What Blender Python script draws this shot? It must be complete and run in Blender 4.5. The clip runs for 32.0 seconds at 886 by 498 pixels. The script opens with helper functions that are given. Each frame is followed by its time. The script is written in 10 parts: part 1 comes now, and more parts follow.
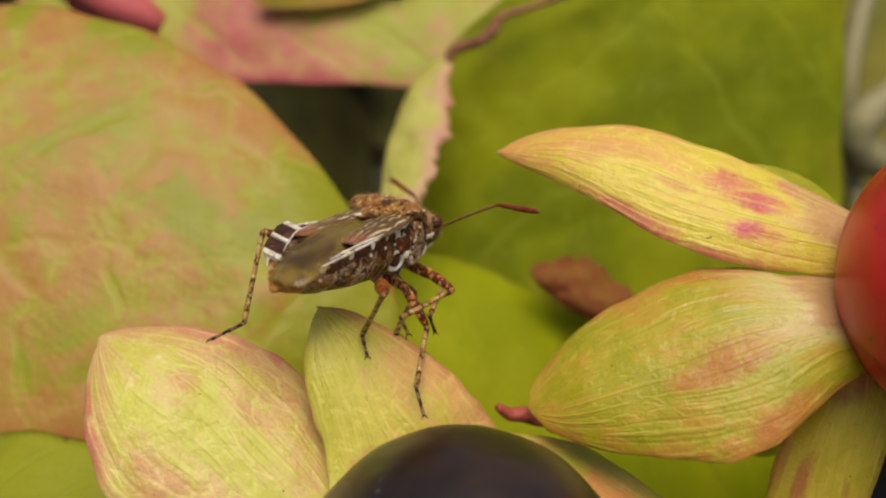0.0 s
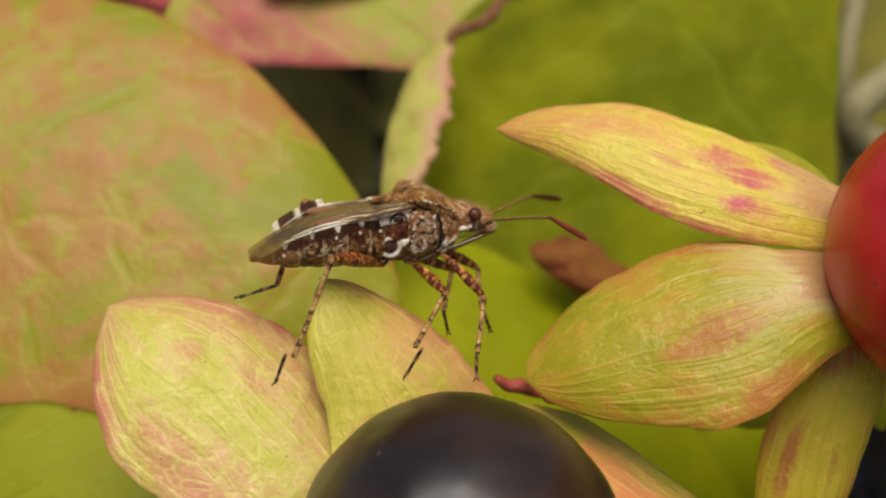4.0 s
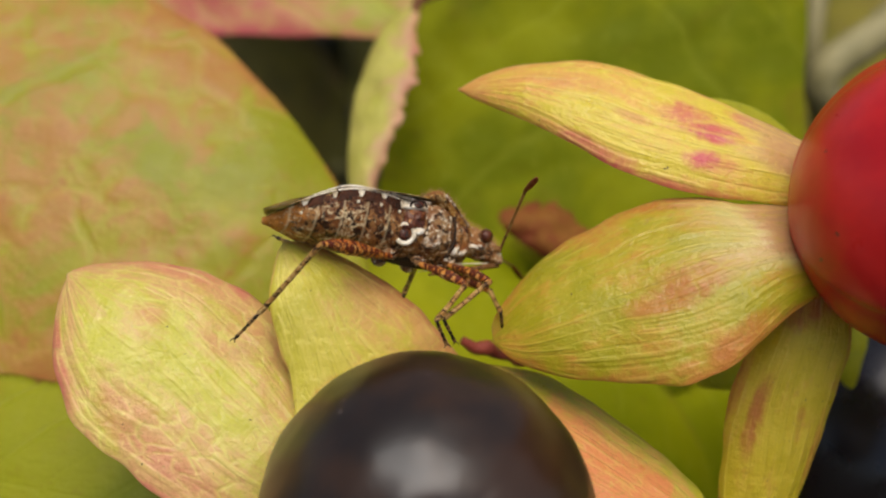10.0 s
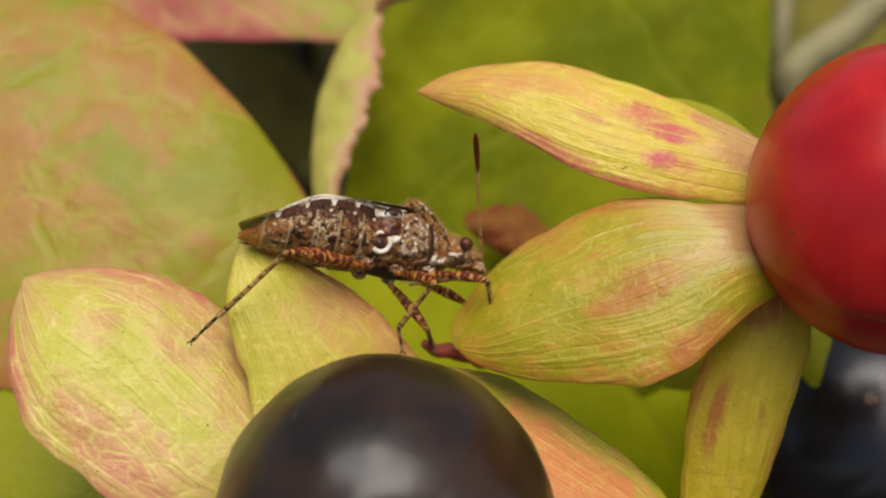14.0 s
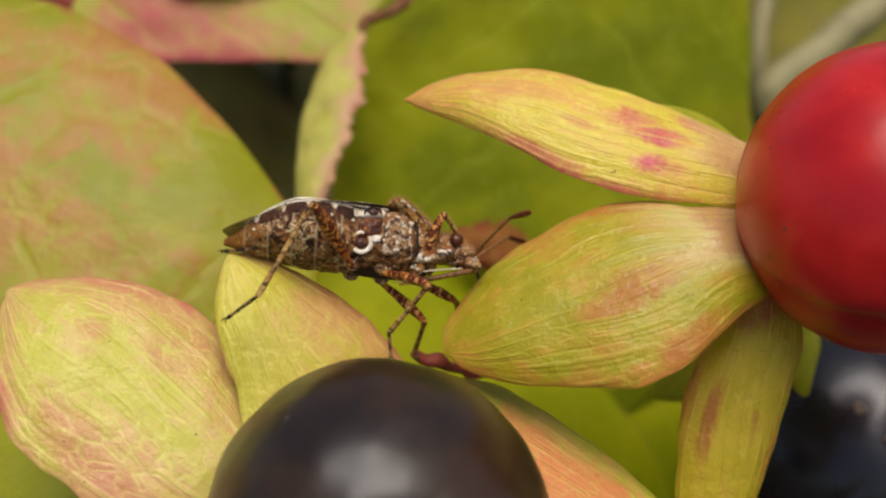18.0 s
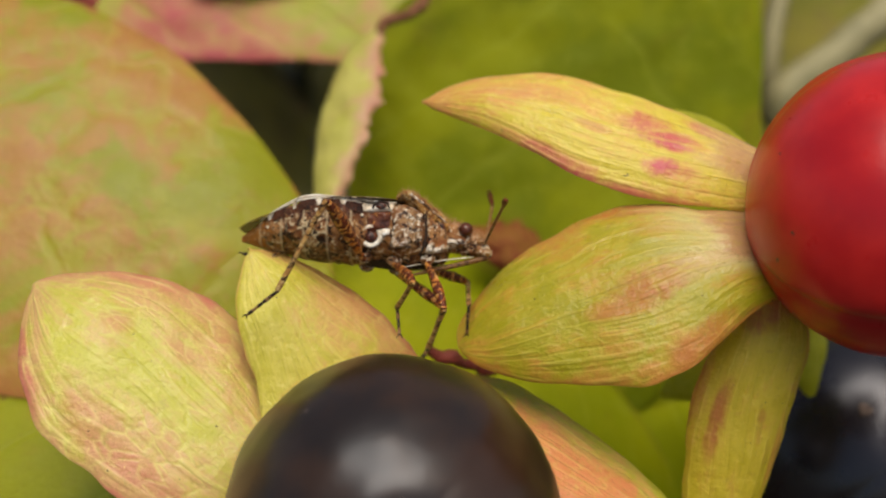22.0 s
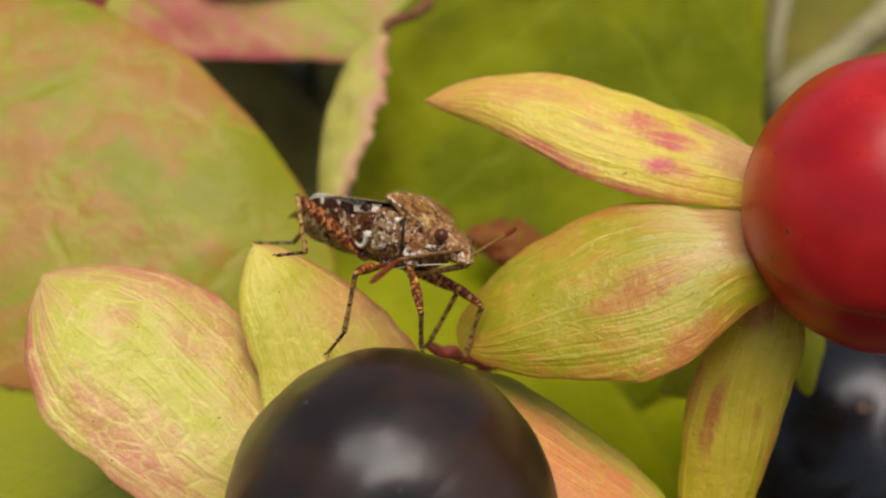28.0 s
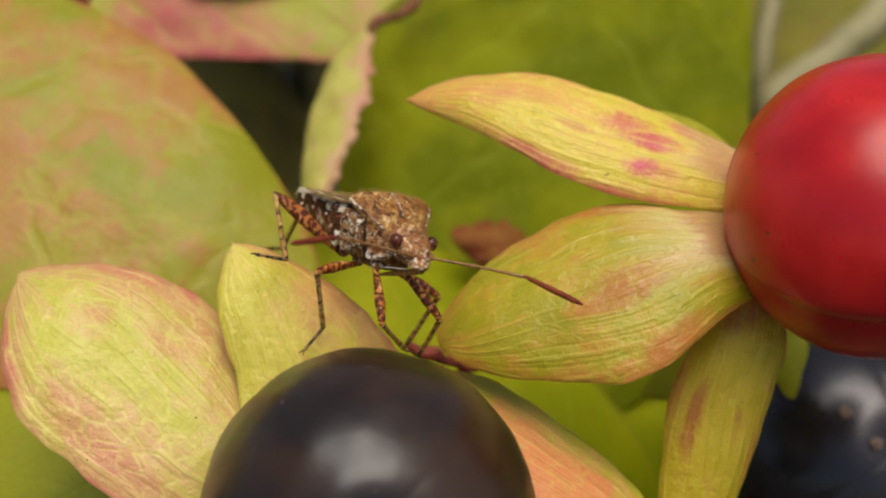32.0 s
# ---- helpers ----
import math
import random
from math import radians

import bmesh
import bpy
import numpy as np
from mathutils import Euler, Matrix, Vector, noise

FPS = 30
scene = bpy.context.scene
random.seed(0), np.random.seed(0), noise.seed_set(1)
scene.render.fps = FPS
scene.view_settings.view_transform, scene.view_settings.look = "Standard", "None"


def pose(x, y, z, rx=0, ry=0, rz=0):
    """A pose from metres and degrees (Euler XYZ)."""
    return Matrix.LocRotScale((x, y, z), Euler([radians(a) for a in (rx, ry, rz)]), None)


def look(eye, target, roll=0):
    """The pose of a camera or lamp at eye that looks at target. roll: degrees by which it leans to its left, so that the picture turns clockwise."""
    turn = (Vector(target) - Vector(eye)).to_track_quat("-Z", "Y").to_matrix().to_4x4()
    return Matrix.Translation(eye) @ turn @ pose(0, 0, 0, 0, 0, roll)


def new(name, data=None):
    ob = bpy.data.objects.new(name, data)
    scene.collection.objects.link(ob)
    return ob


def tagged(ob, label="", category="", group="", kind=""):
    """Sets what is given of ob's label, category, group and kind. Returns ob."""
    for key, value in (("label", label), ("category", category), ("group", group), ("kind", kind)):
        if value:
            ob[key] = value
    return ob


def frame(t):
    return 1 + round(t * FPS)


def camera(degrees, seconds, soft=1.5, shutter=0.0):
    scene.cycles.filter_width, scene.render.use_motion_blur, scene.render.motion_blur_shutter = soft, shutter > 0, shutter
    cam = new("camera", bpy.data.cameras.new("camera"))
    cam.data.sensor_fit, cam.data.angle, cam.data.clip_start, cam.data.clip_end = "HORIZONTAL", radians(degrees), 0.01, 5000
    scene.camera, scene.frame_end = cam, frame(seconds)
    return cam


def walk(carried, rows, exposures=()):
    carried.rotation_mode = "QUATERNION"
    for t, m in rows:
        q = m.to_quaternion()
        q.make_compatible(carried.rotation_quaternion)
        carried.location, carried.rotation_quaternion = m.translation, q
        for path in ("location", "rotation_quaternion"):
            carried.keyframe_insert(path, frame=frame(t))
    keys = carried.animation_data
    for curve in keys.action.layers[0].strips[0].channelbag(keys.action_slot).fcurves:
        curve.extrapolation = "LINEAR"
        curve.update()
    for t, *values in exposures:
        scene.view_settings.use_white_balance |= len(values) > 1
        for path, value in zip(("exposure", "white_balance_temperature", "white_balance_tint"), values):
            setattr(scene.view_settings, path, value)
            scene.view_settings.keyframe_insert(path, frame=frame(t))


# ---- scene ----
# Plan: V() counts millimetres right, up and away along the line of sight, which looks 30 degrees down.
PITCH, MM = radians(30), 0.001
CENTRE = Vector((0, 0, 0.5))
UP = Vector((0, 0, 1))


def V(u, v, d):
    """A place from millimetres right, up and away."""
    return CENTRE + W(u, v, d)


def W(u, v, d):
    """A way from millimetres right, up and away."""
    return MM * Vector((u, d * math.cos(PITCH) + v * math.sin(PITCH), v * math.cos(PITCH) - d * math.sin(PITCH)))


def eye(u, v, d, yaw, lift, roll):
    """The camera's pose: its shift from the rest place in millimetres, its turn in degrees."""
    return (Matrix.Translation(V(u, v, d - 34.35)) @ pose(0, 0, 0, 60) @ pose(0, 0, 0, 0, -yaw)
            @ pose(0, 0, 0, lift) @ pose(0, 0, 0, 0, 0, -roll))


cam = camera(40, 32.0, soft=2.2)
cam.data.dof.use_dof = True
cam.data.dof.focus_distance = 0.0327
cam.data.dof.aperture_fstop = 60
walk(cam, [
    (0, eye(-0.983, 2.565, 1.164, -2.00, -1.49, -0.92)),
    (0.5, eye(-1.074, 2.544, 0.951, -2.11, -1.50, -0.85)),
    (1, eye(-1.119, 2.654, 0.853, -2.39, -1.55, -0.98)),
    (1.5, eye(-0.983, 2.508, 0.889, -1.99, -1.49, -1.12)),
    (2, eye(-1.045, 2.711, 0.636, -1.94, -1.56, -1.12)),
    (2.5, eye(-1.126, 2.482, 0.628, -2.17, -1.72, -1.05)),
    (3, eye(-0.985, 2.232, 0.648, -2.06, -1.65, -1.15)),
    (3.5, eye(-0.947, 2.131, 0.427, -2.12, -1.70, -1.15)),
    (5.5, eye(-0.584, 1.869, 0.208, -1.84, -2.05, -0.86)),
    (6, eye(-0.571, 1.982, 0.079, -1.78, -2.04, -0.78)),
    (6.5, eye(-0.290, 1.818, 0.286, -1.73, -1.91, -0.83)),
    (7, eye(-0.453, 1.837, 0.277, -1.58, -1.91, -0.64)),
    (7.5, eye(-0.468, 1.706, 0.291, -1.65, -1.84, -0.55)),
    (8, eye(-0.239, 1.510, 0.555, -1.45, -1.99, -0.63)),
    (8.5, eye(-0.231, 1.375, 0.668, -1.42, -2.04, -0.50)),
    (9, eye(-0.369, 1.430, 0.455, -1.40, -2.15, -0.35)),
    (9.5, eye(-0.110, 1.324, 0.593, -1.40, -2.15, -0.44)),
    (10, eye(-0.279, 1.219, 0.561, -1.36, -2.30, -0.30)),
    (10.5, eye(-0.171, 1.161, 0.579, -1.38, -2.27, -0.24)),
    (11, eye(-0.016, 1.236, 1.010, -1.32, -2.24, -0.24)),
    (11.5, eye(0.135, 1.331, 1.043, -1.15, -2.11, -0.22)),
    (12, eye(0.082, 1.381, 0.725, -1.06, -2.17, -0.00)),
    (12.5, eye(0.254, 1.445, 0.803, -1.03, -2.13, 0.03)),
    (13, eye(0.371, 1.299, 0.954, -0.84, -1.96, 0.09)),
    (13.5, eye(0.234, 1.204, 0.655, -0.84, -2.04, 0.29)),
    (14, eye(0.478, 1.113, 0.737, -0.69, -2.03, 0.22)),
    (14.5, eye(0.230, 1.043, 0.868, -0.59, -1.99, 0.40)),
    (16.5, eye(-0.324, -0.084, 0.669, 0.59, -0.47, 0.84)),
    (17, eye(-0.101, -0.070, 0.804, 0.65, -0.24, 0.85)),
    (17.5, eye(-0.401, -0.050, 0.685, 0.51, -0.06, 0.98)),
    (18, eye(-0.031, -0.011, 0.926, 0.65, 0.15, 0.76)),
    (18.5, eye(-0.089, 0.143, 0.706, 0.64, 0.26, 0.51)),
    (19, eye(-0.276, 0.121, 0.457, 0.44, 0.17, 0.54)),
    (19.5, eye(-0.112, 0.218, 0.339, 0.32, 0.12, 0.40)),
    (20, eye(-0.118, 0.090, 0.295, 0.32, 0.18, 0.28)),
    (20.5, eye(-0.328, 0.046, 0.173, 0.15, 0.09, 0.29)),
    (21, eye(-0.190, 0.054, 0.168, 0.09, -0.01, 0.19)),
    (21.5, eye(0.065, -0.071, 0.321, 0.13, 0.03, 0.04)),
    (22, eye(-0.173, 0.038, 0.094, 0.14, 0.04, 0.06)),
    (22.5, eye(-0.300, -0.043, -0.070, 0.06, 0.05, 0.13)),
    (23, eye(0.000, -0.000, -0.000, 0.00, 0.00, 0.00)),
    (23.5, eye(-0.257, -0.086, -0.075, 0.00, 0.06, 0.01)),
    (24, eye(-0.249, -0.030, -0.305, 0.02, 0.06, -0.09)),
    (24.5, eye(-0.135, -0.142, -0.230, -0.03, 0.02, -0.19)),
    (25, eye(-0.025, -0.100, -0.336, -0.02, 0.02, -0.19)),
    (25.5, eye(-0.086, -0.160, -0.503, -0.04, -0.00, -0.16)),
    (27.5, eye(0.317, -0.159, -0.309, -0.21, 0.27, -0.33)),
    (28, eye(0.119, -0.115, -0.400, -0.36, 0.12, -0.32)),
    (28.5, eye(0.223, -0.126, -0.448, -0.44, 0.06, -0.39)),
    (29, eye(0.408, -0.194, -0.322, -0.23, 0.00, -0.47)),
    (29.5, eye(0.249, -0.169, -0.409, -0.17, 0.04, -0.42)),
    (30, eye(0.255, -0.198, -0.465, -0.32, -0.01, -0.44)),
    (30.5, eye(0.412, -0.209, -0.392, -0.18, 0.13, -0.50)),
    (31, eye(0.231, -0.158, -0.442, -0.18, 0.18, -0.50)),
    (31.5, eye(0.398, -0.137, -0.377, -0.30, 0.22, -0.58)),
    (32, eye(0.491, -0.207, -0.192, -0.06, 0.29, -0.68)),
], exposures=[(0, -0.15, 7000, 10), (32, -0.15, 7000, 10)])

# ---- light: bright overcast sky, brightest near the zenith ----
world = bpy.data.worlds.new("overcast_sky")
scene.world = world
world.use_nodes = True
wn = world.node_tree.nodes
sky = wn.new("ShaderNodeTexSky")
sky.sky_type, sky.sun_disc = "NISHITA", False
sky.sun_elevation, sky.sun_rotation = radians(66), radians(130)
sky.dust_density, sky.air_density = 3.0, 1.0
world.node_tree.links.new(sky.outputs[0], wn["Background"].inputs[0])
wn["Background"].inputs[1].default_value = 0.115
sun = new("sun", bpy.data.lights.new("sun", "SUN"))
sun.data.energy, sun.data.angle, sun.data.color = 2.9, radians(42), (1.0, 0.96, 0.9)
sun.matrix_world = look((-0.04, -0.24, 0.93), (0, 0, 0))


# ---- materials ----
class Nodes:
    """A small hand for node trees."""

    def __init__(self, name):
        self.mat = bpy.data.materials.new(name)
        self.mat.use_nodes = True
        self.t = self.mat.node_tree
        self.bsdf = self.t.nodes["Principled BSDF"]
        self.out = self.t.nodes["Material Output"]

    def add(self, kind, **sockets):
        n = self.t.nodes.new("ShaderNode" + kind)
        for key, value in sockets.items():
            self.put(n, key.replace("_", " "), value)
        return n

    def put(self, n, key, value):
        s = n.inputs[int(key)] if key.isdigit() else n.inputs[key]
        if isinstance(value, bpy.types.NodeSocket):
            self.t.links.new(value, s)
        else:
            s.default_value = value

    def math(self, op, a, b=0.0):
        n = self.t.nodes.new("ShaderNodeMath")
        n.operation = op
        self.put(n, "0", a), self.put(n, "1", b)
        return n.outputs[0]

    def mix(self, f, a, b):
        n = self.t.nodes.new("ShaderNodeMix")
        n.data_type = "RGBA"
        for i, v in ((0, f), (6, a), (7, b)):
            if isinstance(v, bpy.types.NodeSocket):
                self.t.links.new(v, n.inputs[i])
            else:
                n.inputs[i].default_value = v if i == 0 else (*v, 1)
        return n.outputs[2]

    def step(self, value, low, high):
        n = self.t.nodes.new("ShaderNodeMapRange")
        n.interpolation_type = "SMOOTHSTEP"
        self.put(n, "0", value)
        n.inputs[1].default_value, n.inputs[2].default_value = low, high
        return n.outputs[0]

    def coords(self):
        """Object coordinates in millimetres."""
        tc = self.t.nodes.new("ShaderNodeTexCoord")
        m = self.t.nodes.new("ShaderNodeMapping")
        m.inputs["Scale"].default_value = (1000, 1000, 1000)
        self.t.links.new(tc.outputs["Object"], m.inputs[0])
        return m.outputs[0]

    def uv(self):
        tc = self.t.nodes.new("ShaderNodeTexCoord")
        s = self.t.nodes.new("ShaderNodeSeparateXYZ")
        self.t.links.new(tc.outputs["UV"], s.inputs[0])
        return s.outputs[0], s.outputs[1]

    def noise(self, at, scale, detail=3.0, rough=0.55, distort=0.0):
        n = self.add("TexNoise", Vector=at, Scale=scale, Detail=detail, Roughness=rough, Distortion=distort)
        return n.outputs[0]

    def bump(self, height, strength, mm):
        n = self.add("Bump", Height=height, Strength=strength, Distance=mm * MM)
        self.put(self.bsdf, "Normal", n.outputs[0])
        return n.outputs[0]


def blade_material(name, pale, green, blush, deep, blush_low, blush_high, edge, rough=0.42, glow=0.25, tail=0.0, blots=(), gloss=0.45,
                   flanks=(0.0, 0.0), rib=0.3, hem=0.5, spread=0.45, netting=0.2, flecks=0.0):
    """A leaf: two greens, a blush in patches, on its margins and flanks, a midrib, side veins and a faint net between them."""
    k = Nodes(name)
    at = k.coords()
    u, v = k.uv()
    across = k.math("ABSOLUTE", k.math("SUBTRACT", k.math("MULTIPLY", v, 2.0), 1.0))
    big = k.noise(at, 0.20, 3, 0.6)
    mid = k.noise(at, spread, 6, 0.64, 0.6)
    fine = k.noise(at, 4.5, 4, 0.6)
    slant = k.math("SUBTRACT", u, k.math("MULTIPLY", across, 0.26))
    slant = k.math("ADD", slant, k.math("MULTIPLY", k.math("SUBTRACT", k.noise(at, 0.35, 2), 0.5), 0.07))
    side = k.step(k.math("SINE", k.math("MULTIPLY", slant, 6.2832 * 6)), 0.88, 1.0)
    side = k.math("MULTIPLY", side, k.step(k.noise(at, 0.5, 2), 0.3, 0.6))
    middle = k.math("MULTIPLY", k.step(across, 0.03, 0.0), rib)
    warp = k.add("MixRGB", Fac=0.3)
    k.t.links.new(at, warp.inputs[1])
    k.t.links.new(k.add("TexNoise", Vector=at, Scale=0.7, Detail=3.0).outputs[1], warp.inputs[2])
    vor = k.add("TexVoronoi", Vector=warp.outputs[0], Scale=0.75)
    vor.feature = "DISTANCE_TO_EDGE"
    net = k.math("MULTIPLY", k.step(vor.outputs[0], 0.22, 0.0), k.step(k.noise(at, 0.4, 3), 0.42, 0.62))
    ridge = k.math("MAXIMUM", k.math("MAXIMUM", k.math("MULTIPLY", side, 0.8), middle), k.math("MULTIPLY", net, netting))
    base = k.mix(k.step(big, 0.36, 0.62), green, pale)
    red = k.math("ADD", mid, k.math("MULTIPLY", k.math("POWER", across, 5.0), k.math("MULTIPLY", k.step(big, 0.3, 0.6), edge * 1.3)))
    red = k.math("ADD", red, k.math("MULTIPLY", k.math("POWER", u, 6.0), tail))
    red = k.math("ADD", red, k.math("MULTIPLY", k.math("POWER", k.math("SUBTRACT", 1.0, v), 3.0), flanks[0]))
    red = k.math("ADD", red, k.math("MULTIPLY", k.math("POWER", v, 3.0), flanks[1]))
    red = k.math("ADD", red, k.math("MULTIPLY", k.math("SUBTRACT", fine, 0.5), 0.14))
    red = k.math("SUBTRACT", red, k.math("MULTIPLY", ridge, 0.10))
    col = k.mix(k.math("MULTIPLY", k.step(red, blush_low - 0.05, blush_high + 0.03), 0.95), base, blush)
    col = k.mix(k.math("MULTIPLY", k.step(red, blush_high, blush_high + 0.25), 0.85), col, deep)
    for bu, bv, ru, rv in blots:
        du = k.math("DIVIDE", k.math("SUBTRACT", u, bu), ru)
        dv = k.math("DIVIDE", k.math("SUBTRACT", v, bv), rv)
        near = k.math("ADD", k.math("MULTIPLY", du, du), k.math("MULTIPLY", dv, dv))
        near = k.math("ADD", near, k.math("MULTIPLY", k.math("SUBTRACT", k.noise(at, 0.7, 5, 0.65), 0.5), 5.0))
        col = k.mix(k.math("MULTIPLY", k.step(near, 2.1, -0.6), 0.88), col, deep)
    bright = tuple(min(1, c * 1.12 + 0.03) for c in pale)
    col = k.mix(k.math("MULTIPLY", ridge, 0.26), col, bright)
    rim = k.math("ADD", k.math("POWER", across, 14.0), k.math("MULTIPLY", k.math("SUBTRACT", k.noise(at, 1.1, 5, 0.75), 0.58), 2.4))
    col = k.mix(k.math("MULTIPLY", k.step(rim, 0.35, 0.85), hem), col, deep)
    grain = k.math("ADD", k.math("MULTIPLY", k.noise(at, 1.7, 6, 0.75, 0.8), 0.6), k.math("MULTIPLY", k.noise(at, 8.0, 3, 0.7), 0.4))
    col = k.mix(k.math("MULTIPLY", k.step(grain, 0.47, 0.32), 0.45), col, tuple(0.62 * c for c in blush))
    col = k.mix(k.math("MULTIPLY", k.step(grain, 0.52, 0.66), 0.5), col, bright)
    if flecks:
        fleck = k.math("ADD", k.math("MULTIPLY", k.noise(at, 1.9, 4, 0.6, 0.5), 0.75), k.math("MULTIPLY", big, 0.25))
        col = k.mix(k.math("MULTIPLY", k.step(fleck, 0.56, 0.66), flecks), col, deep)
    k.put(k.bsdf, "Base Color", col)
    k.put(k.bsdf, "Roughness", k.math("ADD", k.math("MULTIPLY", k.noise(at, 1.2, 3), 0.3), rough - 0.15))
    k.put(k.bsdf, "Specular IOR Level", gloss)
    high = k.math("ADD", k.math("MULTIPLY", ridge, -0.9), k.math("MULTIPLY", fine, 0.6))
    high = k.math("ADD", high, k.math("MULTIPLY", k.noise(at, 1.1, 3), 0.9))
    n = k.bump(high, 0.42, 0.12)
    through_light = k.add("BsdfTranslucent", Color=col, Normal=n)
    both = k.add("MixShader", Fac=glow)
    k.t.links.new(k.bsdf.outputs[0], both.inputs[1])
    k.t.links.new(through_light.outputs[0], both.inputs[2])
    k.t.links.new(both.outputs[0], k.out.inputs[0])
    return k.mat


def sepal_material(name, pale, green, blush, deep, veins=9, low=0.52, high=0.70, edge=0.12, flanks=(0.0, 0.0), tail=0.0, foot=0.0, blots=(),
                   glow=0.2, netting=0.2, foot_side=1.0):
    """A fleshy sepal: two soft greens, sunken veins along it, a fine net of cells paled to stand in for glints too, a
    blush in soft patches and a cream foot.
    """
    k = Nodes(name)
    at = k.coords()
    u, v = k.uv()
    across = k.math("ABSOLUTE", k.math("SUBTRACT", k.math("MULTIPLY", v, 2.0), 1.0))
    own = k.add("ObjectInfo").outputs["Random"]
    along = k.add("CombineXYZ", X=k.math("MULTIPLY", u, 5.0), Y=k.math("MULTIPLY", v, 8.0), Z=own).outputs[0]
    cells = k.add("CombineXYZ", X=k.math("MULTIPLY", u, 11.0), Y=k.math("MULTIPLY", v, 15.0), Z=own).outputs[0]
    soft = k.noise(at, 0.40, 4, 0.6, 0.3)
    mid = k.noise(at, 1.2, 5, 0.65, 0.5)
    fine = k.noise(at, 6.0, 4, 0.65)
    rays = k.noise(along, 1.2, 4, 0.6, 0.4)
    warp = k.add("MixRGB", Fac=0.35)
    k.t.links.new(cells, warp.inputs[1])
    k.t.links.new(k.add("TexNoise", Vector=cells, Scale=0.8, Detail=3.0).outputs[1], warp.inputs[2])
    vor = k.add("TexVoronoi", Vector=warp.outputs[0], Scale=1.6)
    vor.feature = "DISTANCE_TO_EDGE"
    net = k.math("MULTIPLY", k.step(vor.outputs[0], 0.14, 0.0), k.step(mid, 0.40, 0.62))
    line = k.step(k.math("COSINE", k.math("MULTIPLY", v, 6.2832 * veins)), 0.80, 1.0)
    line = k.math("MULTIPLY", line, k.step(k.noise(along, 0.7, 3), 0.38, 0.62))
    crest = k.step(k.math("COSINE", k.math("ADD", k.math("MULTIPLY", v, 6.2832 * veins), 2.6)), 0.55, 1.0)
    crest = k.math("MULTIPLY", crest, k.step(k.noise(along, 0.9, 3), 0.44, 0.64))
    bright = tuple(min(1, c * 1.12 + 0.05) for c in pale)
    dull = tuple(0.74 * (0.4 * a + 0.6 * b) for a, b in zip(blush, green))
    col = k.mix(k.step(k.math("ADD", k.math("MULTIPLY", soft, 0.6), k.math("MULTIPLY", rays, 0.4)), 0.38, 0.62), green, pale)
    red = k.math("ADD", k.math("MULTIPLY", soft, 0.45), k.math("ADD", k.math("MULTIPLY", mid, 0.25), k.math("MULTIPLY", rays, 0.40)))
    red = k.math("ADD", red, k.math("MULTIPLY", k.math("POWER", across, 6.0), k.math("MULTIPLY", k.step(soft, 0.3, 0.65), edge)))
    red = k.math("ADD", red, k.math("MULTIPLY", k.math("POWER", u, 5.0), tail))
    red = k.math("ADD", red, k.math("MULTIPLY", k.math("POWER", k.math("SUBTRACT", 1.0, v), 3.0), flanks[0]))
    red = k.math("ADD", red, k.math("MULTIPLY", k.math("POWER", v, 3.0), flanks[1]))
    red = k.math("ADD", red, k.math("MULTIPLY", k.math("SUBTRACT", fine, 0.5), 0.10))
    red = k.math("SUBTRACT", red, k.math("MULTIPLY", net, 0.05))
    col = k.mix(k.math("MULTIPLY", k.step(red, low - 0.03, high), 0.9), col, blush)
    col = k.mix(k.math("MULTIPLY", k.step(red, high - 0.02, high + 0.20), 0.85), col, deep)
    for bu, bv, ru, rv, strength in blots:
        du = k.math("DIVIDE", k.math("SUBTRACT", u, bu), ru)
        dv = k.math("DIVIDE", k.math("SUBTRACT", v, bv), rv)
        near = k.math("ADD", k.math("MULTIPLY", du, du), k.math("MULTIPLY", dv, dv))
        near = k.math("ADD", near, k.math("MULTIPLY", k.math("SUBTRACT", mid, 0.5), 3.2))
        near = k.math("ADD", near, k.math("MULTIPLY", k.math("SUBTRACT", rays, 0.5), 2.4))
        col = k.mix(k.math("MULTIPLY", k.step(near, 1.7, -0.2), strength), col, deep)
    if foot:
        reach = k.math("ADD", u, k.math("MULTIPLY", k.math("SUBTRACT", rays, 0.5), 0.22))
        reach = k.math("ADD", reach, k.math("MULTIPLY", k.step(k.math("MULTIPLY", v, foot_side), 0.52 * foot_side, 0.95 * foot_side), foot))
        col = k.mix(k.math("MULTIPLY", k.step(reach, foot, foot * 0.25), 0.75), col, (0.90, 0.78, 0.38))
        col = k.mix(k.math("MULTIPLY", k.step(reach, 0.24, 0.13), 0.7), col, (0.60, 0.25, 0.12))
    # net of cells; its pale colour also stands in for small glints
    col = k.mix(k.math("MULTIPLY", net, netting), col, bright)
    col = k.mix(k.math("MULTIPLY", line, 0.13), col, tuple(0.60 * c for c in green))
    grain = k.math("ADD", k.math("MULTIPLY", k.noise(at, 2.6, 5, 0.7, 0.6), 0.6), k.math("MULTIPLY", k.noise(at, 9.0, 3, 0.7), 0.4))
    col = k.mix(k.math("MULTIPLY", crest, 0.32), col, bright)
    col = k.mix(k.math("MULTIPLY", k.step(grain, 0.47, 0.33), 0.50), col, dull)
    col = k.mix(k.math("MULTIPLY", k.step(grain, 0.53, 0.68), 0.48), col, bright)
    rim = k.math("ADD", k.math("POWER", across, 26.0), k.math("MULTIPLY", k.math("SUBTRACT", mid, 0.58), 1.8))
    col = k.mix(k.math("MULTIPLY", k.step(rim, 0.45, 0.95), 0.35), col, deep)
    pits = k.step(k.noise(at, 6.5, 1, 0.4), 0.80, 0.82)
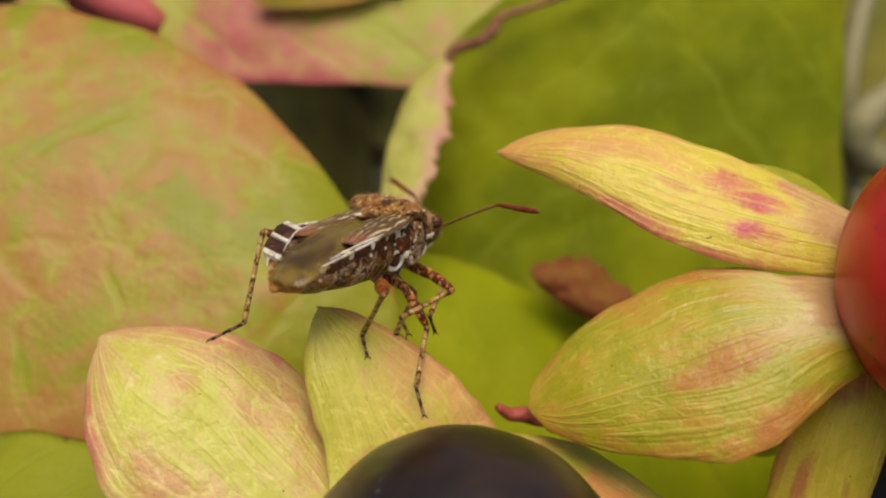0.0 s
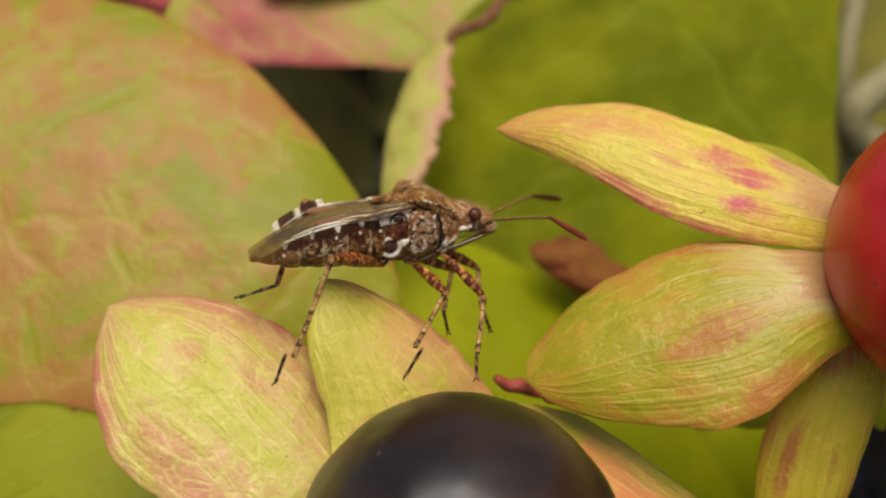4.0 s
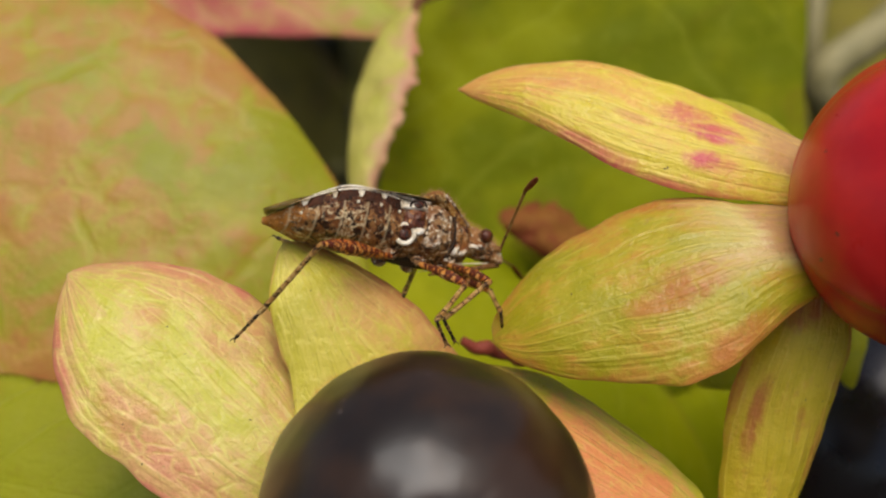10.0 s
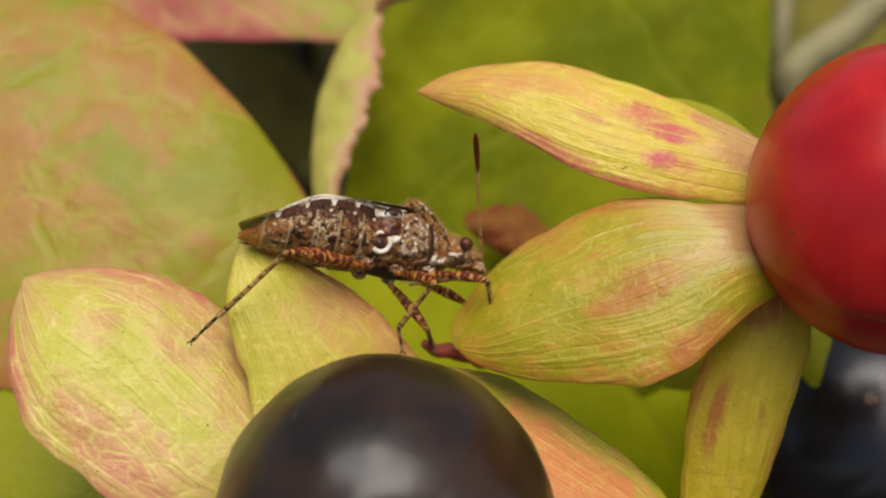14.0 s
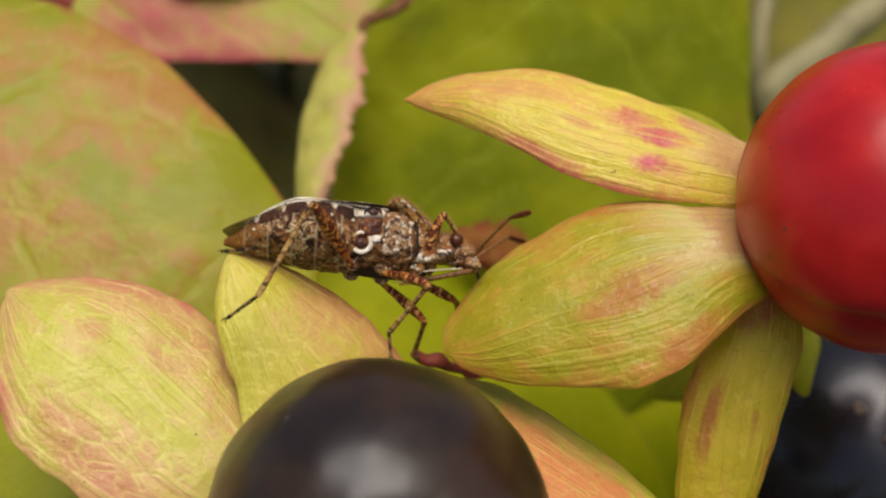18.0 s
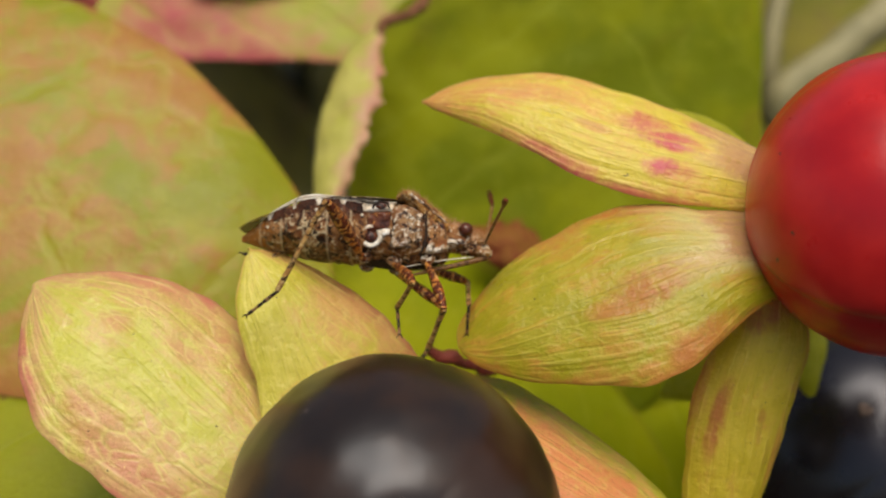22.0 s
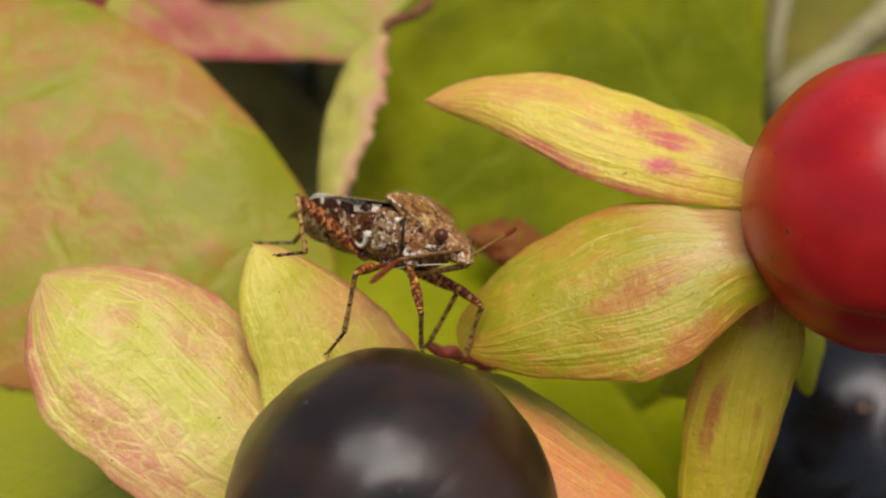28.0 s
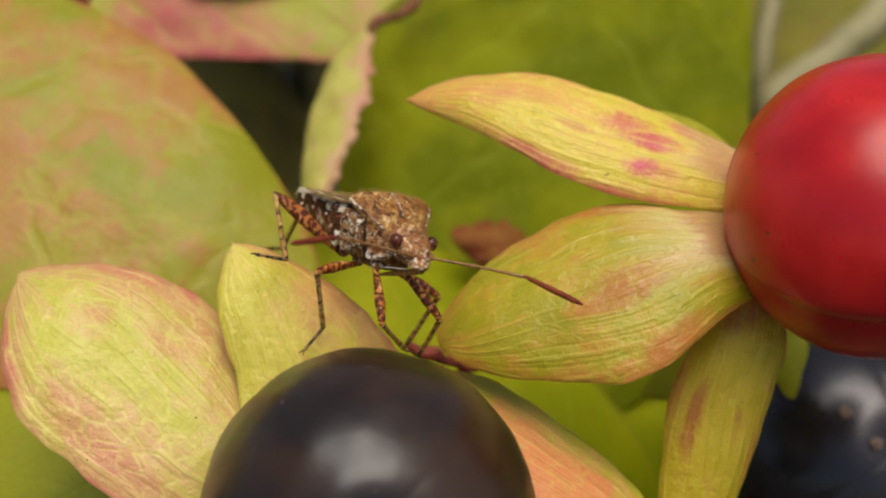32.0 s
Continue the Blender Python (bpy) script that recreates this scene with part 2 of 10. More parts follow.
    col = k.mix(k.math("MULTIPLY", pits, 0.8), col, (0.06, 0.035, 0.015))
    k.put(k.bsdf, "Base Color", col)
    k.put(k.bsdf, "Roughness", k.math("ADD", k.math("MULTIPLY", k.noise(at, 1.6, 4, 0.6), 0.55), 0.09))
    k.put(k.bsdf, "Specular IOR Level", 0.5)
    high_of = k.math("ADD", k.math("MULTIPLY", fine, 0.45), k.math("MULTIPLY", k.noise(at, 3.2, 3), 0.8))
    high_of = k.math("ADD", high_of, k.math("MULTIPLY", net, -0.16))
    high_of = k.math("ADD", high_of, k.math("MULTIPLY", line, -0.2))
    high_of = k.math("ADD", high_of, k.math("MULTIPLY", crest, 0.40))
    n = k.bump(high_of, 0.55, 0.11)
    through_light = k.add("BsdfTranslucent", Color=col, Normal=n)
    both = k.add("MixShader", Fac=glow)
    k.t.links.new(k.bsdf.outputs[0], both.inputs[1])
    k.t.links.new(through_light.outputs[0], both.inputs[2])
    k.t.links.new(both.outputs[0], k.out.inputs[0])
    return k.mat


def skin_material(name, one, two, scale, rough=0.5, bump=0.04, spec=0.5):
    """A plain skin in two tones with fine relief."""
    k = Nodes(name)
    at = k.coords()
    a = k.noise(at, scale, 5, 0.65)
    b = k.noise(at, scale * 6, 3, 0.6)
    col = k.mix(k.step(a, 0.35, 0.65), one, two)
    k.put(k.bsdf, "Base Color", col)
    k.put(k.bsdf, "Roughness", k.math("ADD", k.math("MULTIPLY", b, 0.2), rough - 0.1))
    k.put(k.bsdf, "Specular IOR Level", spec)
    k.bump(k.math("ADD", b, k.math("MULTIPLY", a, 0.7)), 0.6, bump)
    return k.mat


SEPAL = sepal_material("sepal_pale_blushed", (0.73, 0.66, 0.155), (0.60, 0.57, 0.06), (0.72, 0.40, 0.17), (0.68, 0.20, 0.14), edge=0.14, netting=0.34,
                       low=0.57, high=0.75, tail=0.06, flanks=(0.27, 0.19), blots=((0.72, 0.06, 0.14, 0.08, 0.55), (0.80, 0.97, 0.13, 0.06, 0.85), (0.68, 0.46, 0.05, 0.07, 0.65), (0.35, 0.88, 0.22, 0.06, 0.6), (0.55, 0.80, 0.12, 0.05, 0.55)))
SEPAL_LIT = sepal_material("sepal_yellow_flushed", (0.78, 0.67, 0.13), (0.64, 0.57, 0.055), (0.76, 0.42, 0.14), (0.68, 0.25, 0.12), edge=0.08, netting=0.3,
                           low=0.575, high=0.75, flanks=(0.30, -0.06), blots=((0.36, 0.72, 0.05, 0.10, 0.55),))
SEPAL_HALF = sepal_material("sepal_half_pink", (0.60, 0.53, 0.06), (0.46, 0.44, 0.02), (0.80, 0.40, 0.13), (0.80, 0.29, 0.11), edge=0.04,
                            low=0.52, blots=((0.42, 0.50, 0.40, 0.30, 0.9), (0.75, 0.45, 0.30, 0.28, 0.9)))
SEPAL_BAND = sepal_material("sepal_yellow_banded", (0.57, 0.46, 0.034), (0.40, 0.36, 0.012), (0.61, 0.27, 0.045), (0.54, 0.15, 0.035), edge=0.24, veins=11,
                            low=0.54, high=0.72, tail=0.03, foot=0.44, netting=0.26,
                            blots=((0.32, 0.56, 0.17, 0.09, 0.75), (0.48, 0.64, 0.13, 0.06, 0.7), (0.36, 0.05, 0.12, 0.06, 0.75), (0.30, 0.93, 0.10, 0.08, 0.7), (0.30, 0.24, 0.10, 0.06, 0.4)))
SEPAL_STREAK = sepal_material("sepal_yellow_streaked", (0.73, 0.56, 0.045), (0.61, 0.49, 0.024), (0.66, 0.32, 0.07), (0.54, 0.15, 0.045), edge=0.10, veins=7,
                              low=0.58, high=0.76, netting=0.12, glow=0.3,
                              blots=((0.42, 0.28, 0.10, 0.09, 0.85), (0.53, 0.24, 0.08, 0.07, 0.6), (0.42, 0.70, 0.025, 0.04, 0.5), (0.55, 0.93, 0.12, 0.05, 0.6), (0.05, 0.4, 0.09, 0.4, 0.8)))
SEPAL_SPOT = sepal_material("sepal_yellow_spotted", (0.83, 0.67, 0.12), (0.74, 0.60, 0.05), (0.80, 0.36, 0.10), (0.66, 0.075, 0.12), edge=0.12, veins=8,
                            low=0.53, high=0.72, tail=0.26, foot=0.26, netting=0.24, foot_side=0.001,
                            blots=((0.29, 0.44, 0.09, 0.09, 0.95), (0.38, 0.34, 0.08, 0.10, 0.75), (0.285, 0.73, 0.07, 0.10, 1.0), (0.20, 0.18, 0.06, 0.08, 0.7),
                                   (0.60, 0.94, 0.15, 0.09, 0.75), (0.46, 0.99, 0.16, 0.04, 0.7), (0.22, 0.99, 0.06, 0.05, 0.7), (0.50, 0.50, 0.05, 0.05, 0.4), (0.70, 0.35, 0.12, 0.10, 0.35)))
SEPAL_TIP = sepal_material("sepal_orange_tip", (0.55, 0.42, 0.032), (0.39, 0.335, 0.010), (0.60, 0.26, 0.042), (0.60, 0.20, 0.05), low=0.46)
SEPAL_BACK = sepal_material("sepal_bright_green", (0.66, 0.64, 0.04), (0.56, 0.57, 0.03), (0.6, 0.48, 0.06), (0.5, 0.3, 0.08), low=0.66, high=0.9, edge=0.0, glow=0.55)
LEAF_BLUSH = blade_material("leaf_blushed", (0.41, 0.36, 0.020), (0.30, 0.31, 0.006), (0.50, 0.245, 0.055), (0.46, 0.14, 0.05),
                            0.42, 0.56, 0.26, rough=0.40, gloss=0.35, flanks=(0.08, -0.04), tail=-0.32, rib=0.0, hem=0.8, spread=0.40, netting=0.9, flecks=0.5)
LEAF_PINK = blade_material("leaf_pink_blotched", (0.46, 0.43, 0.05), (0.40, 0.42, 0.03), (0.62, 0.30, 0.13), (0.52, 0.07, 0.10),
                           0.52, 0.64, 0.25, rough=0.5, hem=0.3, flecks=0.3, blots=((0.44, 0.20, 0.10, 0.24),))
LEAF_GREEN = blade_material("leaf_green", (0.315, 0.34, 0.006), (0.185, 0.225, 0.003), (0.23, 0.18, 0.012), (0.20, 0.10, 0.03),
                            0.60, 0.85, 0.10, rough=0.6, glow=0.35, gloss=0.12, hem=0.0)
LEAF_OLIVE = blade_material("leaf_olive_tan", (0.38, 0.33, 0.055), (0.26, 0.26, 0.04), (0.34, 0.24, 0.09), (0.30, 0.14, 0.06),
                            0.56, 0.75, 0.10, rough=0.6, glow=0.35, gloss=0.12, hem=0.0)
LEAF_BRIGHT = blade_material("leaf_bright_green", (0.46, 0.48, 0.006), (0.36, 0.40, 0.004), (0.45, 0.34, 0.03), (0.4, 0.2, 0.05),
                             0.70, 0.95, 0.05, rough=0.6, glow=0.4, gloss=0.15)
LEAF_VEINY = blade_material("leaf_veined_green", (0.37, 0.38, 0.009), (0.24, 0.29, 0.005), (0.45, 0.32, 0.03), (0.26, 0.12, 0.03),
                            0.62, 0.90, 0.05, rough=0.5, glow=0.35, gloss=0.3, hem=0.9)
LEAF_DRY = blade_material("leaf_withered", (0.36, 0.16, 0.034), (0.26, 0.11, 0.024), (0.22, 0.050, 0.024), (0.12, 0.020, 0.013),
                          0.42, 0.54, 0.3, rough=0.7, glow=0.2, gloss=0.1, spread=0.55)
LEAF_PALE = blade_material("leaf_pale_margin", (0.60, 0.55, 0.13), (0.48, 0.47, 0.06), (0.66, 0.36, 0.22), (0.58, 0.22, 0.14),
                           0.58, 0.72, 0.10, rough=0.5, flanks=(0.20, -0.15), hem=0.4)
# leaf green darkened in the colour itself to stand for deep shade
LEAF_SHADED = blade_material("leaf_shaded_green", (0.085, 0.08, 0.012), (0.04, 0.038, 0.008), (0.08, 0.05, 0.02), (0.05, 0.02, 0.01),
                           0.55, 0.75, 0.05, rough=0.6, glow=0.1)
RIB = skin_material("leaf_rib", (0.50, 0.44, 0.10), (0.42, 0.40, 0.05), 0.8, 0.55, 0.03)
BROWN = skin_material("dry_brown", (0.30, 0.14, 0.065), (0.15, 0.06, 0.028), 0.9, 0.8, 0.12, spec=0.15)
STEM = skin_material("stem_grey_tan", (0.33, 0.29, 0.14), (0.24, 0.215, 0.095), 0.6, 0.6, 0.05)
STALK_RED = skin_material("stalk_red", (0.36, 0.045, 0.030), (0.20, 0.025, 0.016), 1.6, 0.5, 0.12)
STALK_PINK = skin_material("stalk_pink_red", (0.56, 0.12, 0.075), (0.36, 0.06, 0.035), 1.6, 0.4, 0.12)
SHOOT_PINK = skin_material("shoot_pink", (0.64, 0.13, 0.13), (0.52, 0.10, 0.08), 0.9, 0.4, 0.05)
INK = skin_material("bug_black", (0.014, 0.010, 0.008), (0.045, 0.024, 0.014), 1.5, 0.65, 0.04, spec=0.25)
SOIL = skin_material("soil", (0.02, 0.014, 0.008), (0.04, 0.028, 0.016), 0.02, 0.9, 2.0)


def berry_material(name, one, two, low, rough, coat, speck, spec=0.5, tint=(1.0, 1.0, 1.0)):
    k = Nodes(name)
    at = k.coords()
    a = k.noise(at, 0.35, 4, 0.55)
    b = k.noise(at, 6.0, 3, 0.6)
    col = k.mix(k.step(a, 0.38, 0.66), one, two)
    dots = k.step(k.noise(at, 3.0, 1, 0.3), 0.79, 0.80)
    col = k.mix(dots, col, speck)
    k.put(k.bsdf, "Base Color", col)
    k.put(k.bsdf, "Roughness", k.math("ADD", k.math("MULTIPLY", k.noise(at, 0.8, 4, 0.6), 0.16), rough - 0.08))
    k.put(k.bsdf, "Coat Weight", coat)
    k.put(k.bsdf, "Coat Roughness", 0.22)
    k.put(k.bsdf, "Specular IOR Level", spec)
    k.put(k.bsdf, "Specular Tint", (*tint, 1))
    k.put(k.bsdf, "Subsurface Weight", low)
    k.put(k.bsdf, "Subsurface Radius", (1.0, 0.2, 0.1))
    k.put(k.bsdf, "Subsurface Scale", 0.0008)
    k.bump(k.math("ADD", k.math("MULTIPLY", b, 0.3), k.noise(at, 1.2, 3, 0.5)), 0.25, 0.05)
    return k.mat


RED = berry_material("berry_red_skin", (0.56, 0.019, 0.017), (0.40, 0.007, 0.010), 0.10, 0.30, 0.10, (0.12, 0.03, 0.02), 0.40)
BLACK = berry_material("berry_black_skin", (0.036, 0.017, 0.007), (0.015, 0.009, 0.005), 0.0, 0.33, 0.05, (0.10, 0.07, 0.06), 0.50, tint=(0.88, 0.92, 1.0))
BLOOM = berry_material("berry_black_bloom", (0.011, 0.009, 0.010), (0.006, 0.005, 0.005), 0.0, 0.28, 0.10, (0.14, 0.10, 0.09), 0.6, tint=(0.94, 0.93, 1.0))


# ---- shapes ----
def mesh_from(name, verts, faces, material, uvs=None, smooth=True):
    me = bpy.data.meshes.new(name)
    me.from_pydata(verts, [], faces)
    me.materials.append(material)
    if uvs is not None:
        layer = me.uv_layers.new(name="UVMap")
        flat = np.empty(2 * len(me.loops))
        index = np.empty(len(me.loops), int)
        me.loops.foreach_get("vertex_index", index)
        flat[0::2], flat[1::2] = np.asarray(uvs)[index].T
        layer.data.foreach_set("uv", flat)
    if smooth:
        me.polygons.foreach_set("use_smooth", [True] * len(me.polygons))
    me.update()
    return me


def part(name, me, parent, label=""):
    """Links a mesh, given in the parent's space, as one part of it."""
    ob = new(name, me)
    ob.parent = parent
    if label:
        tagged(ob, label)
    return ob


def thing(name, where, label, category, group=""):
    ob = new(name)
    ob.location = where
    ob.empty_display_size = 0.002
    return tagged(ob, label, category, group)


def blade(name, base, tip, face, width, origin, material, bend=0.0, cup=0.0, low=0.55, high=0.75,
          thick=0.22, seed=0, rows=40, cols=20):
    """A plain leaf or wing from base to tip, its upper side towards face; millimetres. bend: arch towards face; cup: margins
    towards face; low, high: fullness at the base and the tip."""
    axis = tip - base
    length = axis.length / MM
    x = axis.normalized()
    z = (face - face.dot(x) * x).normalized()
    y = z.cross(x)
    rng = random.Random(seed)
    ph = [rng.uniform(0, 6.28) for _ in range(6)]
    peak = low / (low + high)
    top = peak ** low * (1 - peak) ** high
    verts, uvs, faces = [], [], []
    for side in (1, -1):
        for i in range(rows + 1):
            a = i / rows
            w = 0.5 * width * max(a, 1e-4) ** low * max(1 - a, 1e-4) ** high / top
            arch = bend * 4 * a * (1 - a)
            for j in range(cols + 1):
                s = 2 * j / cols - 1
                edge = 1 + 0.008 * math.sin(23 * a + ph[0]) + 0.006 * math.sin(41 * a + ph[1])
                across = s * w * edge
                lift = arch + cup * w / (0.5 * width) * s * s
                lift += 0.05 * width * 0.2 * math.sin(5 * a + 3 * s + ph[4]) * (0.3 + abs(s))
                lift -= 0.06 * math.exp(-(s / 0.08) ** 2) * thick * 3
                t = thick * 0.5 * (1 - abs(s) ** 4 * 0.75) * (0.35 + 0.65 * min(1, 6 * (1 - a)))
                p = base + MM * (a * length * x + across * y + (lift + side * t) * z) - origin
                verts.append(p), uvs.append((a, j / cols))
    n = (rows + 1) * (cols + 1)
    for i in range(rows):
        for j in range(cols):
            q = i * (cols + 1) + j
            faces.append((q, q + cols + 1, q + cols + 2, q + 1))
            faces.append((n + q, n + q + 1, n + q + cols + 2, n + q + cols + 1))
    rim = ([i * (cols + 1) for i in range(rows + 1)] + [rows * (cols + 1) + j for j in range(1, cols + 1)]
           + [i * (cols + 1) + cols for i in range(rows - 1, -1, -1)] + [j for j in range(cols - 1, 0, -1)])
    for a, b in zip(rim, rim[1:] + rim[:1]):
        faces.append((a, b, n + b, n + a))
    return mesh_from(name, verts, faces, material, uvs)


def spline(points, count):
    """A smooth line through points, count steps to each span."""
    p = np.asarray(points, float)
    out = []
    for i in range(len(p) - 1):
        a, b, c, d = p[max(i - 1, 0)], p[i], p[i + 1], p[min(i + 2, len(p) - 1)]
        for k in range(count):
            t = k / count
            out.append(0.5 * (2 * b + (c - a) * t + (2 * a - 5 * b + 4 * c - d) * t * t + (3 * b - 3 * c + d - a) * t ** 3))
    out.append(p[-1])
    return np.array(out)


def lamina(name, stations, face, origin, material, dome=0.3, thick=0.24, veins=9, relief=0.05, pucker=0.05, count=12, cols=56, seed=0, ragged=0.0):
    """A leaf or sepal along stations (right, up, away, half width to one side, half width to the other), base to tip, its upper side
    towards face; millimetres. dome: rise of its middle; relief: depth of the veins; pucker: unevenness."""
    line = spline([s[:3] for s in stations], count).tolist()
    wide = np.sqrt(np.maximum(spline([(s[3] ** 2, s[4] ** 2) for s in stations], count), 0))
    far = np.concatenate(([0.0], np.cumsum(np.linalg.norm(np.diff(np.array(line), axis=0), axis=1))))
    share, full = far / far[-1], float(far[-1])
    rng = random.Random(seed)
    ph = [rng.uniform(0, 6.28) for _ in range(6)]
    n = len(line)
    frames = []
    for i in range(n):
        x = (V(*line[min(i + 3, n - 1)]) - V(*line[max(i - 3, 0)])).normalized()
        z = (face - face.dot(x) * x).normalized()
        frames.append((V(*line[i]), z.cross(x), z))
    verts, uvs, faces = [], [], []
    for side in (1, -1):
        for i, (p, y, z) in enumerate(frames):
            a = float(share[i])
            fade = min(1.0, 5 * (1 - a)) * min(1.0, 0.4 + 4 * a)
            for j in range(cols + 1):
                v = j / cols
                s = math.sin((v - 0.5) * math.pi)
                v = 0.5 + 0.5 * s
                w = float(wide[i][0] if s > 0 else wide[i][1])
                notch = 1 + abs(s) ** 6 * (0.010 * math.sin(19 * a + ph[0] + 2 * s) + 0.008 * math.sin(43 * a + ph[1] + s)
                                           + (ragged * (math.sin(31 * a + ph[5]) + 0.7 * math.sin(67 * a + ph[0]) + 0.5 * math.sin(113 * a + ph[1])) if s < 0 else 0))
                across = s * w * notch
                wob = 0.018 * math.sin(5 * a + ph[2] + 3 * v) + 0.012 * math.sin(13 * a + ph[3] + 7 * v) + 0.03 * noise.noise(Vector((a * 4, v * 3, seed)))
                vein = (0.5 + 0.5 * math.cos(6.2832 * veins * (v + wob))) ** 4
                at = Vector((a * full, across, 3.7 * seed))
                lift = dome * (1 - s * s) * fade
                lift += (1 - s ** 6) * fade * (pucker * (noise.noise(at * 0.9) + 0.25 * noise.noise(at * 2.3)) - 0.5 * relief * vein * max(0.0, 0.4 + 1.6 * noise.noise(Vector((2.2 * a, 5 * v, seed + 5)))))
                lift += 0.14 * pucker * noise.noise(Vector((at.x * 1.3, at.y * 4.5, at.z + 9))) * fade
                t = thick * 0.5 * math.sqrt(max(0.0, 1 - s ** 6)) * (0.3 + 0.7 * min(1, 8 * (1 - a)))
                verts.append(p - origin + MM * (across * y + (lift + side * t) * z))
                uvs.append((a, v + wob))
    m = n * (cols + 1)
    for i in range(n - 1):
        for j in range(cols):
            q = i * (cols + 1) + j
            faces.append((q, q + cols + 1, q + cols + 2, q + 1))
            faces.append((m + q, m + q + 1, m + q + cols + 2, m + q + cols + 1))
    for j in range(cols):
        faces.append((j, j + 1, m + j + 1, m + j))
    for i in range(n - 1):
        for j in (0, cols):
            q = i * (cols + 1) + j
            faces.append((q, m + q, m + q + cols + 1, q + cols + 1))
    return mesh_from(name, verts, faces, material, uvs)


def midrib(base, tip, face, origin, bend, material):
    """A raised rib along a leaf's underside."""
    axis = tip - base
    z = (face - face.dot(axis.normalized()) * axis.normalized()).normalized()
    pts = [base + a * axis + MM * (bend * 4 * a * (1 - a) - 0.27) * z for a in (i * 0.1175 for i in range(9))]
    return tube("midrib", pts, [0.20 - 0.17 * i / 8 for i in range(9)], origin, material, 8, 3)


def tube(name, points, radii, origin, material, sides=12, steps=6):
    """A round limb along a smooth line through points; radii in millimetres."""
    pts, rad = [], []
    for i in range(len(points) - 1):
        p0, p1, p2, p3 = points[max(i - 1, 0)], points[i], points[i + 1], points[min(i + 2, len(points) - 1)]
        for s in range(steps):
            t = s / steps
            pts.append(0.5 * (2 * p1 + (p2 - p0) * t + (2 * p0 - 5 * p1 + 4 * p2 - p3) * t * t
                              + (3 * p1 - 3 * p2 + p3 - p0) * t ** 3))
            rad.append(radii[i] * (1 - t) + radii[i + 1] * t)
    pts.append(points[-1]), rad.append(radii[-1])
    verts, faces = [], []
    for i, p in enumerate(pts):
        way = (pts[min(i + 1, len(pts) - 1)] - pts[max(i - 1, 0)]).normalized()
        a = way.orthogonal().normalized() if i == 0 else (a - a.dot(way) * way).normalized()
        b = way.cross(a)
        for j in range(sides):
            c = 2 * math.pi * j / sides
            verts.append(p - origin + rad[i] * MM * (math.cos(c) * a + math.sin(c) * b))
    for i in range(len(pts) - 1):
        for j in range(sides):
            k = (j + 1) % sides
            faces.append((i * sides + j, i * sides + k, (i + 1) * sides + k, (i + 1) * sides + j))
    faces.append(tuple(range(sides))[::-1])
    faces.append(tuple(range((len(pts) - 1) * sides, len(pts) * sides)))
    return mesh_from(name, verts, faces, material)


def berry(name, centre, axis, radius, stretch, origin, material, groove, seed, front=None, ledge=0.0, dents=0.0):
    """A berry with faint lobes and a dent at its end; axis points to its free end."""
    z = axis.normalized()
    x = (front - front.dot(z) * z).normalized() if front else z.orthogonal().normalized()
    y = z.cross(x)
    verts, faces = [], []
    rows, cols = 64, 120
    for i in range(rows + 1):
        a = math.pi * i / rows
        for j in range(cols):
            c = 2 * math.pi * j / cols
            r = radius * (1 - groove * math.exp(-((math.cos(1.5 * c + seed)) / 0.11) ** 2) * math.sin(a) ** 0.7)
            r *= 1 - 0.05 * math.exp(-(a / 0.16) ** 2) + 0.012 * math.sin(2 * c + seed) * math.sin(a)
            fall = min(1, max(0, (c + 0.02) / 0.04)) * min(1, max(0, (1.5 - c) / 0.9))
            r *= 1 - ledge * fall * fall * (3 - 2 * fall) * math.sin(a)
            way = math.sin(a) * (math.cos(c) * x + math.sin(c) * y) + math.cos(a) * z
            r *= 1 + dents * (noise.noise(way * 2.6 + Vector((seed, 0, 0))) + 0.5 * noise.noise(way * 5.5 + Vector((0, seed, 0))))
            p = centre + MM * r * (math.sin(a) * (math.cos(c) * x + math.sin(c) * y) + stretch * math.cos(a) * z)
            verts.append(p - origin)
    for i in range(rows):
        for j in range(cols):
            k = (j + 1) % cols
            faces.append((i * cols + j, (i + 1) * cols + j, (i + 1) * cols + k, i * cols + k))
    return mesh_from(name, verts, faces, material)


def ball(name, centre, radii, material, rows=14, cols=20, lumps=0.0):
    verts, faces = [], []
    for i in range(rows + 1):
        a = math.pi * i / rows
        for j in range(cols):
            c = 2 * math.pi * j / cols
            p = Vector((radii[0] * math.cos(a), radii[1] * math.sin(a) * math.cos(c), radii[2] * math.sin(a) * math.sin(c)))
            swell = 1 + lumps * noise.noise(9 * p + 3 * Vector(centre)) + 0.6 * lumps * noise.noise(21 * p)
            verts.append(MM * (Vector(centre) + swell * p))
    for i in range(rows):
        for j in range(cols):
            k = (j + 1) % cols
            faces.append((i * cols + j, i * cols + k, (i + 1) * cols + k, (i + 1) * cols + j))
    return mesh_from(name, verts, faces, material)


# ---- ground ----
me = mesh_from("ground", [(-60, -60, 0), (60, -60, 0), (60, 60, 0), (-60, 60, 0)], [(0, 1, 2, 3)], SOIL)
tagged(new("ground", me), "dark bare soil under the shrub", "ground", kind="structure")

